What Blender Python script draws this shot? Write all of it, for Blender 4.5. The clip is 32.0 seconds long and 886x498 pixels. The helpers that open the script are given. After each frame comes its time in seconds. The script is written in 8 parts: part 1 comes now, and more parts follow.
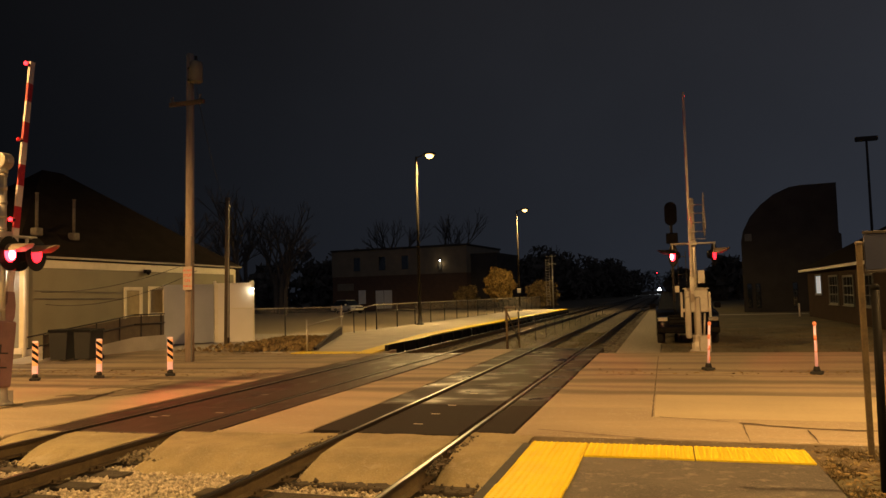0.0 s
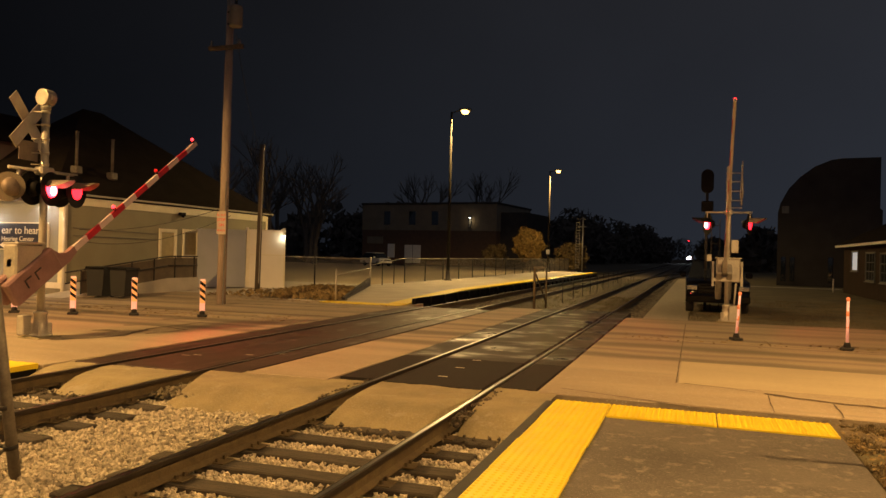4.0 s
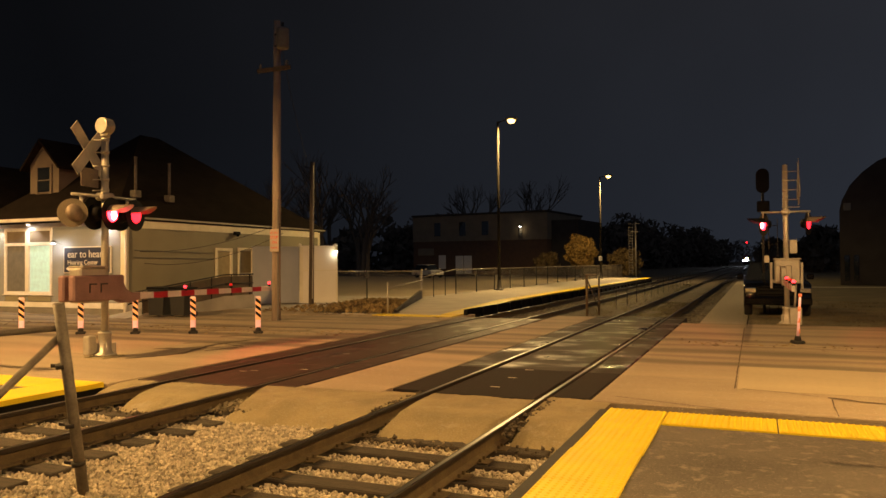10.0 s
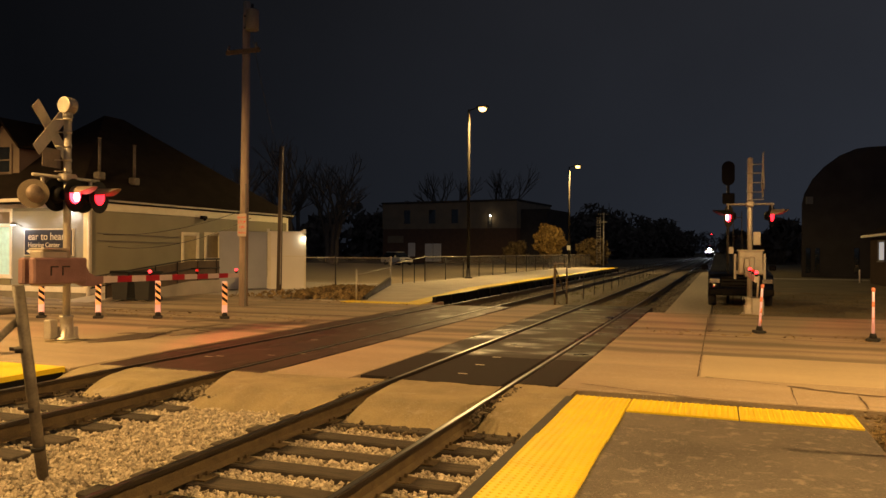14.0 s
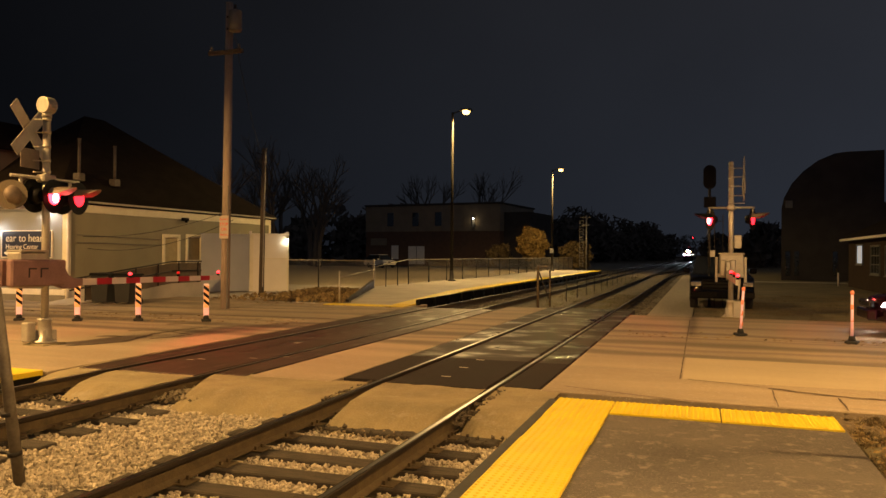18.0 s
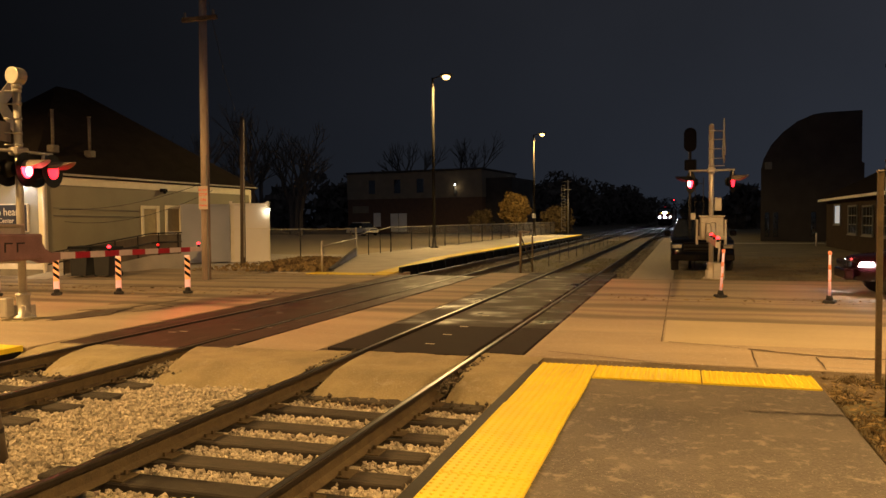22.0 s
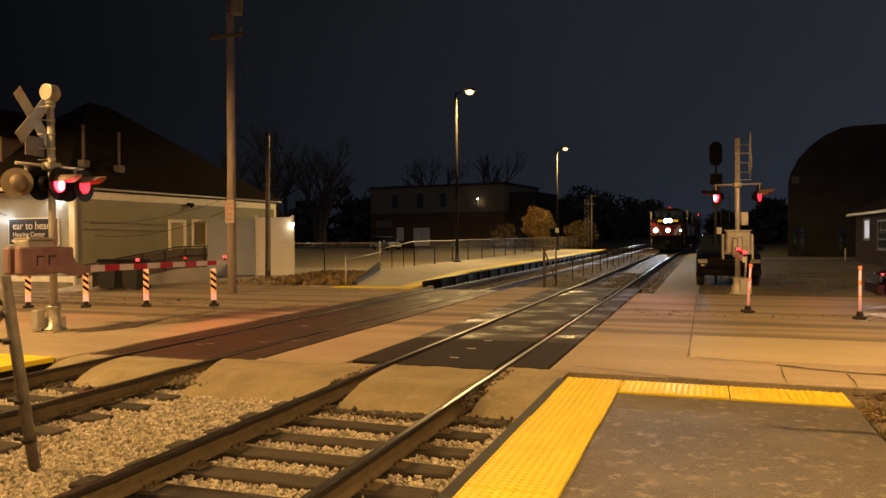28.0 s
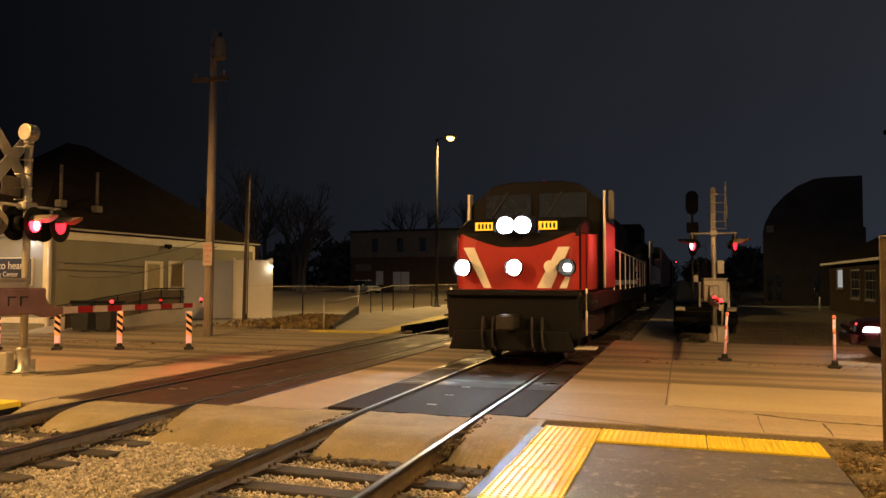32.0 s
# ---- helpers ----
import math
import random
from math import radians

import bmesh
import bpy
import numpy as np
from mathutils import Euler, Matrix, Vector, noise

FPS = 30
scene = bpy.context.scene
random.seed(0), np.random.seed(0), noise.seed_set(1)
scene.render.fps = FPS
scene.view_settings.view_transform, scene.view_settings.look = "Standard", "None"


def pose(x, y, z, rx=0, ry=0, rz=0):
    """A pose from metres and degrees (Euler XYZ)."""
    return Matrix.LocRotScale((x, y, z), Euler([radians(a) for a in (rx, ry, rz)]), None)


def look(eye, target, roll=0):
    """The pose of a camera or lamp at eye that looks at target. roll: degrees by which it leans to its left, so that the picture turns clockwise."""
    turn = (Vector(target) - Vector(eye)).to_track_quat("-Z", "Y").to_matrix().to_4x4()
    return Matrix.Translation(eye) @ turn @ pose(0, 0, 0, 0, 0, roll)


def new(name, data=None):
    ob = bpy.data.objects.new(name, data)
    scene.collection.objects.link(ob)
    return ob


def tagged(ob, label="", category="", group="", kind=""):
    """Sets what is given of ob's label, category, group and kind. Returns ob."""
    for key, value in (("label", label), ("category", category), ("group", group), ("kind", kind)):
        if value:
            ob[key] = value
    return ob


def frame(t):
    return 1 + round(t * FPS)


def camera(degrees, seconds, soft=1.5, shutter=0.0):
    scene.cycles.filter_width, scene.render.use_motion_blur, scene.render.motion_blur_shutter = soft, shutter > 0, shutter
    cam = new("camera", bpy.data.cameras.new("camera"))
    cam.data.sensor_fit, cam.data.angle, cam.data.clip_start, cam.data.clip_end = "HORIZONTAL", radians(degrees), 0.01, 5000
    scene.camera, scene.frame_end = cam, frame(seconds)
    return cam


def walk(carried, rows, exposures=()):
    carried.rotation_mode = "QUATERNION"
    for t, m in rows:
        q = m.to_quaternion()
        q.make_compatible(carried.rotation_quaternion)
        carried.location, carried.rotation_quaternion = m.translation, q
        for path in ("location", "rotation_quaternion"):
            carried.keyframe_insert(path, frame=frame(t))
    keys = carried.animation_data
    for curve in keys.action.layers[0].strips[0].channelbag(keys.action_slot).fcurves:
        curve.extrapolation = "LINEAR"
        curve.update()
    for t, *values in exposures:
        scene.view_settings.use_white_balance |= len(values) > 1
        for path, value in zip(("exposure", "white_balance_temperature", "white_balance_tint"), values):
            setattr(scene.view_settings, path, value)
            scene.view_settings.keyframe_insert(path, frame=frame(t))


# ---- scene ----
PATH = [
    (0.0, -0.026, 0.017, 1.680, 16.77, 3.67, 1.50),
    (0.5, -0.041, 0.013, 1.672, 16.77, 4.59, -0.97),
    (1.0, -0.047, -0.000, 1.666, 17.34, 4.04, -1.71),
    (1.5, -0.057, 0.003, 1.662, 17.50, 2.96, -1.52),
    (2.0, -0.059, 0.001, 1.666, 18.24, 1.94, -1.67),
    (2.5, -0.064, -0.004, 1.669, 19.28, 1.73, -2.11),
    (3.0, -0.060, -0.018, 1.665, 20.04, 1.70, -1.87),
    (3.5, -0.053, -0.016, 1.663, 19.70, 1.01, -1.65),
    (4.0, -0.052, -0.008, 1.656, 18.96, 0.33, -1.40),
    (4.5, -0.035, -0.009, 1.659, 18.45, -0.09, -0.78),
    (6.5, -0.043, -0.012, 1.659, 17.63, -0.58, -0.24),
    (7.0, -0.049, -0.012, 1.665, 17.69, -0.39, -0.45),
    (7.5, -0.045, -0.012, 1.666, 18.04, 0.56, -0.46),
    (8.0, -0.030, -0.011, 1.668, 18.39, 1.16, -0.18),
    (8.5, -0.019, -0.030, 1.659, 20.67, 1.55, -0.81),
    (9.0, -0.025, -0.043, 1.658, 24.27, 1.33, -1.63),
    (9.5, -0.005, -0.034, 1.662, 24.68, 0.95, -0.73),
    (10.0, 0.002, -0.023, 1.662, 22.96, 1.12, 0.44),
    (10.5, 0.011, 0.007, 1.656, 21.06, 0.99, 1.01),
    (11.0, 0.007, -0.004, 1.658, 20.68, 0.63, 0.98),
    (11.5, 0.001, -0.008, 1.652, 21.03, 0.14, 0.79),
    (12.0, 0.006, -0.003, 1.650, 21.10, -0.18, 0.85),
    (12.5, -0.003, -0.002, 1.654, 21.05, -0.11, 0.52),
    (13.0, -0.000, 0.000, 1.651, 20.97, 0.10, 0.22),
    (13.5, -0.004, -0.004, 1.651, 20.85, 0.15, 0.02),
    (14.0, -0.001, -0.014, 1.649, 20.58, 0.17, -0.29),
    (14.5, -0.002, -0.010, 1.649, 19.98, 0.27, -0.60),
    (16.5, -0.018, 0.002, 1.637, 19.17, 0.09, -0.56),
    (17.0, -0.017, 0.008, 1.645, 19.26, -0.04, -0.50),
    (17.5, -0.014, -0.002, 1.645, 19.29, 0.28, -0.52),
    (18.0, -0.015, 0.002, 1.646, 19.28, 0.39, -0.40),
    (18.5, -0.022, -0.012, 1.649, 19.24, 0.56, -0.40),
    (19.0, -0.020, 0.009, 1.645, 19.36, 0.52, -0.38),
    (19.5, -0.019, 0.012, 1.647, 18.77, 0.46, -0.03),
    (20.0, -0.030, 0.011, 1.662, 18.72, 1.46, -0.95),
    (20.5, -0.029, 0.001, 1.653, 19.64, 1.79, -1.82),
    (21.0, -0.020, 0.018, 1.656, 19.26, 0.71, -1.15),
    (21.5, -0.014, 0.037, 1.659, 17.90, -0.99, 0.44),
    (22.0, -0.015, 0.034, 1.661, 17.92, -2.21, 0.56),
    (22.5, -0.010, 0.022, 1.659, 18.24, -2.29, 0.10),
    (23.0, -0.024, 0.019, 1.654, 18.23, -2.31, -0.39),
    (23.5, -0.034, 0.028, 1.650, 18.06, -2.15, -0.52),
    (24.0, -0.031, 0.009, 1.660, 18.40, -1.74, 0.09),
    (24.5, -0.035, -0.000, 1.664, 19.49, -1.11, 0.35),
    (25.0, -0.036, -0.006, 1.662, 20.33, -0.79, 0.36),
    (25.5, -0.030, -0.004, 1.656, 20.63, -0.87, 0.44),
    (27.5, -0.034, 0.007, 1.655, 20.27, -1.17, 0.47),
    (28.0, -0.032, 0.003, 1.654, 19.68, -1.08, 0.47),
    (28.5, -0.037, 0.009, 1.659, 19.25, 0.06, 0.35),
    (29.0, -0.040, 0.002, 1.661, 19.03, 0.48, -0.01),
    (29.5, -0.047, -0.006, 1.656, 18.88, 0.71, -0.14),
    (30.0, -0.039, -0.005, 1.659, 18.65, 1.03, -0.22),
    (30.5, -0.027, 0.015, 1.661, 18.48, 1.36, -0.28),
    (31.0, -0.024, 0.013, 1.661, 18.20, 1.45, -0.18),
    (31.5, -0.031, -0.014, 1.664, 17.91, 1.80, -0.20),
    (32.0, -0.020, 0.003, 1.669, 18.10, 2.36, -0.18),
]
cam = camera(62.0, 32.0)
walk(cam, [(t, pose(x, y, z, 90 + pitch, roll, yaw)) for t, x, y, z, yaw, pitch, roll in PATH],
     exposures=[(0.0, 0.0, 6500, 10), (14.0, 0.0, 6450, 10), (20.0, 0.0, 6350, 10), (25.5, -0.02, 6200, 10), (28.0, -0.06, 6250, 9), (31.0, -0.06, 6250, 9), (32.0, -0.16, 6350, 10)])


# ---- sky and lights ----
def make_world():
    w = bpy.data.worlds.new("night_sky")
    w.use_nodes = True
    nt = w.node_tree
    bg = nt.nodes["Background"]
    co = nt.nodes.new("ShaderNodeTexCoord")
    sep = nt.nodes.new("ShaderNodeSeparateXYZ")
    ramp = nt.nodes.new("ShaderNodeValToRGB")
    nz = nt.nodes.new("ShaderNodeTexNoise")
    nz.inputs["Scale"].default_value = 2.2
    nz.inputs["Detail"].default_value = 5.0
    mix = nt.nodes.new("ShaderNodeMixRGB")
    mix.blend_type = "MULTIPLY"
    mix.inputs["Fac"].default_value = 0.45
    nt.links.new(co.outputs["Generated"], sep.inputs[0])
    nt.links.new(sep.outputs["Z"], ramp.inputs["Fac"])
    nt.links.new(co.outputs["Generated"], nz.inputs["Vector"])
    e = ramp.color_ramp.elements
    e[0].position, e[0].color = 0.0, (0.0080, 0.0093, 0.0126, 1)
    e[1].position, e[1].color = 0.55, (0.0062, 0.0059, 0.0065, 1)
    nt.links.new(ramp.outputs["Color"], mix.inputs["Color1"])
    nt.links.new(nz.outputs["Fac"], mix.inputs["Color2"])
    # the sky is brighter to the east
    east = nt.nodes.new("ShaderNodeMapRange")
    east.inputs["From Min"].default_value, east.inputs["From Max"].default_value = -0.75, 0.45
    east.inputs["To Min"].default_value, east.inputs["To Max"].default_value = 0.30, 2.35
    nt.links.new(sep.outputs["X"], east.inputs["Value"])
    mul = nt.nodes.new("ShaderNodeMixRGB")
    mul.blend_type = "MULTIPLY"
    mul.inputs["Fac"].default_value = 1.0
    nt.links.new(mix.outputs["Color"], mul.inputs["Color1"])
    nt.links.new(east.outputs["Result"], mul.inputs["Color2"])
    # and the unseen sky behind the station is brightened, an added fill light
    south = nt.nodes.new("ShaderNodeMapRange")
    south.inputs["From Min"].default_value, south.inputs["From Max"].default_value = 0.15, -0.9
    south.inputs["To Min"].default_value, south.inputs["To Max"].default_value = 1.0, 3.6
    nt.links.new(sep.outputs["Y"], south.inputs["Value"])
    south_fill = nt.nodes.new("ShaderNodeMixRGB")
    south_fill.blend_type = "MULTIPLY"
    south_fill.inputs["Fac"].default_value = 1.0
    nt.links.new(mul.outputs["Color"], south_fill.inputs["Color1"])
    nt.links.new(south.outputs["Result"], south_fill.inputs["Color2"])
    nt.links.new(south_fill.outputs["Color"], bg.inputs["Color"])
    bg.inputs["Strength"].default_value = 2.0
    scene.world = w


make_world()
SODIUM = (1.0, 0.555, 0.175)
AMBER = (1.0, 0.63, 0.22)


def lamp_light(name, place, watts, color, size=0.25, cone=172, target=None):
    data = bpy.data.lights.new(name, "SPOT")
    data.energy, data.color, data.shadow_soft_size = watts, color, size
    data.spot_size, data.spot_blend = radians(cone), 0.25
    ob = new(name, data)
    tgt = target or (place[0], place[1] + 0.01, place[2] - 5)
    ob.matrix_world = look(place, tgt)
    return ob


def bulb(name, place, watts, color, size=0.06):
    data = bpy.data.lights.new(name, "POINT")
    data.energy, data.color, data.shadow_soft_size = watts, color, size
    ob = new(name, data)
    ob.location = place
    return ob


# street lamps: the two along the far platform, those of the station behind the camera, the one beside the road, and an
# unseen one added to brighten the road's west end
lamp_light("lamp_light", (-11.75, 37.1, 8.9), 4700, AMBER)
lamp_light("lamp_light", (-11.75, 65.0, 8.9), 7000, AMBER)
lamp_light("lamp_light", (-14.2, 3.0, 8.7), 12300, SODIUM, 0.25, 167)
lamp_light("lamp_light", (3.6, -5.0, 8.7), 4000, SODIUM, 0.25, 160)
lamp_light("lamp_light", (-30.0, 9.0, 8.7), 6600, SODIUM, 0.25, 160)
lamp_light("lamp_light", (6.2, 7.2, 8.7), 9300, SODIUM, 0.25, 160)


# the red flashers throw a little colour on the road
for place, aim, watts in (((-10.55, 10.25, 2.62), (0, 14, 0), 250), ((-10.55, 10.8, 2.62), (0, 17, 0), 270),
                          ((-11.45, 9.8, 2.62), (-16, 13, 0), 90), ((-11.45, 10.5, 2.62), (-15, 14, 0), 90), ((0.0, 20.7, 2.62), (-8, 15, 0), 130), ((1.4, 20.7, 2.62), (8, 16, 0), 110)):
    lamp_light("flasher_light", place, watts, (1.0, 0.07, 0.06), 0.12, 104, aim)


# ---- materials ----
def mat(name, a, b=None, rough=0.7, metal=0.0, scale=6.0, bump=0.2, bscale=40.0, fine=0.35, spec=0.5, stretch=(1, 1, 1), rand=0.0, emit=0.0, ecol=None):
    """Two tones mixed by coarse and fine noise, with relief."""
    m = bpy.data.materials.new(name)
    m.use_nodes = True
    nt = m.node_tree
    p = nt.nodes["Principled BSDF"]
    p.inputs["Roughness"].default_value = rough
    p.inputs["Metallic"].default_value = metal
    p.inputs["Specular IOR Level"].default_value = spec
    if b is None:
        b = tuple(c * 0.75 for c in a)
    co = nt.nodes.new("ShaderNodeTexCoord")
    mp = nt.nodes.new("ShaderNodeMapping")
    mp.inputs["Scale"].default_value = stretch
    geo = nt.nodes.new("ShaderNodeNewGeometry")
    nt.links.new(geo.outputs["Position"] if rand == 0 and emit == 0 else co.outputs["Object"], mp.inputs["Vector"])
    n1 = nt.nodes.new("ShaderNodeTexNoise")
    n1.inputs["Scale"].default_value, n1.inputs["Detail"].default_value = scale, 6.0
    n2 = nt.nodes.new("ShaderNodeTexNoise")
    n2.inputs["Scale"].default_value, n2.inputs["Detail"].default_value = bscale, 4.0
    for n in (n1, n2):
        nt.links.new(mp.outputs["Vector"], n.inputs["Vector"])
    add = nt.nodes.new("ShaderNodeMixRGB")
    add.inputs["Fac"].default_value = fine
    nt.links.new(n1.outputs["Fac"], add.inputs["Color1"])
    nt.links.new(n2.outputs["Fac"], add.inputs["Color2"])
    ramp = nt.nodes.new("ShaderNodeValToRGB")
    e = ramp.color_ramp.elements
    e[0].position, e[0].color = 0.36, (*b, 1)
    e[1].position, e[1].color = 0.64, (*a, 1)
    nt.links.new(add.outputs["Color"], ramp.inputs["Fac"])
    out = ramp.outputs["Color"]
    if rand:
        info = nt.nodes.new("ShaderNodeObjectInfo")
        rr = nt.nodes.new("ShaderNodeMapRange")
        rr.inputs["To Min"].default_value, rr.inputs["To Max"].default_value = 1 - rand, 1 + rand * 0.5
        nt.links.new(info.outputs["Random"], rr.inputs["Value"])
        mul = nt.nodes.new("ShaderNodeMixRGB")
        mul.blend_type = "MULTIPLY"
        mul.inputs["Fac"].default_value = 1.0
        nt.links.new(out, mul.inputs["Color1"])
        nt.links.new(rr.outputs["Result"], mul.inputs["Color2"])
        out = mul.outputs["Color"]
    nt.links.new(out, p.inputs["Base Color"])
    if bump:
        bp = nt.nodes.new("ShaderNodeBump")
        bp.inputs["Strength"].default_value, bp.inputs["Distance"].default_value = bump, 0.01
        nt.links.new(n2.outputs["Fac"], bp.inputs["Height"])
        nt.links.new(bp.outputs["Normal"], p.inputs["Normal"])
        rg = nt.nodes.new("ShaderNodeMapRange")
        rg.inputs["To Min"].default_value, rg.inputs["To Max"].default_value = max(rough - 0.12, 0.03), min(rough + 0.12, 1)
        nt.links.new(n1.outputs["Fac"], rg.inputs["Value"])
        nt.links.new(rg.outputs["Result"], p.inputs["Roughness"])
    if emit:
        p.inputs["Emission Color"].default_value = (*(ecol or a), 1)
        p.inputs["Emission Strength"].default_value = emit
    return m


def island_mat(name, a, b, rough=0.85, bump=0.3):
    """Loose pieces in one mesh, each of its own tone."""
    m = mat(name, a, b, rough=rough, bump=bump, bscale=60)
    nt = m.node_tree
    p = nt.nodes["Principled BSDF"]
    src = p.inputs["Base Color"].links[0].from_socket
    geo = nt.nodes.new("ShaderNodeNewGeometry")
    rr = nt.nodes.new("ShaderNodeMapRange")
    rr.inputs["To Min"].default_value, rr.inputs["To Max"].default_value = 0.5, 1.2
    nt.links.new(geo.outputs["Random Per Island"], rr.inputs["Value"])
    mul = nt.nodes.new("ShaderNodeMixRGB")
    mul.blend_type = "MULTIPLY"
    mul.inputs["Fac"].default_value = 1.0
    nt.links.new(src, mul.inputs["Color1"])
    nt.links.new(rr.outputs["Result"], mul.inputs["Color2"])
    nt.links.new(mul.outputs["Color"], p.inputs["Base Color"])
    return m


def glass_mat(name, tint=(0.02, 0.025, 0.03), rough=0.06):
    m = mat(name, tint, rough=rough, bump=0, spec=0.8)
    return m


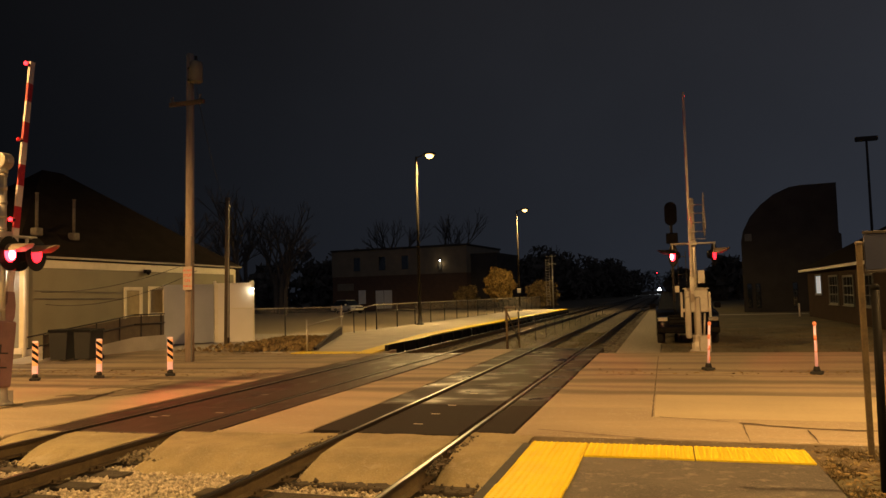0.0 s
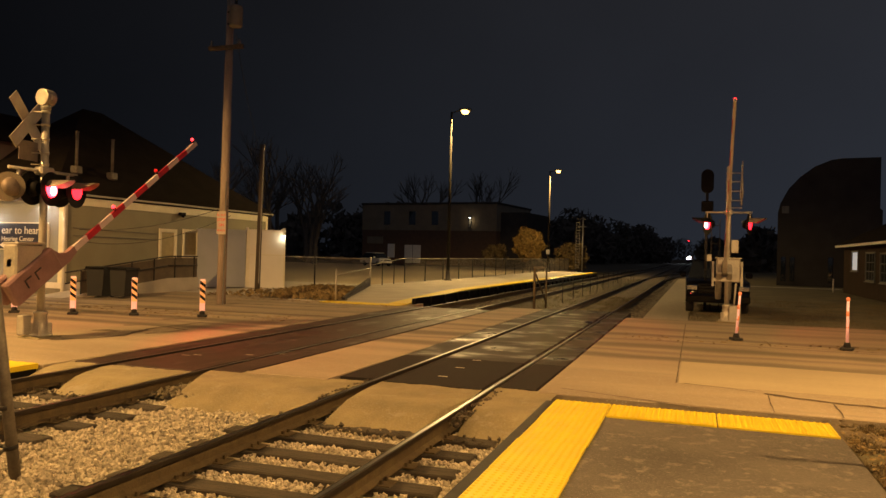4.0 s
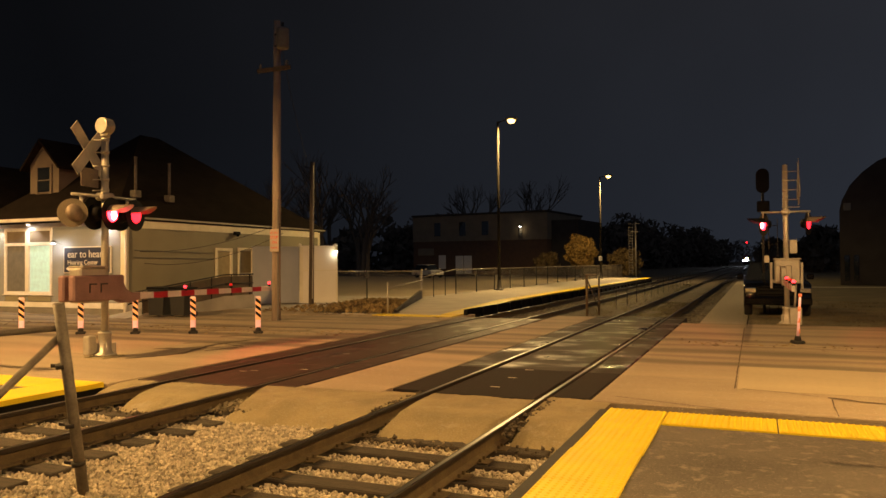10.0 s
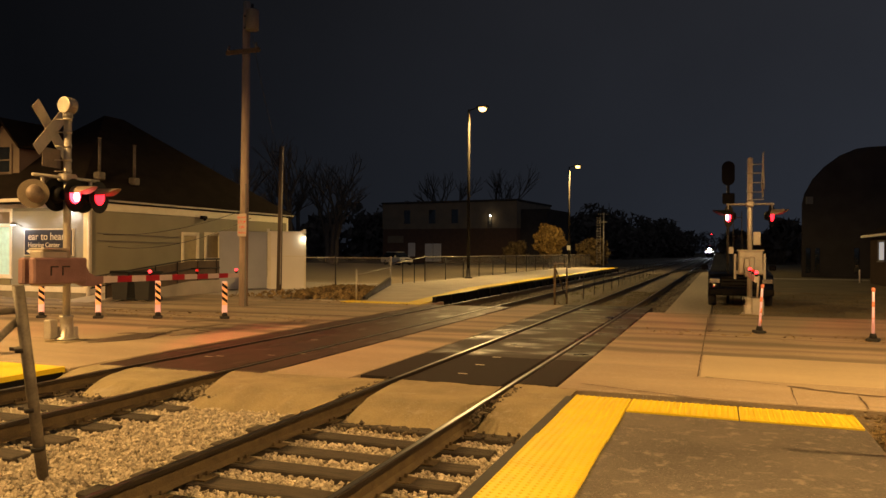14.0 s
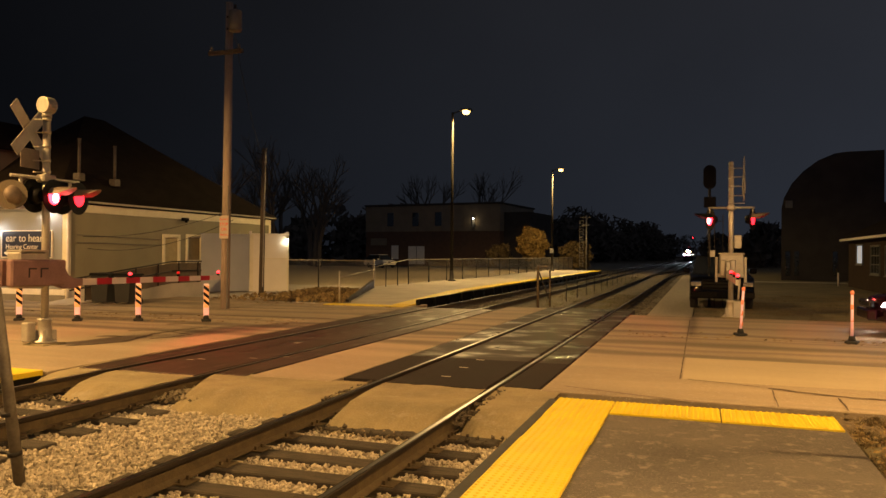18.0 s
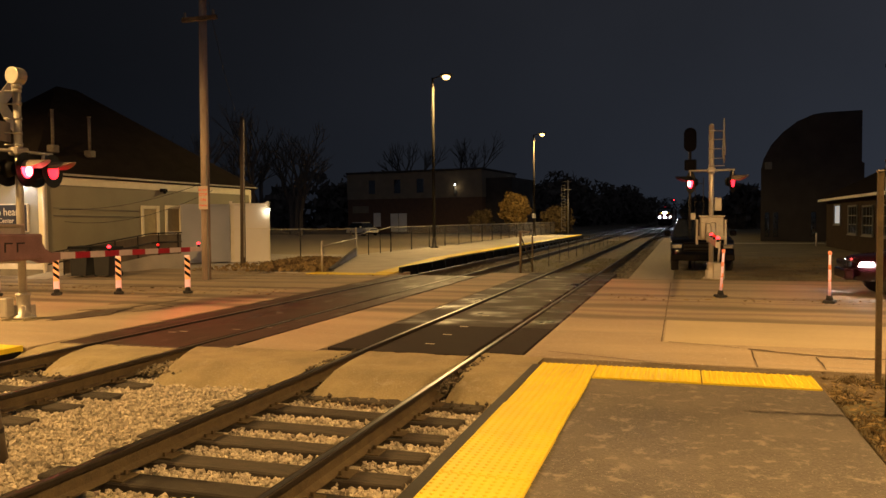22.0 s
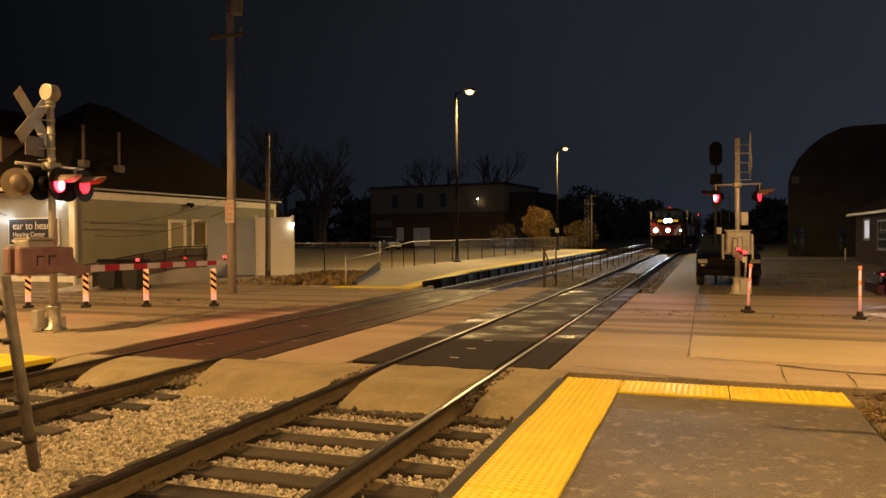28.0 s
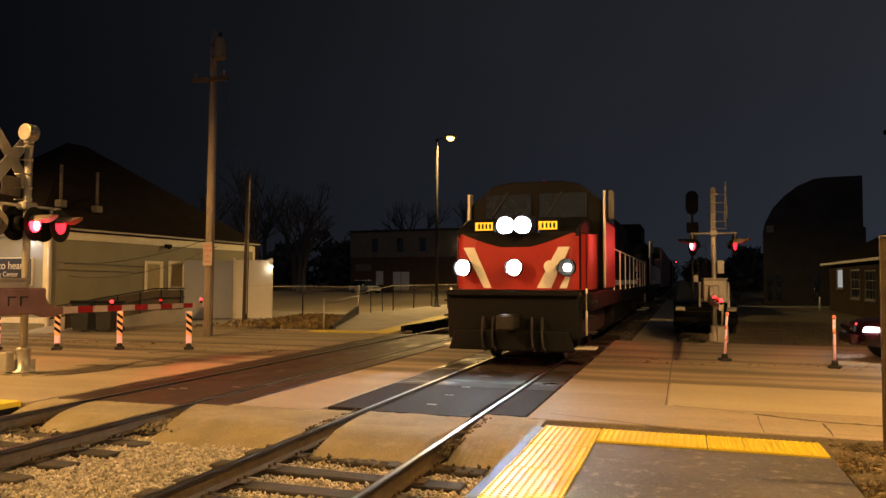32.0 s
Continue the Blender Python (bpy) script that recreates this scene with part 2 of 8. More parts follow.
M = dict(
    ground=mat("bare_ground", (0.12, 0.098, 0.062), (0.055, 0.048, 0.03), rough=0.95, scale=0.8, bscale=25, bump=0.6),
    lawn=mat("winter_lawn", (0.15, 0.125, 0.068), (0.06, 0.055, 0.03), rough=0.95, scale=0.7, bscale=30, bump=0.8),
    asphalt=mat("worn_asphalt", (0.335, 0.268, 0.182), (0.21, 0.163, 0.112), rough=0.8, scale=1.1, bscale=55, bump=0.5, fine=0.3, stretch=(0.22, 1, 1)),
    patch=mat("patch_asphalt", (0.29, 0.24, 0.135), (0.17, 0.138, 0.078), rough=0.95, scale=2.2, bscale=70, bump=0.6, fine=0.45, stretch=(0.8, 1, 1)),
    concrete=mat("old_concrete", (0.46, 0.425, 0.36), (0.34, 0.31, 0.26), rough=0.8, scale=1.2, bscale=35, bump=0.3),
    slab=mat("pale_road_slab", (0.38, 0.315, 0.205), (0.29, 0.24, 0.16), rough=0.8, scale=1.0, bscale=50, bump=0.4, fine=0.4, stretch=(0.3, 1, 1)),
    platform=mat("platform_asphalt", (0.12, 0.106, 0.093), (0.066, 0.058, 0.051), rough=0.68, scale=1.3, bscale=45, bump=0.8, fine=0.55),
    dirt=mat("brown_grit", (0.12, 0.085, 0.05), (0.05, 0.035, 0.02), rough=0.95, scale=5, bscale=70, bump=0.8),
    tactile=mat("yellow_tactile", (0.74, 0.575, 0.015), (0.64, 0.48, 0.012), rough=0.5, scale=3, bscale=60, bump=0.15),
    panel=mat("crossing_rubber", (0.040, 0.030, 0.027), (0.022, 0.017, 0.015), spec=0.22, rough=0.36, scale=1.6, bscale=14, bump=0.10, rand=0.2),
    panel_matt=mat("crossing_rubber_matt", (0.03, 0.024, 0.022), (0.018, 0.015, 0.014), rough=0.85, spec=0.12, scale=2.0, bscale=60, bump=0.3, rand=0.1),
    post_grey=mat("scuffed_galvanised", (0.17, 0.15, 0.125), (0.09, 0.077, 0.063), rough=0.6, metal=0.3, scale=8, bump=0.2),
    panel_red=mat("crossing_plank", (0.052, 0.029, 0.022), (0.028, 0.017, 0.013), spec=0.3, rough=0.5, scale=2.0, bscale=60, bump=0.3, rand=0.15),
    steel_top=mat("polished_rail", (0.30, 0.29, 0.28), rough=0.35, metal=1.0, bump=0.05, stretch=(1, 0.05, 1)),
    # dark head colour stands for the night sky mirrored in the steel
    rail_head=mat("dark_rail_head", (0.045, 0.036, 0.026), (0.028, 0.022, 0.017), rough=0.5, metal=0.5, scale=9, bscale=60, bump=0.2),
    rail=mat("rusty_rail", (0.13, 0.098, 0.052), (0.07, 0.05, 0.028), rough=0.75, metal=0.3, scale=9, bscale=60, bump=0.4),
    tie=mat("creosote_tie", (0.07, 0.056, 0.04), (0.025, 0.02, 0.015), rough=0.9, scale=4, bscale=40, bump=0.9, stretch=(1, 6, 6), rand=0.35),
    crumb=island_mat("dark_asphalt_crumbs", (0.115, 0.09, 0.06), (0.05, 0.04, 0.028)),
    rubble=island_mat("broken_asphalt", (0.30, 0.25, 0.165), (0.16, 0.13, 0.085)),
    stone=island_mat("limestone_ballast", (0.56, 0.50, 0.39), (0.38, 0.33, 0.25)),
    bed=mat("ballast_bed", (0.40, 0.36, 0.28), (0.2, 0.17, 0.13), rough=0.95, scale=14, bscale=45, bump=1.0, fine=0.6),
    bed_old=mat("dark_ballast", (0.13, 0.11, 0.085), (0.06, 0.05, 0.04), rough=0.95, scale=9, bscale=40, bump=1.0, fine=0.6),
    stone_old=island_mat("dark_stones", (0.16, 0.14, 0.11), (0.10, 0.085, 0.065)),
    # brown metal, darkened to hold the shade on the sign under the crossbuck
    sign_back=mat("dim_brown_metal", (0.20, 0.155, 0.12), (0.14, 0.105, 0.08), rough=0.6, metal=0.3, scale=6, bump=0.1),
    # the dormer's shade is put into this darker tan
    dormer_shade=mat("shaded_tan", (0.20, 0.155, 0.115), (0.15, 0.115, 0.085), rough=0.7, scale=2, bump=0.1),
    stand=mat("maroon_steel", (0.06, 0.028, 0.024), (0.04, 0.02, 0.017), rough=0.5, bump=0.05),
    bronze=mat("bronze_pole", (0.025, 0.021, 0.015), (0.016, 0.013, 0.010), rough=0.75, spec=0.2, bump=0.1),
    infill=mat("brown_boards", (0.14, 0.11, 0.075), (0.09, 0.07, 0.05), rough=0.85, scale=3, bump=0.4),
    galv=mat("aluminium_mast", (0.46, 0.43, 0.37), (0.35, 0.325, 0.28), rough=0.45, metal=0.5, scale=5, bump=0.1),
    iron=mat("dark_iron", (0.035, 0.03, 0.028), (0.02, 0.018, 0.016), rough=0.6, metal=0.4, bump=0.2),
    black=mat("black_paint", (0.008, 0.008, 0.009), (0.005, 0.005, 0.005), rough=0.6, spec=0.1, bump=0.05),
    rubber=mat("black_rubber", (0.02, 0.02, 0.02), (0.012, 0.012, 0.012), rough=0.85, bump=0.2),
    pole_dark=mat("tarred_pole", (0.12, 0.095, 0.065), (0.07, 0.055, 0.04), rough=0.9, scale=5, bscale=30, bump=0.8, stretch=(1, 1, 0.12)),
    pole=mat("weathered_pole", (0.40, 0.325, 0.265), (0.22, 0.175, 0.14), rough=0.9, scale=5, bscale=30, bump=0.8, stretch=(1, 1, 0.12)),
    white=mat("white_paint", (0.78, 0.75, 0.70), (0.66, 0.63, 0.58), rough=0.5, scale=4, bump=0.08),
    cream=mat("cream_trim", (0.80, 0.75, 0.58), (0.70, 0.65, 0.48), rough=0.55, scale=3, bump=0.1),
    siding=mat("grey_siding", (0.27, 0.25, 0.165), (0.225, 0.205, 0.135), rough=0.6, scale=1.3, bscale=40, bump=0.12),
    siding_front=mat("pale_siding", (0.27, 0.29, 0.31), (0.22, 0.24, 0.255), rough=0.6, scale=1.3, bscale=40, bump=0.12),
    roof=mat("dark_shingles", (0.022, 0.017, 0.014), (0.012, 0.0095, 0.008), rough=0.95, spec=0.05, scale=1.5, bscale=14, bump=0.9, stretch=(1, 1, 2)),
    arm_red=mat("old_red_sheeting", (0.38, 0.015, 0.03), (0.28, 0.012, 0.022), rough=0.45, scale=3, bump=0.05),
    arm_white=mat("old_white_sheeting", (0.58, 0.50, 0.50), (0.46, 0.395, 0.39), rough=0.45, scale=3, bump=0.05),
    baffle_black=mat("matt_baffle_black", (0.004, 0.004, 0.004), rough=1.0, spec=0.0, bump=0),
    footing=mat("grey_footing", (0.24, 0.225, 0.19), (0.15, 0.14, 0.12), rough=0.85, scale=2, bump=0.3),
    # sheet darkened to stand for a sign turned away from the lamps
    notice=mat("dim_notice_sheet", (0.42, 0.36, 0.30), (0.33, 0.28, 0.235), rough=0.6, scale=5, bump=0.08),
    # on the grey counterweights this maroon is the flashers' red light as colour
    maroon=mat("maroon_tone", (0.235, 0.135, 0.135), (0.15, 0.085, 0.085), rough=0.55, scale=3, bump=0.1),
    red=mat("red_reflective", (0.62, 0.03, 0.02), (0.5, 0.025, 0.015), rough=0.4, bump=0.05),
    orange=mat("orange_plastic", (0.95, 0.34, 0.22), (0.88, 0.28, 0.17), rough=0.5, bump=0.08),
    # post plastic with the flashers' red light mixed into its colour
    pink=mat("flasher_pink", (1.0, 0.70, 0.98), (0.94, 0.60, 0.84), rough=0.5, bump=0.08),
    sheet=mat("amber_sheeting", (0.95, 0.58, 0.34), (0.88, 0.51, 0.28), rough=0.35, bump=0.05),
    navy=mat("navy_sign", (0.02, 0.025, 0.055), (0.015, 0.02, 0.045), rough=0.4, bump=0.05),
    container=mat("painted_steel", (0.84, 0.80, 0.69), (0.76, 0.72, 0.61), rough=0.5, scale=1.2, bump=0.1),
    container_door=mat("grey_steel_door", (0.42, 0.44, 0.47), (0.36, 0.38, 0.405), rough=0.5, scale=1.2, bump=0.1),
    brick=mat("red_brick", (0.12, 0.07, 0.045), (0.085, 0.05, 0.034), rough=0.9, scale=2, bscale=20, bump=0.5),
    stucco=mat("beige_stucco", (0.23, 0.19, 0.135), (0.17, 0.14, 0.10), rough=0.9, scale=1, bump=0.2),
    darkwall=mat("dark_wall", (0.065, 0.058, 0.054), (0.045, 0.04, 0.037), rough=0.95, spec=0.1, scale=1, bump=0.3),
    housebrick=mat("dark_brick", (0.05, 0.034, 0.027), (0.032, 0.022, 0.018), rough=0.95, spec=0.1, scale=3, bscale=18, bump=0.5),
    glass=glass_mat("window_glass"),
    bark=mat("bark", (0.11, 0.09, 0.075), (0.07, 0.058, 0.05), rough=0.95, scale=6, bump=0.9, stretch=(1, 1, 0.3)),
    twig=mat("bare_twigs", (0.11, 0.095, 0.08), (0.075, 0.065, 0.056), rough=0.95, bump=0),
    leaf_gold=island_mat("golden_leaves", (0.36, 0.24, 0.065), (0.25, 0.155, 0.045), rough=0.7, bump=0),
    leaf_dead=island_mat("fallen_leaves", (0.33, 0.24, 0.10), (0.16, 0.11, 0.045), rough=0.85, bump=0),
    weed=island_mat("green_weeds", (0.10, 0.105, 0.035), (0.13, 0.10, 0.045), rough=0.9, bump=0),
    straw=island_mat("dead_grass", (0.20, 0.15, 0.07), (0.12, 0.09, 0.04), rough=0.9, bump=0),
    wire=mat("black_cable", (0.012, 0.012, 0.012), rough=0.6, bump=0),
    mesh=mat("galvanised_wire", (0.30, 0.29, 0.27), (0.24, 0.23, 0.21), rough=0.5, metal=0.6, bump=0),
    loco_red=mat("locomotive_red", (0.36, 0.022, 0.014), (0.27, 0.016, 0.011), rough=0.45, scale=1.5, bump=0.05, rand=0.001),
    loco_black=mat("locomotive_black", (0.006, 0.006, 0.007), (0.003, 0.003, 0.0035), rough=0.6, spec=0.15, scale=1.5, bump=0.08, rand=0.001),
    car_black=mat("black_car_paint", (0.004, 0.004, 0.005), rough=0.12, bump=0, spec=0.22),
    car_red=mat("dark_red_paint", (0.014, 0.0025, 0.0035), rough=0.16, bump=0, spec=0.4),
    chrome=mat("chrome", (0.7, 0.7, 0.7), rough=0.12, metal=1.0, bump=0),
    grey=mat("grey_plastic", (0.16, 0.16, 0.15), (0.11, 0.11, 0.105), rough=0.6, bump=0.1),
)


def road_bands(m, bands):
    """Darker bands along the road: (place across the road, half width, depth)."""
    nt = m.node_tree
    p = nt.nodes["Principled BSDF"]
    out = p.inputs["Base Color"].links[0].from_socket
    geo = nt.nodes.new("ShaderNodeNewGeometry")
    sep = nt.nodes.new("ShaderNodeSeparateXYZ")
    wob = nt.nodes.new("ShaderNodeTexNoise")
    wob.inputs["Scale"].default_value = 0.35
    nt.links.new(geo.outputs["Position"], sep.inputs[0])
    nt.links.new(geo.outputs["Position"], wob.inputs["Vector"])
    add = nt.nodes.new("ShaderNodeMath")
    add.operation = "MULTIPLY_ADD"
    add.inputs[1].default_value = 0.9
    nt.links.new(wob.outputs["Fac"], add.inputs[0])
    nt.links.new(sep.outputs["Y"], add.inputs[2])
    for y, w, k in bands:
        d = nt.nodes.new("ShaderNodeMath")
        d.operation = "SUBTRACT"
        d.inputs[1].default_value = y + 0.45
        nt.links.new(add.outputs[0], d.inputs[0])
        ab = nt.nodes.new("ShaderNodeMath")
        ab.operation = "ABSOLUTE"
        nt.links.new(d.outputs[0], ab.inputs[0])
        mr = nt.nodes.new("ShaderNodeMapRange")
        mr.interpolation_type = "SMOOTHSTEP"
        mr.inputs["From Min"].default_value, mr.inputs["From Max"].default_value = w * 0.3, w * 1.5
        mr.inputs["To Min"].default_value, mr.inputs["To Max"].default_value = 1 - k, 1.0
        nt.links.new(ab.outputs[0], mr.inputs["Value"])
        mul = nt.nodes.new("ShaderNodeMixRGB")
        mul.blend_type = "MULTIPLY"
        mul.inputs["Fac"].default_value = 1.0
        nt.links.new(out, mul.inputs["Color1"])
        nt.links.new(mr.outputs["Result"], mul.inputs["Color2"])
        out = mul.outputs["Color"]
    nt.links.new(out, p.inputs["Base Color"])


def speckle(m, size, share, tone):
    """Small pale stones in a dark surface."""
    nt = m.node_tree
    p = nt.nodes["Principled BSDF"]
    out = p.inputs["Base Color"].links[0].from_socket
    geo = nt.nodes.new("ShaderNodeNewGeometry")
    vo = nt.nodes.new("ShaderNodeTexVoronoi")
    vo.inputs["Scale"].default_value = 1 / size
    nt.links.new(geo.outputs["Position"], vo.inputs["Vector"])
    gt = nt.nodes.new("ShaderNodeMath")
    gt.operation = "GREATER_THAN"
    gt.inputs[1].default_value = 1 - share
    sep = nt.nodes.new("ShaderNodeSeparateColor")
    nt.links.new(vo.outputs["Color"], sep.inputs[0])
    nt.links.new(sep.outputs[0], gt.inputs[0])
    lt = nt.nodes.new("ShaderNodeMath")
    lt.operation = "LESS_THAN"
    lt.inputs[1].default_value = 0.38
    nt.links.new(vo.outputs["Distance"], lt.inputs[0])
    both = nt.nodes.new("ShaderNodeMath")
    both.operation = "MULTIPLY"
    nt.links.new(gt.outputs[0], both.inputs[0])
    nt.links.new(lt.outputs[0], both.inputs[1])
    mix = nt.nodes.new("ShaderNodeMixRGB")
    mix.inputs["Color2"].default_value = (*tone, 1)
    nt.links.new(both.outputs[0], mix.inputs["Fac"])
    nt.links.new(out, mix.inputs["Color1"])
    nt.links.new(mix.outputs["Color"], p.inputs["Base Color"])


def smears(m, scale, stretch, low, high, tone, share):
    """Worn pale or dark patches with ragged outlines."""
    nt = m.node_tree
    p = nt.nodes["Principled BSDF"]
    out = p.inputs["Base Color"].links[0].from_socket
    geo = nt.nodes.new("ShaderNodeNewGeometry")
    mp = nt.nodes.new("ShaderNodeMapping")
    mp.inputs["Scale"].default_value = stretch
    nz = nt.nodes.new("ShaderNodeTexNoise")
    nz.inputs["Scale"].default_value, nz.inputs["Detail"].default_value, nz.inputs["Roughness"].default_value = scale, 8.0, 0.68
    mr = nt.nodes.new("ShaderNodeMapRange")
    mr.interpolation_type = "SMOOTHSTEP"
    mr.inputs["From Min"].default_value, mr.inputs["From Max"].default_value = low, high
    mr.inputs["To Max"].default_value = share
    mix = nt.nodes.new("ShaderNodeMixRGB")
    mix.inputs["Color2"].default_value = (*tone, 1)
    nt.links.new(geo.outputs["Position"], mp.inputs["Vector"])
    nt.links.new(mp.outputs["Vector"], nz.inputs["Vector"])
    nt.links.new(nz.outputs["Fac"], mr.inputs["Value"])
    nt.links.new(mr.outputs["Result"], mix.inputs["Fac"])
    nt.links.new(out, mix.inputs["Color1"])
    nt.links.new(mix.outputs["Color"], p.inputs["Base Color"])


def damp_patches(m, scale, stretch, low, high, dry, wet):
    """Mostly dull, with smooth glossy patches worn or wet."""
    nt = m.node_tree
    p = nt.nodes["Principled BSDF"]
    geo = nt.nodes.new("ShaderNodeNewGeometry")
    mp = nt.nodes.new("ShaderNodeMapping")
    mp.inputs["Scale"].default_value = stretch
    nz = nt.nodes.new("ShaderNodeTexNoise")
    nz.inputs["Scale"].default_value, nz.inputs["Detail"].default_value = scale, 4.0
    mr = nt.nodes.new("ShaderNodeMapRange")
    mr.interpolation_type = "SMOOTHSTEP"
    mr.inputs["From Min"].default_value, mr.inputs["From Max"].default_value = low, high
    mr.inputs["To Min"].default_value, mr.inputs["To Max"].default_value = dry, wet
    nt.links.new(geo.outputs["Position"], mp.inputs["Vector"])
    nt.links.new(mp.outputs["Vector"], nz.inputs["Vector"])
    nt.links.new(nz.outputs["Fac"], mr.inputs["Value"])
    nt.links.new(mr.outputs["Result"], p.inputs["Roughness"])


damp_patches(M["panel"], 1.3, (0.7, 1.0, 1), 0.44, 0.67, 0.76, 0.27)
damp_patches(M["panel_red"], 1.6, (1, 0.4, 1), 0.52, 0.68, 0.6, 0.34)
speckle(M["platform"], 0.012, 0.10, (0.24, 0.215, 0.185))
smears(M["platform"], 24.0, (1, 1, 1), 0.60, 0.74, (0.30, 0.27, 0.225), 0.6)
smears(M["platform"], 6.0, (1, 1, 1), 0.52, 0.66, (0.26, 0.235, 0.195), 0.75)
smears(M["platform"], 0.9, (1, 1, 1), 0.45, 0.65, (0.14, 0.122, 0.102), 0.6)
smears(M["asphalt"], 1.6, (0.12, 1.2, 1), 0.56, 0.72, (0.11, 0.10, 0.09), 0.5)
smears(M["asphalt"], 7.0, (0.5, 1, 1), 0.60, 0.72, (0.13, 0.115, 0.10), 0.45)
smears(M["slab"], 2.2, (0.3, 1.2, 1), 0.58, 0.74, (0.16, 0.14, 0.12), 0.4)
smears(M["patch"], 3.5, (1, 1, 1), 0.55, 0.72, (0.33, 0.295, 0.23), 0.6)
smears(M["panel_red"], 2.5, (1, 0.5, 1), 0.55, 0.7, (0.10, 0.075, 0.06), 0.4)
speckle(M["asphalt"], 0.018, 0.12, (0.38, 0.36, 0.33))
speckle(M["patch"], 0.012, 0.12, (0.30, 0.27, 0.22))
road_bands(M["asphalt"], ((12.75, 0.30, 0.50), (13.6, 0.16, 0.3), (14.4, 0.36, 0.55), (15.4, 0.14, 0.3), (16.4, 0.26, 0.42), (18.1, 0.32, 0.3), (20.0, 0.25, 0.2)))


def glow(name, color, strength):
    m = mat(name, color, rough=0.4, bump=0, emit=strength, ecol=color)
    return m


M.update(
    sodium_glow=glow("sodium_lens", (1.0, 0.58, 0.16), 7),
    red_glow=glow("red_signal_lens", (1.0, 0.015, 0.025), 5.0),
    red_glow_hot=glow("lit_signal_lens", (1.0, 0.015, 0.025), 22),
    red_core=glow("hot_signal_core", (1.0, 0.36, 0.34), 16),
    red_arm=glow("arm_lamp_lens", (1.0, 0.022, 0.03), 7),
    red_arm_mid=glow("arm_lamp_lens_dim", (1.0, 0.015, 0.025), 0.12),
    red_dim=glow("dim_signal_lens", (0.5, 0.01, 0.02), 0.8),
    white_glow=glow("white_lens", (1.0, 0.95, 0.85), 30),
    head_glow=glow("headlight_lens", (0.86, 0.93, 1.0), 620),
    beam_glow=glow("main_beam_lens", (0.86, 0.93, 1.0), 1200),
    bulb_glow=glow("added_beam_bulb", (0.80, 0.90, 1.0), 140000),
    ditch_glow=glow("ditch_light_lens", (1.0, 0.90, 0.74), 60),
    number_glow=glow("number_board_lens", (1.0, 0.50, 0.03), 1.1),
    window_glow=glow("lit_window", (0.50, 0.80, 0.78), 0.28),
    house_light=glow("lit_house_window", (0.80, 0.88, 1.0), 0.3),
    window_warm=mat("drawn_blind", (0.42, 0.35, 0.18), (0.34, 0.28, 0.14), rough=0.5, bump=0),
    car_glow=glow("car_headlight_lens", (1.0, 0.93, 0.9), 60),
)


# ---- mesh helpers ----
def bm_new():
    return bmesh.new()


def box(bm, x0, y0, z0, x1, y1, z1, bevel=0.0, m=None):
    vs = [bm.verts.new((x, y, z)) for z in (z0, z1) for x, y in ((x0, y0), (x1, y0), (x1, y1), (x0, y1))]
    fs = [(3, 2, 1, 0), (4, 5, 6, 7), (0, 1, 5, 4), (1, 2, 6, 5), (2, 3, 7, 6), (3, 0, 4, 7)]
    faces = [bm.faces.new([vs[i] for i in f]) for f in fs]
    if bevel:
        edges = list({e for f in faces for e in f.edges})
        r = bmesh.ops.bevel(bm, geom=edges, offset=bevel, segments=1, affect="EDGES", profile=0.5)
        vs = list({v for v in vs if v.is_valid} | {v for f in r["faces"] for v in f.verts})
    if m is not None:
        bmesh.ops.transform(bm, matrix=m, verts=vs)
    return vs


def rod(bm, a, b, r, r2=None, n=10, caps=True):
    a, b = Vector(a), Vector(b)
    q = (b - a).to_track_quat("Z", "Y").to_matrix()
    r2 = r if r2 is None else r2
    lo, hi = [], []
    for i in range(n):
        c = Vector((math.cos(2 * math.pi * i / n), math.sin(2 * math.pi * i / n), 0))
        lo.append(bm.verts.new(a + q @ (c * r)))
        hi.append(bm.verts.new(b + q @ (c * r2)))
    for i in range(n):
        f = bm.faces.new((lo[i], lo[(i + 1) % n], hi[(i + 1) % n], hi[i]))
        f.smooth = n > 6
    if caps:
        bm.faces.new(lo[::-1])
        bm.faces.new(hi)


def lathe(bm, profile, n=16, m=None):
    """profile: (radius, z) from bottom to top, turned about z."""
    rings = []
    for r, z in profile:
        rings.append([bm.verts.new((r * math.cos(2 * math.pi * i / n), r * math.sin(2 * math.pi * i / n), z)) for i in range(n)])
    for a, b in zip(rings, rings[1:]):
        for i in range(n):
            f = bm.faces.new((a[i], a[(i + 1) % n], b[(i + 1) % n], b[i]))
            f.smooth = True
    bm.faces.new(rings[0][::-1])
    bm.faces.new(rings[-1])
    if m is not None:
        bmesh.ops.transform(bm, matrix=m, verts=[v for g in rings for v in g])


def prism(bm, pts, axis, lo, hi, bevel=0.0):
    """A closed outline drawn in the two other axes, drawn out along axis from lo to hi."""
    def at(p, w):
        u, v = p
        return {"x": (w, u, v), "y": (u, w, v), "z": (u, v, w)}[axis]
    a = [bm.verts.new(at(p, lo)) for p in pts]
    b = [bm.verts.new(at(p, hi)) for p in pts]
    fs = [bm.faces.new(a), bm.faces.new(b[::-1])]
    for i in range(len(pts)):
        j = (i + 1) % len(pts)
        fs.append(bm.faces.new((a[j], a[i], b[i], b[j])))
    bmesh.ops.recalc_face_normals(bm, faces=fs)
    if bevel:
        bmesh.ops.bevel(bm, geom=list({e for f in fs for e in f.edges}), offset=bevel, segments=2, affect="EDGES", profile=0.5)


def mesh_of(name, bm):
    me = bpy.data.meshes.new(name)
    bm.to_mesh(me)
    bm.free()
    return me


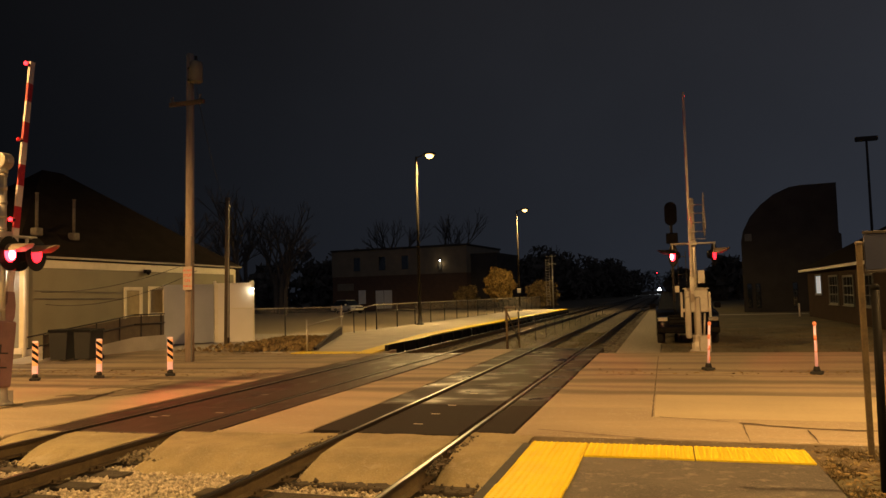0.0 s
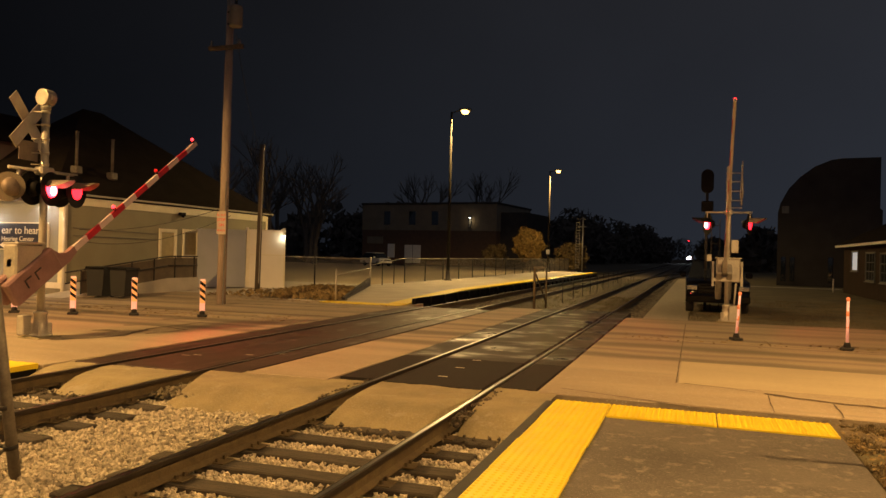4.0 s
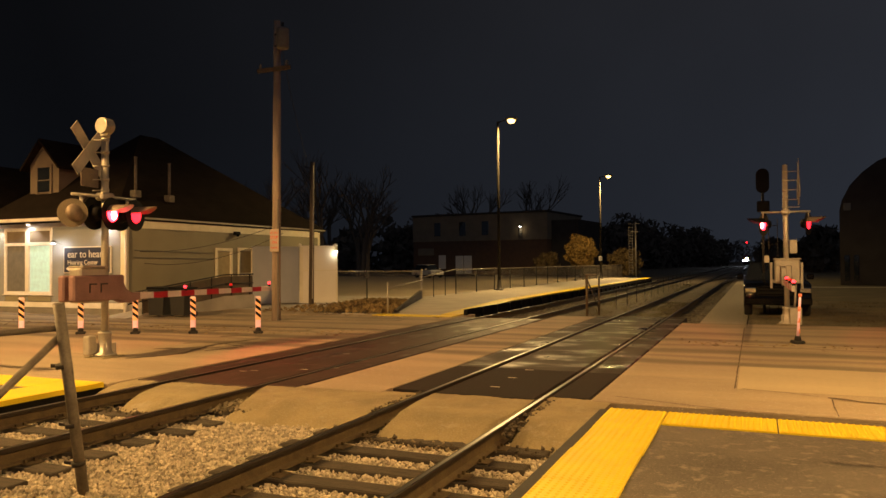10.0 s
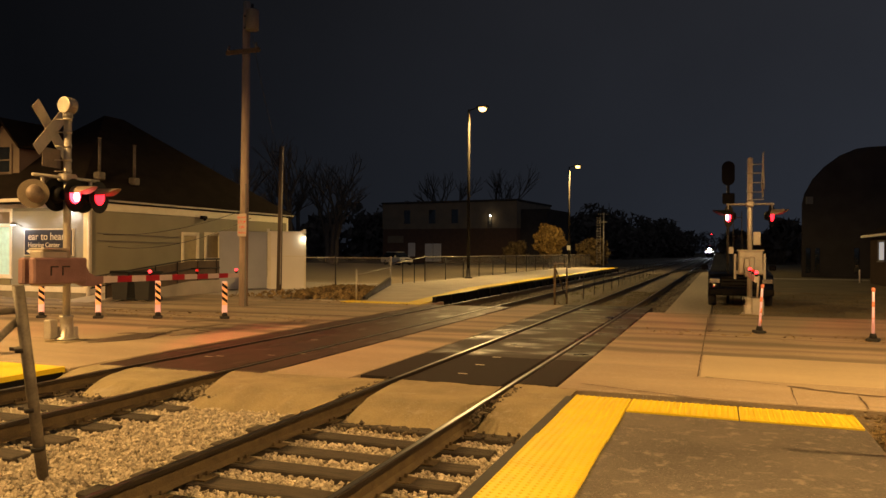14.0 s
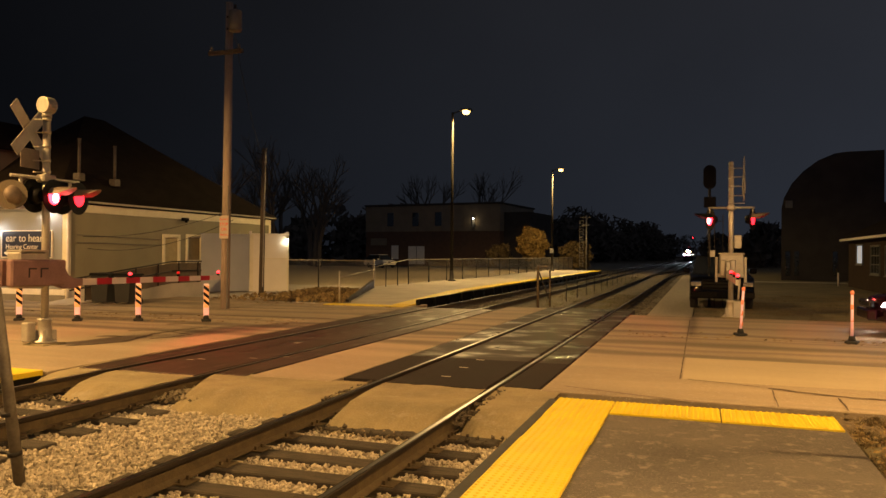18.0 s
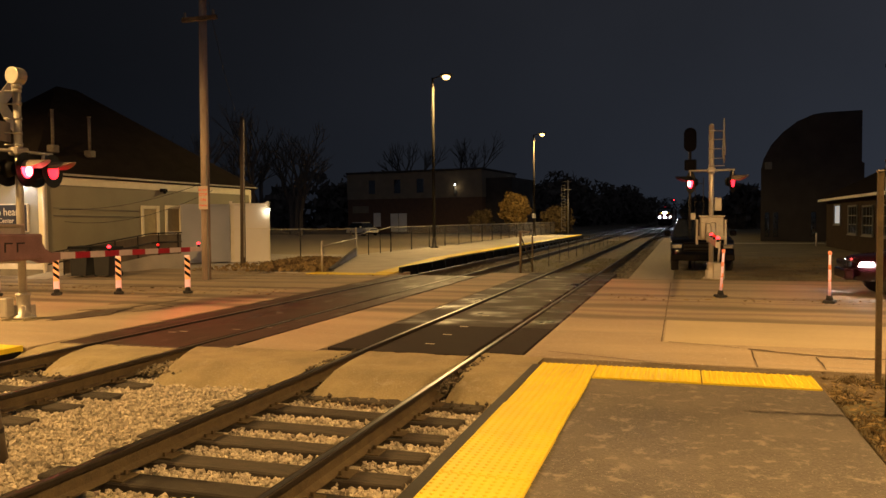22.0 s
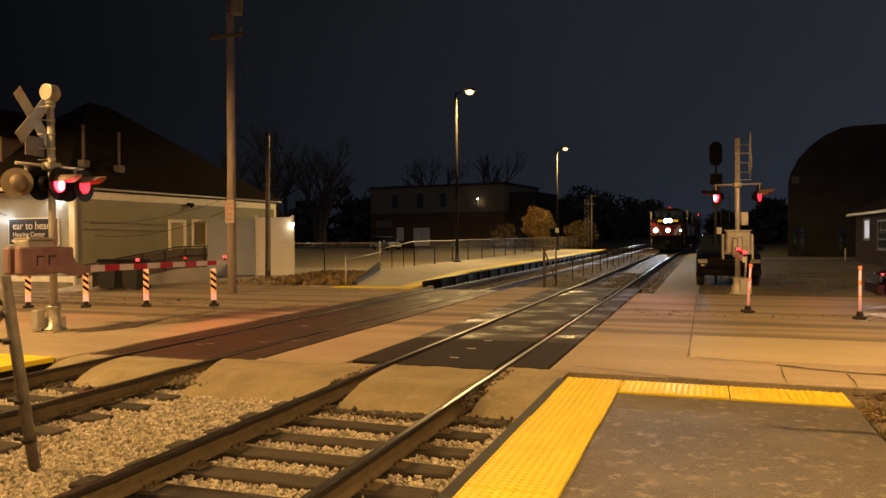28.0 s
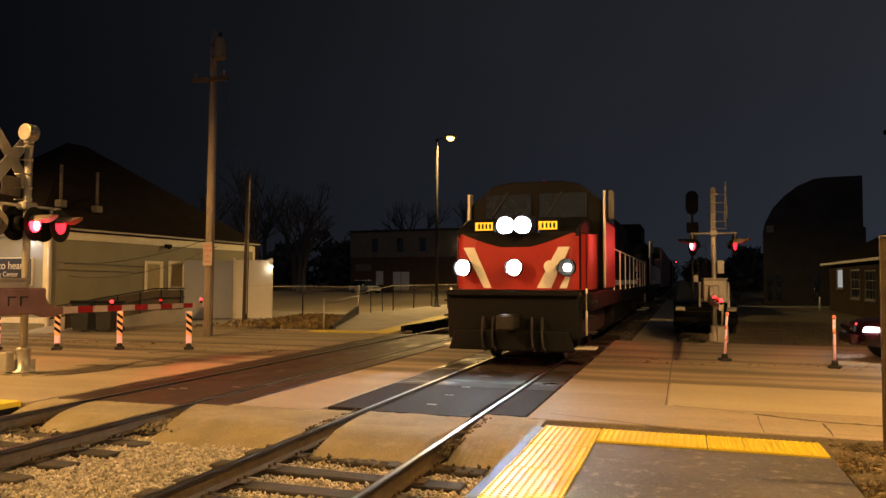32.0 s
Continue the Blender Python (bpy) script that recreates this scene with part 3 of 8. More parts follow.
def part(name, bm, material, parent=None, label="", at=None):
    me = bm if isinstance(bm, bpy.types.Mesh) else mesh_of(name, bm)
    if not me.materials:
        me.materials.append(material)
    ob = new(name, me)
    ob.parent = parent
    if at is not None:
        ob.matrix_basis = at
    if label:
        tagged(ob, label)
    return ob


def thing(name, at, label, category, group="", kind=""):
    ob = new(name)
    ob.empty_display_size = 0.2
    ob.matrix_basis = at if isinstance(at, Matrix) else pose(*at)
    return tagged(ob, label, category, group, kind)


def setting(name, bm, material, label="", category=""):
    return tagged(part(name, bm, material), label, category, kind="structure")


def verts_mesh(name, v, f):
    me = bpy.data.meshes.new(name)
    me.from_pydata(v, [], f)
    me.update()
    return me


def text_mesh(name, body, size, depth=0.004):
    cu = bpy.data.curves.new(name, "FONT")
    cu.body, cu.size, cu.extrude, cu.align_x = body, size, depth, "LEFT"
    tmp = new(name, cu)
    me = bpy.data.meshes.new_from_object(tmp.evaluated_get(bpy.context.evaluated_depsgraph_get()))
    bpy.data.objects.remove(tmp)
    me.name = name
    return me


# ---- ground, road, platforms ----
R1, R2 = -2.445, -6.324          # right rails of the two tracks
GAUGE = 1.435
ROAD0, ROAD1 = 8.75, 22.6        # the road between its two edges


def slab(name, x0, y0, x1, y1, top, material, label, category, bottom=-0.32, parent=None, bevel=0.012):
    bm = bm_new()
    box(bm, x0, y0, bottom, x1, y1, top, bevel)
    return setting(name, bm, material, label, category)


def build_ground():
    bm = bm_new()
    bmesh.ops.create_grid(bm, x_segments=24, y_segments=24, size=2400)
    bmesh.ops.translate(bm, verts=bm.verts, vec=(0, 900, -0.33))
    setting("ground", bm, M["ground"], "bare dark ground reaching to the horizon", "ground")
    slab("road", -120, 7.76, -8.45, ROAD1, 0.0, M["asphalt"], "worn asphalt road leading up to the crossing", "road")
    slab("road", -5.72, ROAD0 - 0.25, -4.50, ROAD1, 0.0, M["asphalt"], "asphalt strip between the two tracks", "road")
    slab("road", -0.25, 10.3, 90, 12.55, 0.003, M["slab"], "paler slab of patched road", "road", bottom=-0.02)
    slab("road", -1.86, ROAD0 + 0.1, 90, ROAD1 - 1.6, 0.0, M["asphalt"], "worn asphalt road with darker bands along it", "road")
    slab("pavement", -16.0, ROAD1, -8.62, 25.6, 0.012, M["concrete"], "concrete pavement beside the far platform", "pavement")
    slab("pavement", -60, ROAD1, -16.0, 34, -0.01, M["concrete"], "concrete yard round the clinic building", "pavement")
    slab("pavement", 1.32, -14, 2.2, 7.6, -0.03, M["lawn"], "strip of dead grass beside the platform", "grass")
    slab("verge", -0.2, ROAD1 - 1.55, 120, 140, -0.02, M["lawn"], "dark winter lawn beyond the road", "lawn")
    slab("verge", 2.2, -60, 120, 8.6, -0.035, M["lawn"], "dark lawn beside the station platform", "lawn")
    slab("parking_lot", -60, 34, -13.4, 88, -0.02, M["slab"], "asphalt car park behind the chain-link fence", "car park")
    slab("gravel_strip", -1.52, ROAD1 - 1.5, -0.24, 70, -0.12, M["bed"], "gravel shoulder beside the main track", "gravel")


def crack(points, width, seed, label="dark crack in the road surface", z=0.0075):
    """A ragged dark seam that follows the points on the ground."""
    rnd = random.Random(seed)
    shake = min(0.02, width * 0.22)
    pts = []
    for a, b in zip(points, points[1:]):
        n = max(2, int((Vector(b) - Vector(a)).length / 0.12))
        for i in range(n):
            p = Vector(a).lerp(Vector(b), i / n)
            pts.append((p.x + rnd.uniform(-1, 1) * shake, p.y + rnd.uniform(-1, 1) * shake))
    bm = bm_new()
    prev = None
    for i, (x, y) in enumerate(pts):
        nx, ny = pts[min(i + 1, len(pts) - 1)]
        px, py = pts[max(i - 1, 0)]
        d = Vector((nx - px, ny - py)).normalized()
        w = width * rnd.uniform(0.35, 1.2) / 2
        ring = (bm.verts.new((x - d.y * w, y + d.x * w, z)), bm.verts.new((x + d.y * w, y - d.x * w, z)))
        if prev:
            bm.faces.new((prev[0], prev[1], ring[1], ring[0]))
        prev = ring
    return setting("crack", bm, M["dirt"], label, "crack")


def build_cracks():
    crack([(-0.27, 10.3), (-0.27, 19.9)], 0.02, 1, "straight joint between two road slabs")
    crack([(-0.18, 10.33), (0.33, 10.21), (0.8, 9.99)], 0.03, 2)
    crack([(0.8, 9.99), (1.1, 9.86), (1.5, 9.72), (2.14, 9.65), (4.5, 9.6), (9.0, 9.5)], 0.11, 14, "seam of brown grit between the road and the pavement")
    crack([(0.82, 9.89), (0.8, 9.31), (0.79, 8.71)], 0.014, 3)
    crack([(1.5, 9.63), (1.49, 9.1), (1.47, 8.7)], 0.022, 4)
    crack([(-1.62, 9.21), (-0.52, 8.88), (0.78, 8.66), (1.29, 8.56)], 0.03, 5)
    crack([(-0.3, 15.9), (0.9, 15.75), (3.0, 15.6), (8.0, 15.3)], 0.05, 6, "line of grit along the middle of the road", 0.0045)
    crack([(-1.7, 20.8), (0.5, 20.75), (4, 20.6), (12, 20.4)], 0.06, 7, "ragged edge of the road", 0.0045)
    # dark streak from the mast's foot: its cast shadow laid on as colour
    crack([(-10.42, 9.94), (-10.18, 10.31), (-9.95, 10.84), (-10.38, 12.09), (-10.34, 13.03), (-10.29, 13.8)], 0.17, 8, "dark streak drawn along the mast's cast shadow", 0.0045)
    crack([(-11.04, 11.26), (-10.86, 11.46), (-10.47, 11.44)], 0.24, 9, "dark patch on the road", 0.0046)
    crack([(-11.25, 12.32), (-10.88, 12.61), (-10.48, 12.57), (-9.48, 12.19)], 0.12, 12, z=0.0047)
    crack([(-9.85, 11.36), (-9.6, 12.22)], 0.10, 13, z=0.0045)
    crack([(-11.5, 13.8), (-11.26, 13.98), (-10.92, 14.34), (-10.75, 14.65)], 0.16, 15, z=0.0045)
    crack([(-22, 15.4), (-17, 15.6), (-12, 16.2), (-8.7, 16.6)], 0.2, 10, z=0.0045)
    crack([(-24, 17.8), (-18, 17.4), (-13.4, 18.7), (-9.4, 19.4)], 0.12, 11, z=0.0045)
    crack([(-20, 13.2), (-15.2, 14.3), (-13.0, 14.9), (-11.2, 15.3)], 0.12, 16, z=0.0045)
    # grit, leaves and small stones swept to the kerb and the middle of the road
    rng = np.random.default_rng(3)
    n = 1100
    where = rng.choice([0, 1, 2, 3], n, p=[0.4, 0.25, 0.05, 0.3])
    x = np.choose(where, [rng.uniform(-24, -9, n), rng.uniform(-1.5, 9, n), rng.uniform(1.3, 4.4, n), rng.uniform(-14, -8.8, n)])
    y = np.choose(where, [15.2 + rng.normal(0, 0.5, n), 15.9 + rng.normal(0, 0.25, n), 8.6 + rng.normal(0, 0.2, n), 21.2 + rng.normal(0, 0.7, n)])
    c = np.stack([x, y, np.full(n, 0.012)], 1)
    u, w = rng.normal(size=(n, 3)) * 0.028, rng.normal(size=(n, 3)) * 0.028
    u[:, 2] *= 0.3
    w[:, 2] *= 0.3
    v = np.stack([c - u, c + w, c + u, c - w], 1).reshape(-1, 3)
    v[:, 2] = np.maximum(v[:, 2], 0.005)
    me = verts_mesh("road_litter", v.tolist(), [(4 * i, 4 * i + 1, 4 * i + 2, 4 * i + 3) for i in range(n)])
    me.materials.append(M["leaf_dead"])
    tagged(part("road_litter", me, None), "scattered grit and dead leaves on the road", "litter", kind="stuff")


def build_near_platform():
    slab("platform_near", -1.52, -16, 1.30, 8.42, -0.006, M["platform"], "low station platform of dark worn asphalt", "platform")
    # tactile warning strips: separate tiles with rows of small domes
    def tile(w, d):
        bm = bm_new()
        box(bm, 0.004, 0.004, -0.02, w - 0.004, d - 0.004, 0.016, 0.005)
        s = 0.06
        for i in range(int(w / s)):
            for j in range(int(d / s)):
                cx, cy = (i + 0.5) * w / int(w / s), (j + 0.5) * d / int(d / s)
                lo = [bm.verts.new((cx + 0.018 * math.cos(k * math.pi / 3), cy + 0.018 * math.sin(k * math.pi / 3), 0.0155)) for k in range(6)]
                hi = [bm.verts.new((cx + 0.010 * math.cos(k * math.pi / 3), cy + 0.010 * math.sin(k * math.pi / 3), 0.0245)) for k in range(6)]
                for k in range(6):
                    bm.faces.new((lo[k], lo[(k + 1) % 6], hi[(k + 1) % 6], hi[k]))
                bm.faces.new(hi)
        me = mesh_of("tactile_tile", bm)
        me.materials.append(M["tactile"])
        return me
    strip = thing("tactile_strip", (-1.54, 0, 0), "yellow tactile warning strip along the platform edge", "tactile paving", kind="structure")
    a, b = tile(0.63, 0.963), tile(1.09, 0.62)
    for i in range(20):
        part("tile", a, None, strip, at=pose(0.004 * math.sin(i * 2.1), 8.42 - 0.963 * (i + 1), 0.0015 * math.sin(i * 4.7), 0, 0, 0.15 * math.sin(i * 3.3)))
    for i in range(2):
        part("tile", b, None, strip, at=pose(0.632 + 1.095 * i, 7.80, 0))
    bm = bm_new()
    box(bm, -1.65, -16, -0.30, -1.543, 8.40, 0.0, 0.008)
    setting("platform_edge", bm, M["iron"], "dark timber edge of the near platform", "kerb")


def build_far_platforms():
    # the platform beyond the road: it ramps up from the pavement
    bm = bm_new()
    pts = [(21.35, -0.3), (21.35, 0.01), (27.5, 0.22), (68.5, 0.22), (68.5, -0.3)]
    prism(bm, pts, "x", -13.4, -9.25)
    setting("platform_far", bm, M["concrete"], "long pale concrete station platform across the tracks", "platform")
    strip = thing("tactile_strip", (0, 0, 0), "yellow warning strip along the far platform edge", "tactile paving", kind="structure")
    bm = bm_new()
    box(bm, -9.248, 0, -0.02, -8.64, 2.9, 0.02, 0.005)
    me = mesh_of("tactile_tile", bm)
    me.materials.append(M["tactile"])
    y = 27.5
    while y < 66:
        part("tile", me, None, strip, at=pose(0, y, 0.215))
        y += 2.905
    for i in range(2):
        part("tile", me, None, strip, at=pose(0, 21.6 + 2.95 * i, 0.02 + 0.1 * i, 2.0, 0, 0))
    bm = bm_new()
    box(bm, -11.4, 21.0, -0.05, -8.64, 21.62, 0.024, 0.005)
    part("tile", bm, M["tactile"], strip)
    face = thing("platform_face", (0, 0, 0), "dark timber face under the platform edge", "platform edge", kind="structure")
    y = 22.0
    bm = bm_new()
    box(bm, -8.62, 0, -0.30, -8.60, 46.4, 0.20, 0.0)
    part("backing", bm, M["black"], face, at=pose(0, 22.0, -0.02))
    bm = bm_new()
    box(bm, -8.60, 0, -0.30, -8.50, 0.12, 0.20, 0.01)
    post = mesh_of("timber_post", bm)
    post.materials.append(M["black"])
    while y < 68:
        part("timber_post", post, None, face, at=pose(0, y, -0.03))
        y += 1.5
    # the station platform on the near side of the road, across both tracks
    bm = bm_new()
    box(bm, -16, -16, -0.30, -9.2, 7.75, 0.0, 0.01)
    setting("platform_west", bm, M["platform"], "dark asphalt station platform beside the second track", "platform")
    bm = bm_new()
    box(bm, -9.2, -16, -0.06, -8.52, 7.75, 0.02, 0.006)
    box(bm, -14.0, 7.13, -0.06, -9.21, 7.74, 0.02, 0.006)
    setting("tactile_edge", bm, M["tactile"], "yellow warning strip on the platform beside the second track", "tactile paving")
    bm = bm_new()
    box(bm, -8.56, -16, -0.32, -8.50, 7.7, -0.05, 0.006)
    setting("platform_edge", bm, M["black"], "black timber edge under the platform", "kerb")


def build_aprons():
    """Rounded tongues of patched asphalt that run off from the crossing onto the ballast."""
    def apron(x0, x1, y0, y1, round_l, round_r, seed):
        rnd = random.Random(seed)
        nx, ny = 44, 26
        v, f = [], []
        ph = rnd.random() * 6
        for j in range(ny + 1):
            for i in range(nx + 1):
                u, w = i / nx, j / ny
                x = x0 + (x1 - x0) * u
                low = y0 + 0.09 * math.sin(x * 4 + ph) + 0.06 * noise.noise((x * 4, ph, 0)) + 0.09 * noise.noise((x * 9, ph, 0)) + 0.05 * noise.noise((x * 23, ph, 0))
                if round_l:
                    low += (y1 - y0) * 0.75 * max(0, 1 - u / round_l) ** 2.2
                if round_r:
                    low += (y1 - y0) * 0.75 * max(0, 1 - (1 - u) / round_r) ** 2.2
                y = low + (y1 - low) * w
                z = -0.006 - 0.20 * (1 - min(1, w / 0.42)) ** 1.5 - 0.01 * (1 - w) + 0.010 * noise.noise((x * 5, y * 5, ph)) + 0.006 * noise.noise((x * 17, y * 17, ph))
                v.append((x, y, min(z, -0.002)))
        for j in range(ny):
            for i in range(nx):
                a = j * (nx + 1) + i
                f.append((a, a + 1, a + nx + 2, a + nx + 1))
        n0 = len(v)
        for i in range(nx + 1):
            v.append((v[i][0], v[i][1] - 0.1, -0.32))
        for i in range(nx):
            f.append((n0 + i, n0 + i + 1, i + 1, i))
        me = verts_mesh("apron", v, f)
        for p in me.polygons:
            p.use_smooth = True
        me.materials.append(M["patch"])
        return tagged(part("apron", me, None), "rounded tongue of patched asphalt at the crossing's edge", "asphalt patch", kind="structure")
    apron(R1 - GAUGE + 0.045, R1 - 0.045, 6.75, 8.72, 0.12, 0.10, 1)
    apron(R1 + 0.07, -1.60, 6.9, 8.95, 0.12, 0, 2)
    apron(R2 + 0.07, R1 - GAUGE - 0.07, 7.0, 8.62, 0.22, 0.06, 3)
    apron(R2 - GAUGE + 0.045, R2 - 0.045, 6.9, 8.22, 0.2, 0.08, 4)
    apron(-8.5, R2 - GAUGE - 0.07, 7.1, 8.85, 0.2, 0.08, 5)


# ---- tracks ----
def rail_mesh(length, name="rail"):
    bm = bm_new()
    prof = [(-0.065, -0.165), (0.065, -0.165), (0.065, -0.155), (0.012, -0.135), (0.010, -0.05), (0.037, -0.038), (0.037, -0.006), (0.029, 0.0), (0.020, 0.0), (-0.014, 0.0),
            (-0.029, 0.0), (-0.037, -0.006), (-0.037, -0.038), (-0.010, -0.05), (-0.012, -0.135), (-0.065, -0.155)]
    prism(bm, prof, "y", 0, length)
    me = mesh_of(name, bm)
    me.materials.append(M["rail"])
    me.materials.append(M["steel_top"])
    me.materials.append(M["rail_head"])
    for p in me.polygons:
        if p.center.z > -0.045 and abs(p.normal.y) < 0.5:
            p.material_index = 2
        if p.center.z > -0.003 and abs(p.normal.z) > 0.9 and abs(p.center.x) < 0.012:
            p.material_index = 1
    return me


def build_track(name, right, label):
    tr = thing(name, (right - GAUGE / 2, 0, 0.014), label, "railway track", kind="structure")
    me = rail_mesh(320)
    for s in (-1, 1):
        part("rail", me, None, tr, "rusty steel rail with a polished head", at=pose(s * (GAUGE / 2 + 0.034), -20, 0))
    bm = bm_new()
    box(bm, -1.30, -0.115, -0.36, 1.30, 0.115, -0.172, 0.012)
    tie = mesh_of("tie", bm)
    tie.materials.append(M["tie"])
    bm = bm_new()
    for s in (-1, 1):
        c = s * (GAUGE / 2 + 0.034)
        box(bm, c - 0.17, -0.09, -0.172, c + 0.17, 0.09, -0.160, 0.004)
        for dx in (-0.085, 0.085):
            for dy in (-0.05, 0.05):
                box(bm, c + dx - 0.013, dy - 0.013, -0.165, c + dx + 0.013, dy + 0.013, -0.128, 0.003)
    plate = mesh_of("tie_plate", bm)
    plate.materials.append(M["rail"])
    rnd = random.Random(right)
    ys = [-3 + 0.52 * i for i in range(23)] + [23.2 + 0.52 * i for i in range(75)]
    for y in ys:
        part("tie", tie, None, tr, at=pose(rnd.uniform(-0.06, 0.06), y + rnd.uniform(-0.03, 0.03), rnd.uniform(-0.012, 0.004), 0, 0, rnd.uniform(-1.3, 1.3)))
        if y < 9:
            part("tie_plate", plate, None, tr, at=pose(0, y, 0))
    bm = bm_new()
    for i in range(330):
        y = 62.6 + 0.52 * i
        box(bm, -1.3, y - 0.11, -0.3, 1.3, y + 0.11, -0.172)
    tagged(part("far_ties", bm, M["tie"], tr, "row of weathered wooden ties in the distance"), kind="stuff")
    return tr


def stones(name, n, x0, x1, y0, y1, z, lo, hi, seed, keep=None, material="stone", label="pale crushed limestone ballast between the ties"):
    rng = np.random.default_rng(seed)
    base = np.array([(1, 0, 0), (-1, 0, 0), (0, 1, 0), (0, -1, 0), (0, 0, 1), (0, 0, -1)], float)
    tri = np.array([(0, 2, 4), (2, 1, 4), (1, 3, 4), (3, 0, 4), (2, 0, 5), (1, 2, 5), (3, 1, 5), (0, 3, 5)])
    c = np.stack([rng.uniform(x0, x1, n), rng.uniform(y0, y1, n), z + rng.uniform(-0.02, 0.03, n)], 1)
    if keep is not None:
        c = c[keep(c)]
        n = len(c)
    q = rng.normal(size=(n, 3, 3))
    q, _ = np.linalg.qr(q)
    s = rng.uniform(lo, hi, (n, 1, 1)) * rng.uniform(0.6, 1.25, (n, 6, 1))
    v = (base[None] * s) @ q + c[:, None]
    f = tri[None] + 6 * np.arange(n)[:, None, None]
    me = bpy.data.meshes.new(name)
    me.from_pydata(v.reshape(-1, 3).tolist(), [], f.reshape(-1, 3).tolist())
    me.update()
    me.materials.append(M[material])
    return tagged(part(name, me, None), label, "ballast", kind="stuff")


def build_tracks():
    build_track("railway_track", R1, "main railway track on wooden ties in pale ballast")
    build_track("railway_track", R2, "second railway track on wooden ties beside the platform")
    bm = bm_new()
    prism(bm, [(-8.5, -0.34), (-8.5, -0.235), (-5.1, -0.235), (-1.55, -0.235), (-1.55, -0.34)], "y", -16, 8.7)
    setting("ballast_bed", bm, M["bed"], "bed of crushed stone under the tracks", "ballast")
    bm = bm_new()
    prism(bm, [(-8.6, -0.34), (-8.6, -0.215), (-5.1, -0.12), (-1.2, -0.19), (1.0, -0.34)], "y", 21.2, 300)
    setting("ballast_bed", bm, M["bed_old"], "dark bed of old crushed stone beyond the crossing", "ballast")
    # rubber and timber crossing panels between and beside the rails
    cross = thing("crossing_surface", (0, 0, 0), "dark rubber panels of the level crossing", "level crossing", kind="structure")
    def panels(x0, x1, y0, y1, n, material):
        d = (y1 - y0) / n
        bm = bm_new()
        box(bm, x0, 0.003, -0.2, x1, d - 0.003, 0.0, 0.008)
        me = mesh_of("panel", bm)
        me.materials.append(material)
        for i in range(n):
            part("panel", me, None, cross, at=pose(0, y0 + i * d, 0))
    g = 0.07
    panels(R1 - GAUGE + g, R1 - g, 8.70, 11.1, 1, M["panel_matt"])
    panels(R1 - GAUGE + g, R1 - g, 11.1, 22.9, 5, M["panel"])
    panels(R1 + 0.085, R1 + 0.56, 8.95, 11.1, 1, M["panel_matt"])
    panels(R1 + 0.085, R1 + 0.56, 11.1, 22.9, 5, M["panel"])
    panels(R1 - GAUGE - 0.60, R1 - GAUGE - 0.085, 8.80, 11.1, 1, M["panel_matt"])
    panels(R1 - GAUGE - 0.60, R1 - GAUGE - 0.085, 11.1, 22.9, 5, M["panel"])
    panels(R2 - GAUGE + g, R2 - g, 8.25, 21.2, 6, M["panel_red"])
    panels(R2 + 0.075, R2 + 0.55, 8.45, 21.2, 6, M["panel_red"])
    panels(R2 - GAUGE - 0.6, R2 - GAUGE - 0.075, 8.2, 21.2, 6, M["panel_red"])
    # pale marks on the panels
    for x, y in ((-3.24, 9.39), (-3.26, 10.22), (-3.25, 11.05), (-7.41, 9.41), (-7.28, 9.52), (-6.6, 9.9), (-6.23, 10.22), (-7.0, 11.9), (-3.25, 12.4)):
        bm = bm_new()
        box(bm, x - 0.065, y - 0.014, 0.0, x + 0.065, y + 0.014, 0.0035)
        part("lifting_mark", bm, M["concrete"], cross, "pale lifting slot in the panel")
    # siding that leaves the main track to the right
    sid = thing("railway_siding", (0, 0, 0.0), "siding that branches off the main track", "railway track", kind="structure")
    for off in (0, GAUGE + 0.068):
        bm = bm_new()
        prev = None
        for i in range(41):
            y = 62 + i * 3.2
            x = R1 - GAUGE - 0.034 + off + max(0, (i - 1) / 40) ** 1.35 * 17
            ring = [bm.verts.new((x - 0.034, y, -0.16)), bm.verts.new((x + 0.034, y, -0.16)), bm.verts.new((x + 0.034, y, 0.0)), bm.verts.new((x - 0.034, y, 0.0))]
            if prev:
                for k in range(4):
                    bm.faces.new((prev[k], prev[(k + 1) % 4], ring[(k + 1) % 4], ring[k]))
            prev = ring
        part("rail", bm, M["steel_top"], sid)


# ---- crossing signals ----
def disc(bm, c, normal, r, depth, n=18, r2=None):
    c, nn = Vector(c), Vector(normal).normalized()
    rod(bm, c, c + nn * depth, r, r if r2 is None else r2, n)


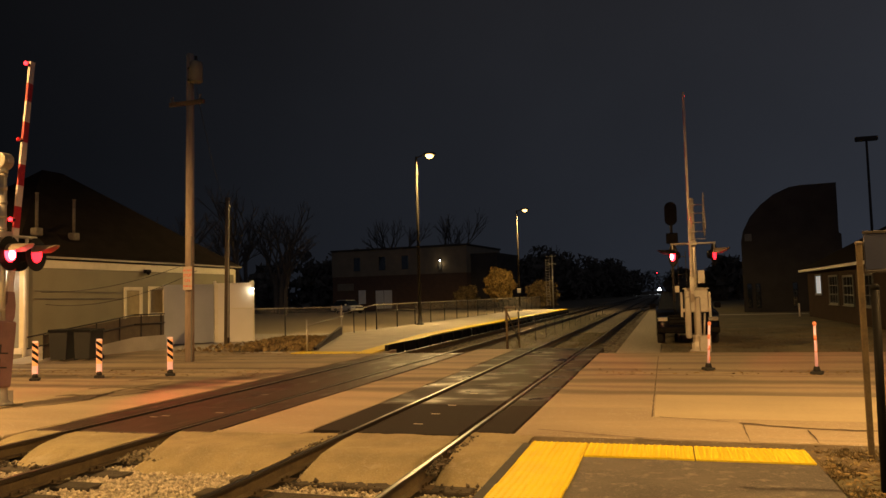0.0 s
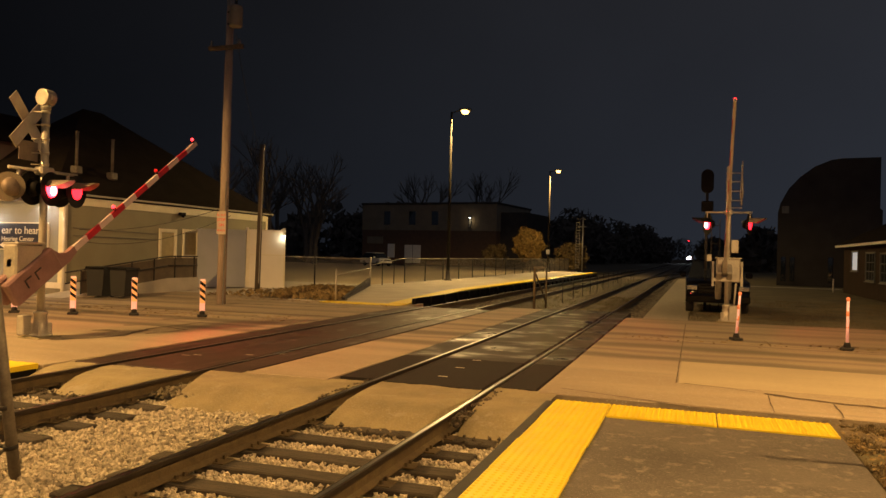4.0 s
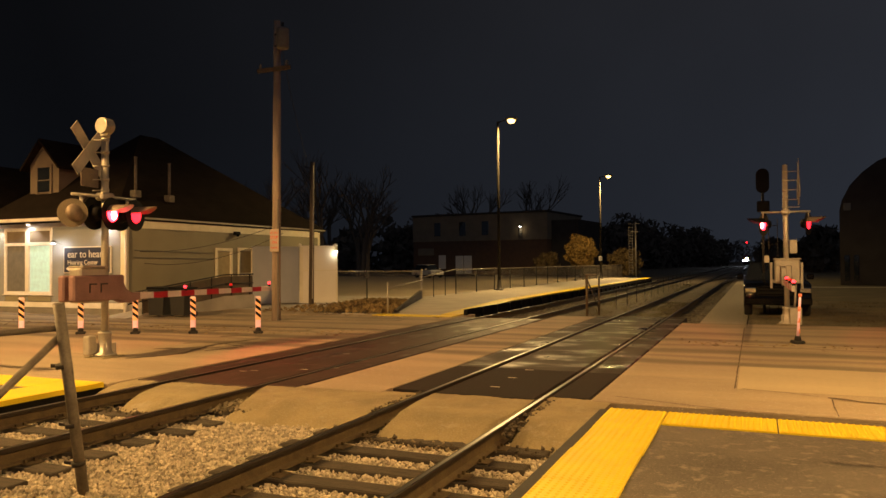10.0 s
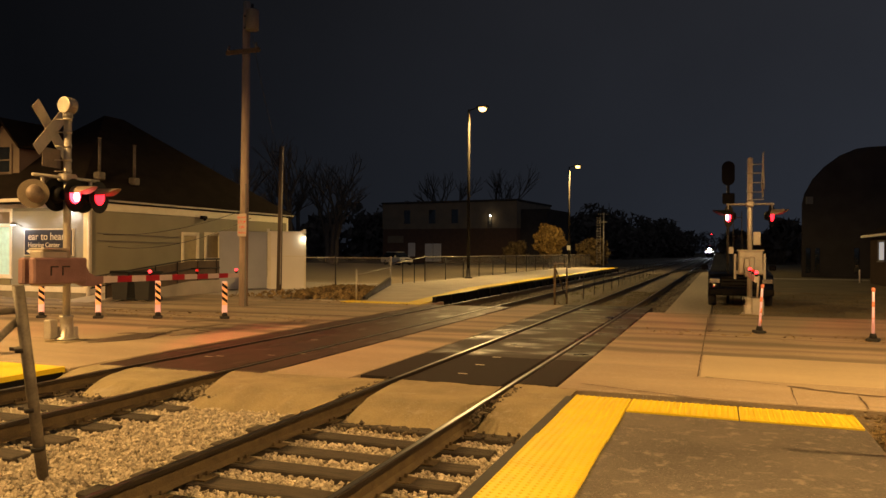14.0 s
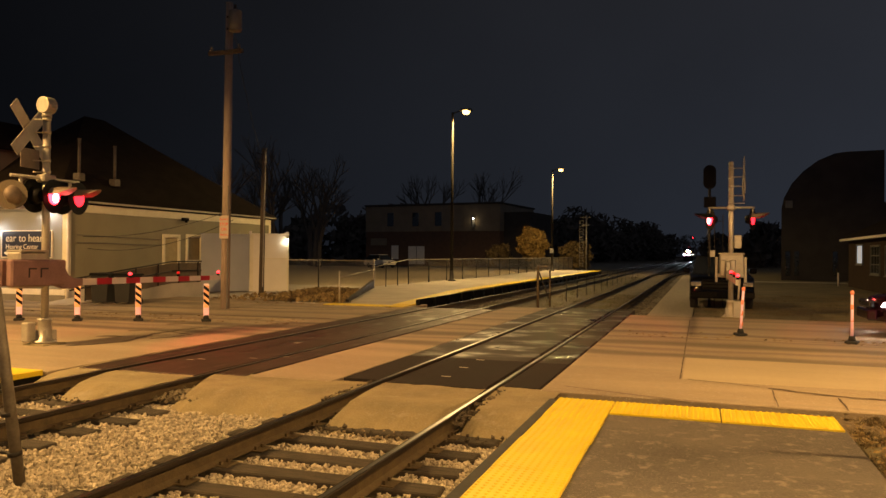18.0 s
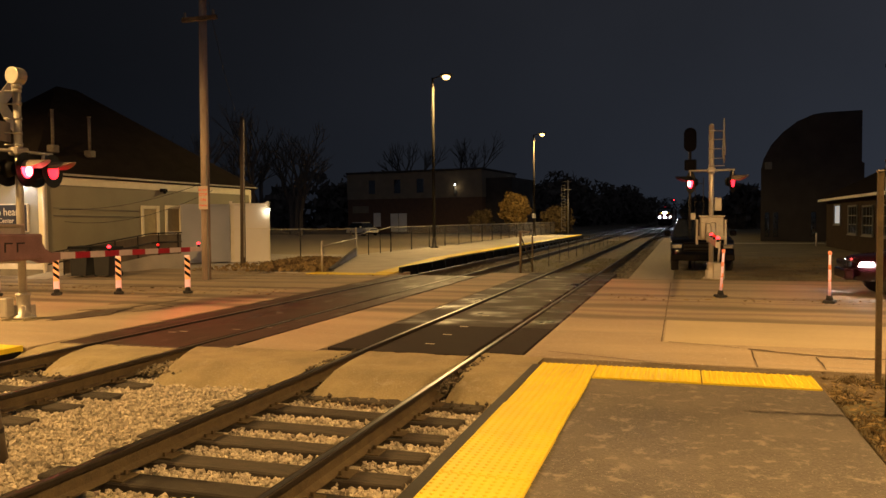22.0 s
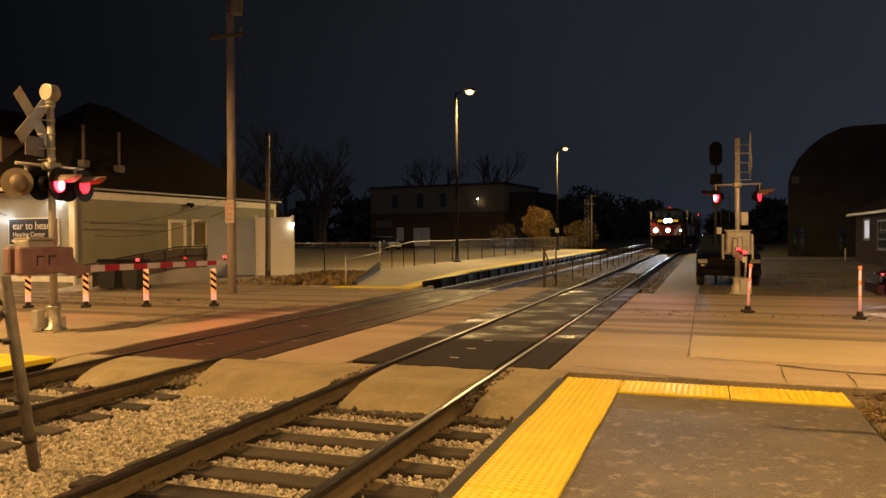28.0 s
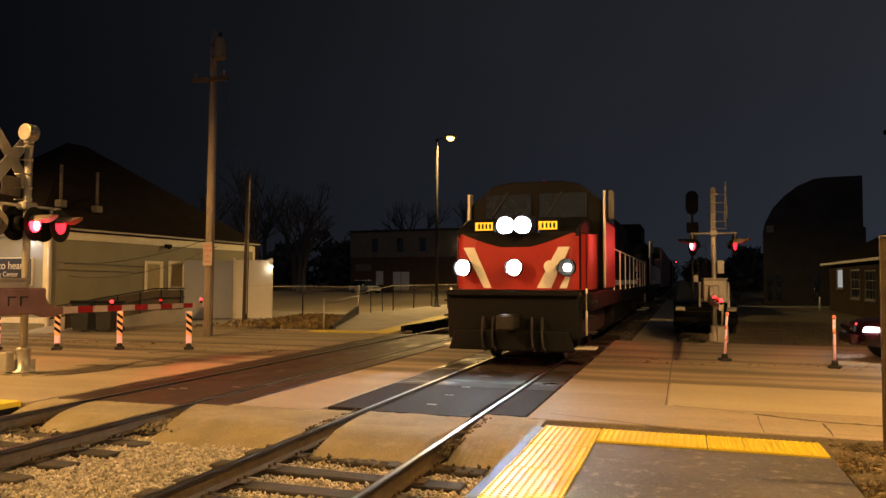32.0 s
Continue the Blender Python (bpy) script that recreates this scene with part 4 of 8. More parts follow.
def signal_light(parent, place, face, lit):
    """A round flashing light with its background disc and visor; face: the way that it looks, in the thing's space."""
    c, fv = Vector(place), Vector(face).normalized()
    q = fv.to_track_quat("Y", "Z").to_matrix().to_4x4()
    at = Matrix.Translation(c) @ q
    bm = bm_new()
    rod(bm, (0, -0.16, 0), (0, 0, 0), 0.10, 0.16, 16)
    rod(bm, (0, 0, 0), (0, 0.012, 0), 0.30, 0.30, 28)
    light = part("flashing_light", bm, M["black"], parent, "red flashing light on a black disc", at=at)
    bm = bm_new()
    n = 14
    a0, a1 = math.radians(12), math.radians(168)
    ring = []
    for i in range(n + 1):
        a = a0 + (a1 - a0) * i / n
        long = 0.42 * max(0.05, math.sin(a)) ** 0.6
        r = 0.165
        ring.append([bm.verts.new((k * math.cos(a), y, k * math.sin(a))) for k, y in ((r, 0.012), (r, 0.012 + long), (r - 0.008, 0.012 + long), (r - 0.008, 0.012))])
    for p, s in zip(ring, ring[1:]):
        for k in range(4):
            bm.faces.new((p[k], p[(k + 1) % 4], s[(k + 1) % 4], s[k]))
    part("visor", bm, M["black"] if lit == 3 else M["sign_back"], light, "dark hood over the lens" if lit == 3 else "brown hood over the lens")
    bm = bm_new()
    lathe(bm, [(0.15, 0.013), (0.14, 0.03), (0.09, 0.045), (0.01, 0.05)], 18, Matrix.Rotation(radians(-90), 4, "X"))
    part("lens", bm, M["red_glow_hot"] if lit >= 2 else M["red_glow"] if lit else M["red_dim"], light, "glowing red lens" if lit else "dark red lens")
    if lit >= 2:
        bm = bm_new()
        lathe(bm, [(0.085, 0.049), (0.06, 0.054), (0.01, 0.057)], 16, pose(0, 0, -0.03) @ Matrix.Rotation(radians(-90), 4, "X"))
        part("lens_core", bm, M["red_core"], light, "white-hot middle of the lens")
    return light


def build_crossing_signal(at, label, arm_length, sides, crossbuck_face, lit, bell_side, along_street=True):
    s = thing("crossing_signal", at, label, "crossing signal", "crossing signals with gates")
    bm = bm_new()
    box(bm, -0.25, -0.25, -0.3, 0.25, 0.25, 0.025, 0.02)
    part("foundation", bm, M["patch"], s)
    bm = bm_new()
    lathe(bm, [(0.20, 0.03), (0.20, 0.06), (0.13, 0.10), (0.105, 0.40), (0.12, 0.42), (0.12, 0.46), (0.08, 0.47)], 14)
    for i in range(4):
        a = i * math.pi / 2 + 0.78
        box(bm, -0.02, 0.08, 0.05, 0.02, 0.19, 0.26, 0.004, Matrix.Rotation(a, 4, "Z"))
    part("junction_base", bm, M["galv"], s, "cast aluminium base")
    bm = bm_new()
    rod(bm, (0, 0, 0.40), (0, 0, 4.12), 0.064, 0.064, 16)
    part("mast", bm, M["galv"], s, "round aluminium mast")
    for z in (3.25, 3.5, 3.75, 3.98, 3.05):
        bm = bm_new()
        rod(bm, (0, 0, z - 0.025), (0, 0, z + 0.025), 0.074, 0.074, 14)
        rod(bm, (0, 0, z), (0.13 * crossbuck_face[0], crossbuck_face[1] * 0.5, z), 0.012, None, 6)
        part("clamp", bm, M["galv"], s)
    # round cap at the top
    bm = bm_new()
    if not along_street:
        lathe(bm, [(0.064, 0), (0.07, 0.02), (0.03, 0.05)], 12, pose(0, 0, 4.12))
    else:
        prism(bm, [(0.15 * math.cos(i * math.pi / 7), 4.23 + 0.15 * math.sin(i * math.pi / 7)) for i in range(14)], "y", -0.10, 0.10, 0.012)
        rod(bm, (0, 0, 4.02), (0, 0, 4.12), 0.085, 0.075, 14)
        box(bm, -0.16, -0.03, 4.19, 0.16, 0.03, 4.27, 0.01)
    part("cap", bm, M["galv"], s, "round metal cap")
    # crossbuck, seen from behind or edge on
    fy = crossbuck_face
    for ang in (45, -45):
        bm = bm_new()
        box(bm, -0.008, -0.58, -0.115, 0.008, 0.58, 0.115, 0.003)
        part("crossbuck_board", bm, M["galv"], s, "bare back of a crossbuck board", at=pose(fy[0] * 0.12 + (0.012 if ang > 0 else -0.012), fy[1], 3.78, 0, 0, 0) @ Matrix.Rotation(radians(12 * fy[2]), 4, "Z") @ Matrix.Rotation(radians(ang), 4, "X"))
    bm = bm_new()
    box(bm, -0.008, -0.24, -0.17, 0.008, 0.24, 0.17, 0.003)
    part("track_count_sign", bm, M["sign_back"], s, "brown back of the small sign under the crossbuck, darkened for shade", at=pose(fy[0] * 0.12, fy[1], 3.28) @ Matrix.Rotation(radians(12 * fy[2]), 4, "Z"))
    # arms that carry the lights
    bm = bm_new()
    if along_street:
        rod(bm, (0, -0.72, 2.93), (0, 0.72, 2.93), 0.028, None, 10)
    else:
        rod(bm, (-0.58, 0, 2.93), (0.58, 0, 2.93), 0.028, None, 10)
    box(bm, -0.10, -0.15, 2.86, 0.10, 0.15, 3.0, 0.03)
    for w in (-0.52, 0.52):
        u = (0, w) if along_street else (w, 0)
        rod(bm, (*u, 2.93), (*u, 2.72), 0.03, None, 8)
    part("light_bracket", bm, M["galv"], s, "aluminium cross-arm")
    for i, (y, face) in enumerate(sides):
        signal_light(s, ((0.10 if along_street else 0.52) * (1 if face[0] > 0 else -1), y, 2.62), face, lit[i])
    if bell_side:
        bm = bm_new()
        lathe(bm, [(0.04, -0.08), (0.15, -0.07), (0.165, 0.0), (0.13, 0.05), (0.04, 0.085)], 20,
              pose(0.05, bell_side, 2.60) @ Matrix.Rotation(radians(75), 4, "Y"))
        rod(bm, (0, bell_side, 2.68), (0, bell_side * 0.6, 2.93), 0.02, None, 8)
        bell = part("bell", bm, M["sign_back"], s, "round electric bell")
        bm = bm_new()
        disc(bm, (-0.02, bell_side, 2.60), (0.6, -0.8, 0), 0.25, 0.012, 26)
        part("backing_disc", bm, M["infill"], bell, "brown weathered disc behind the bell")
    return s


DROP = -0.085                    # the arm hangs a little below its hinge


def gate_arm(parent, at, length, dark):
    """The arm, its counterweights and lamps: one part that turns about the hinge. It lies along +y when lowered."""
    hinge = part("gate_arm", (lambda b: (box(b, -0.20, -0.84, -0.13, -0.05, 0.28, 0.33, 0.03), box(b, 0.05, -0.84, -0.13, 0.20, 0.28, 0.33, 0.03), b)[-1])(bm_new()),
                 M["galv"] if dark else M["maroon"], parent, "gate arm with pale counterweights" if dark else "gate arm with grey counterweights tinted maroon for flasher light", at=at)
    if not dark:
        for y in (-0.52, -0.28):
            bm = bm_new()
            box(bm, 0.198, y, 0.16, 0.212, y + 0.16, 0.185, 0.003)
            box(bm, 0.198, y, 0.02, 0.212, y + 0.025, 0.16, 0.003)
            part("clamp_plate", bm, M["iron"], hinge, "dark clamp on the counterweight")
    bm = bm_new()
    prism(bm, [(0.16, -0.12), (0.16, 0.31), (0.34, 0.27), (0.46, 0.06), (0.60, -0.02), (0.80, -0.02), (0.80, -0.15), (0.56, -0.20), (0.36, -0.20)], "x", -0.05, 0.05, 0.008)
    part("arm_bracket", bm, M["galv"] if dark else M["maroon"], hinge, "arm bracket")
    k = length / 5.03
    marks = [k * m for m in (0.70, 1.17, 1.55, 1.93, 2.32, 2.70, 3.09, 3.50, 3.88, 4.27, 4.61, 5.03)]
    for i, (a, b) in enumerate(zip(marks, marks[1:])):
        bm = bm_new()
        t0, t1 = 0.064 - 0.012 * a / length, 0.064 - 0.012 * b / length
        prism(bm, [(a, DROP - t0), (b, DROP - t1), (b, DROP + t1), (a, DROP + t0)], "x", *((0.026, 0.036) if dark else (-0.022, 0.022)))
        part("stripe", bm, M["arm_red"] if i % 2 else M["arm_white"], hinge, "red reflective stripe" if i % 2 else "white reflective stripe")
        if dark:
            bm = bm_new()
            prism(bm, [(a, DROP - t0 - 0.004), (b, DROP - t1 - 0.004), (b, DROP + t1 + 0.004), (a, DROP + t0 + 0.004)], "x", -0.024, 0.026)
            part("arm_tube", bm, M["galv"], hinge, "plain aluminium back of the arm")
    for f in (0.41, 0.985, 0.70):
        y = length * f
        bm = bm_new()
        rod(bm, (0, y, DROP + 0.05), (0, y, DROP + 0.11), 0.03, None, 10)
        lamp = part("arm_lamp", bm, M["black"], hinge, "small lamp on the gate arm")
        bm = bm_new()
        lathe(bm, [(0.026, 0.0), (0.036, 0.025), (0.036, 0.045), (0.012, 0.065)], 12, pose(0, y, DROP + 0.10))
        part("lens", bm, M["red_arm_mid"] if f == 0.70 else M["red_arm"], lamp, "dim red lamp lens" if f == 0.70 else "glowing red lamp lens")
    return hinge


def gate_machine(parent, x, y, z, hw=0.17):
    bm = bm_new()
    box(bm, x - hw, y - 0.30, z - 0.28, x + hw, y + 0.25, z + 0.34, 0.03)
    box(bm, x - hw - 0.03, y - 0.28, z + 0.34, x + hw + 0.03, y + 0.28, z + 0.38, 0.01)
    box(bm, x - 0.06, y - 0.30, z - 0.05, x + 0.06, y - 0.25, z + 0.1, 0.01)
    return part("gate_machine", bm, M["galv"], parent, "pale metal gate machine box")


def build_signals():
    # west mast: seen from behind, its gate closing the lane that comes from the left
    west = build_crossing_signal((-10.97, 10.0, 0.0), "aluminium crossing mast with flashing lights, bell and gate", 5.0,
                                 [(0.06, (0.97, 0.22, 0)), (0.62, (0.97, 0.22, 0)), (-0.15, (-1, -0.1, 0)), (0.45, (-1, -0.1, 0))],
                                 (-1.7, -0.16, 1), (2, 1, 0, 0), -0.68)
    bm = bm_new()
    gate_machine(west, -0.02, -0.34, 1.29, 0.15)
    arm_w = gate_arm(west, pose(0.0, 0.0, 1.17), 5.03, False)
    bm = bm_new()
    box(bm, -0.22, -0.30, 0.06, -0.06, -0.12, 0.40, 0.02)
    part("junction_box", bm, M["galv"], west, "small metal box beside the mast foot")
    # east mast, beyond the road
    east = build_crossing_signal((0.74, 21.07, 0.0), "crossing mast with red lights and a gate beyond the road", 5.7,
                                 [(0.0, (-0.93, -0.40, 0)), (0.0, (0.95, -0.32, 0))],
                                 (2.6, 0.0, 0), (3, 1), 0, False)
    gate_machine(east, 0.02, 0.22, 1.35, 0.30)
    bm = bm_new()
    box(bm, 0.05, -0.2, 0.02, 0.34, 0.1, 0.46, 0.02)
    part("junction_box", bm, M["galv"], east, "pale metal box beside the mast foot")
    bm = bm_new()
    rod(bm, (0.18, -0.05, 0.46), (0.22, -0.02, 1.05), 0.025, None, 8)
    part("conduit", bm, M["galv"], east)
    bm = bm_new()
    for s in (-1, 1):
        box(bm, s * 0.36 - 0.03, -0.06, 0.95, s * 0.36 + 0.03, 0.06, 1.62, 0.01)
    box(bm, -0.39, -0.05, 1.08, 0.39, 0.0, 1.18, 0.01)
    part("counterweight_frame", bm, M["galv"], east, "pale frame round the gate machine")
    arm_e = gate_arm(east, pose(-0.08, 0.0, 1.22, 0, 0, 180), 5.78, True)
    bm = bm_new()
    box(bm, 0.08, -0.1, 1.85, 0.26, 0.1, 2.2, 0.01)
    part("relay_box", bm, M["galv"], east, "small box on the mast")
    bm = bm_new()
    box(bm, -0.52, -0.02, 1.62, -0.40, 0.0, 1.80, 0.004)
    part("tag_plate", bm, M["galv"], east, "small pale tag plate")
    return arm_w, arm_e


# ---- poles, lamps ----
def lamp_post(at, height, label, arm=0.75):
    s = thing("street_lamp", at, label, "street lamp", "platform street lamps")
    bm = bm_new()
    lathe(bm, [(0.22, 0.0), (0.22, 0.05), (0.12, 0.08), (0.10, 0.5), (0.095, 0.52)], 12)
    part("base", bm, M["iron"], s)
    bm = bm_new()
    rod(bm, (0, 0, 0.4), (0, 0, height), 0.085, 0.06, 12)
    part("pole", bm, M["bronze"], s, "tall slim steel pole")
    bm = bm_new()
    rod(bm, (0, 0, height - 0.05), (arm - 0.25, 0, height + 0.08), 0.03, None, 8)
    part("arm", bm, M["bronze"], s)
    bm = bm_new()
    box(bm, arm - 0.32, -0.17, height + 0.02, arm + 0.32, 0.17, height + 0.17, 0.05)
    head = part("lamp_head", bm, M["grey"], s, "flat lamp head")
    bm = bm_new()
    lathe(bm, [(0.05, -0.17), (0.14, -0.145), (0.20, -0.06), (0.22, 0.03)], 18, pose(arm, 0, height + 0.02))
    part("lens", bm, M["sodium_glow"], head, "glowing amber lens")
    return s


def build_poles():
    a = lamp_post((-12.5, 37.1, 0.22), 8.95, "slim street lamp glowing amber on the far platform")
    lamp_post((-12.5, 65.0, 0.22), 8.95, "slim street lamp glowing amber farther along the platform")
    lamp_post((-14.95, 3.0, 0.0), 8.95, "slim street lamp on the station platform")
    lamp_post((2.85, -5.0, -0.03), 8.95, "slim street lamp beside the near platform")
    lamp_post((5.45, 7.2, -0.035), 8.95, "slim street lamp beside the road")
    lamp_post((-30.75, 9.0, 0.0), 8.95, "slim unseen street lamp added to brighten the west road")
    bm = bm_new()
    box(bm, -0.16, -0.03, -0.2, 0.16, 0.0, 0.2, 0.01)
    tagged(part("platform_sign", bm, M["white"], at=pose(-12.5, 64.88, 2.0)), "small white sign on the lamp post", "sign")
    # utility pole with a transformer
    p = thing("utility_pole", (-13.21, 18.35, 0), "tall weathered wooden utility pole with a transformer", "utility pole")
    bm = bm_new()
    rod(bm, (0, 0, -0.3), (0.07, 0, 9.0), 0.135, 0.105, 14)
    part("pole", bm, M["pole"], p)
    bm = bm_new()
    lathe(bm, [(0.17, 0), (0.19, 0.03), (0.19, 0.55), (0.17, 0.6), (0.06, 0.64)], 14, pose(0.38, -0.16, 8.08))
    can = part("transformer", bm, M["grey"], p, "grey can transformer")
    for z in (8.2, 8.55):
        bm = bm_new()
        box(bm, 0.05, -0.12, z - 0.03, 0.26, -0.04, z + 0.03, 0.006)
        part("bracket", bm, M["iron"], can)
    bm = bm_new()
    lathe(bm, [(0.03, 0), (0.045, 0.03), (0.03, 0.06), (0.045, 0.09), (0.025, 0.14)], 10, pose(0.38, -0.16, 8.72))
    part("bushing", bm, M["iron"], can)
    bm = bm_new()
    box(bm, -0.55, -0.17, 7.45, 0.62, -0.08, 7.57, 0.008)
    part("crossarm", bm, M["pole_dark"], p, "dark short crossarm")
    for x in (-0.45, 0.5):
        bm = bm_new()
        lathe(bm, [(0.02, 0), (0.045, 0.05), (0.03, 0.09), (0.045, 0.12), (0.02, 0.17)], 10, pose(x, -0.125, 7.57))
        part("insulator", bm, M["grey"], p)
    bm = bm_new()
    box(bm, -0.06, -0.215, 2.05, 0.25, -0.195, 2.72, 0.004)
    sign = part("notice", bm, M["notice"], p, "small notice with red lettering, its shade in the colour")
    for i, word in enumerate(("DO NOT", "STOP", "ON", "TRACKS")):
        me = text_mesh("word", word, 0.115 if len(word) < 6 else 0.078)
        wide = max(v.co.x for v in me.vertices)
        part("word", me, M["red"], sign, "red letters reading " + word, at=pose(0.095 - wide / 2, -0.2165, 2.585 - 0.15 * i) @ pose(0, 0, 0, 90))
    bm = bm_new()
    rod(bm, (0.15, -0.12, 0.0), (0.17, -0.13, 3.6), 0.02, None, 6)
    part("conduit", bm, M["grey"], p)
    # shorter pole beside the container
    p = thing("utility_pole", (-16.33, 25.02, 0), "short weathered wooden pole beside the container", "utility pole")
    bm = bm_new()
    rod(bm, (0, 0, -0.2), (0.09, 0, 5.75), 0.105, 0.085, 12)
    part("pole", bm, M["pole_dark"], p)
    bm = bm_new()
    rod(bm, (0.10, -0.06, 0.3), (0.17, -0.05, 5.6), 0.02, None, 6)
    part("conduit", bm, M["galv"], p, "pale metal conduit up the pole")
    bm = bm_new()
    rod(bm, (-0.28, 0, 5.6), (0.05, 0, 5.5), 0.02, None, 6)
    part("bracket", bm, M["iron"], p)
    # cables
    def cable(a, b, sag, label):
        bm = bm_new()
        a, b = Vector(a), Vector(b)
        pts = [a.lerp(b, i / 14) - Vector((0, 0, sag * 4 * (i / 14) * (1 - i / 14))) for i in range(15)]
        rings = [[bm.verts.new(p + Vector((0.008 * math.cos(k * 1.2566), 0, 0.008 * math.sin(k * 1.2566)))) for k in range(5)] for p in pts]
        for u, w in zip(rings, rings[1:]):
            for k in range(5):
                bm.faces.new((u[k], u[(k + 1) % 5], w[(k + 1) % 5], w[k]))
        return tagged(part("cable", bm, M["wire"]), label, "cable")
    cable((-12.95, 18.35, 8.0), (-16.4, 25.0, 5.6), 0.25, "black cable between the two wooden poles")
    cable((-12.95, 18.3, 2.9), (-19.42, 19.2, 2.15), 0.25, "black service cable sagging to the building")
    cable((-12.95, 18.35, 2.6), (-19.42, 19.4, 1.75), 0.35, "black service cable sagging to the building")
    # leaning end post with its brace, between the tracks
    f = thing("intertrack_fence", (-5.06, 4.4, -0.25), "leaning steel end post and rails of the inter-track fence", "fence", "inter-track fences")
    bm = bm_new()
    rod(bm, (0, 0, 0), (-0.01, -0.24, 1.62), 0.043, 0.043, 12)
    part("post", bm, M["post_grey"], f, "scuffed grey steel post")
    bm = bm_new()
    rod(bm, (-0.05, -0.2, 1.35), (-0.45, -1.5, 0.1), 0.03, None, 10)
    part("brace", bm, M["post_grey"], f)
    bm = bm_new()
    rod(bm, (-0.06, -0.2, 1.42), (-0.3, -8, 1.45), 0.024, None, 8)
    part("top_rail", bm, M["post_grey"], f)
    for z in (1.1, 0.62, 0.3):
        bm = bm_new()
        lathe(bm, [(0.055, 0), (0.055, 0.035)], 12, pose(-0.036 * z, -0.157 * z, z, 9))
        box(bm, -0.16, -0.02 - 0.157 * z, z, 0.0, 0.0 - 0.157 * z, z + 0.03, 0.004)
        part("band", bm, M["iron"], f)
    for i in range(3):
        bm = bm_new()
        rod(bm, (-0.1 - 0.08 * i, -2.6 - 2.4 * i, 0), (-0.1 - 0.08 * i, -2.6 - 2.4 * i, 1.44), 0.03, None, 8)
        part("post", bm, M["iron"], f)
    # the same fence beyond the road
    f = thing("intertrack_fence", (-4.85, 22.9, -0.15), "low steel fence between the tracks beyond the road", "fence", "inter-track fences")
    bm = bm_new()
    rod(bm, (0, 0, 0), (0, 0, 1.45), 0.04, None, 10)
    part("post", bm, M["rail"], f)
    bm = bm_new()
    rod(bm, (0, 0.03, 1.3), (0.0, 1.9, 0.25), 0.022, None, 8)
    part("brace", bm, M["rail"], f)
    bm = bm_new()
    rod(bm, (0, 1.95, 0), (0, 1.95, 1.25), 0.03, None, 8)
    part("post", bm, M["rail"], f)
    bm = bm_new()
    box(bm, -0.03, -0.05, 1.40, 0.32, 0.05, 1.46, 0.01)
    part("post_cap", bm, M["post_grey"], f, "pale plate on the end post")
    for i in range(14):
        bm = bm_new()
        rod(bm, (0, 5.2 + 2.6 * i, 0), (0, 5.2 + 2.6 * i, 0.95), 0.019, None, 6)
        part("post", bm, M["iron"], f)
    for z in (0.92, 0.5):
        bm = bm_new()
        rod(bm, (0, 0, z), (0, 60, z), 0.018, None, 6)
        part("rail", bm, M["iron"], f)


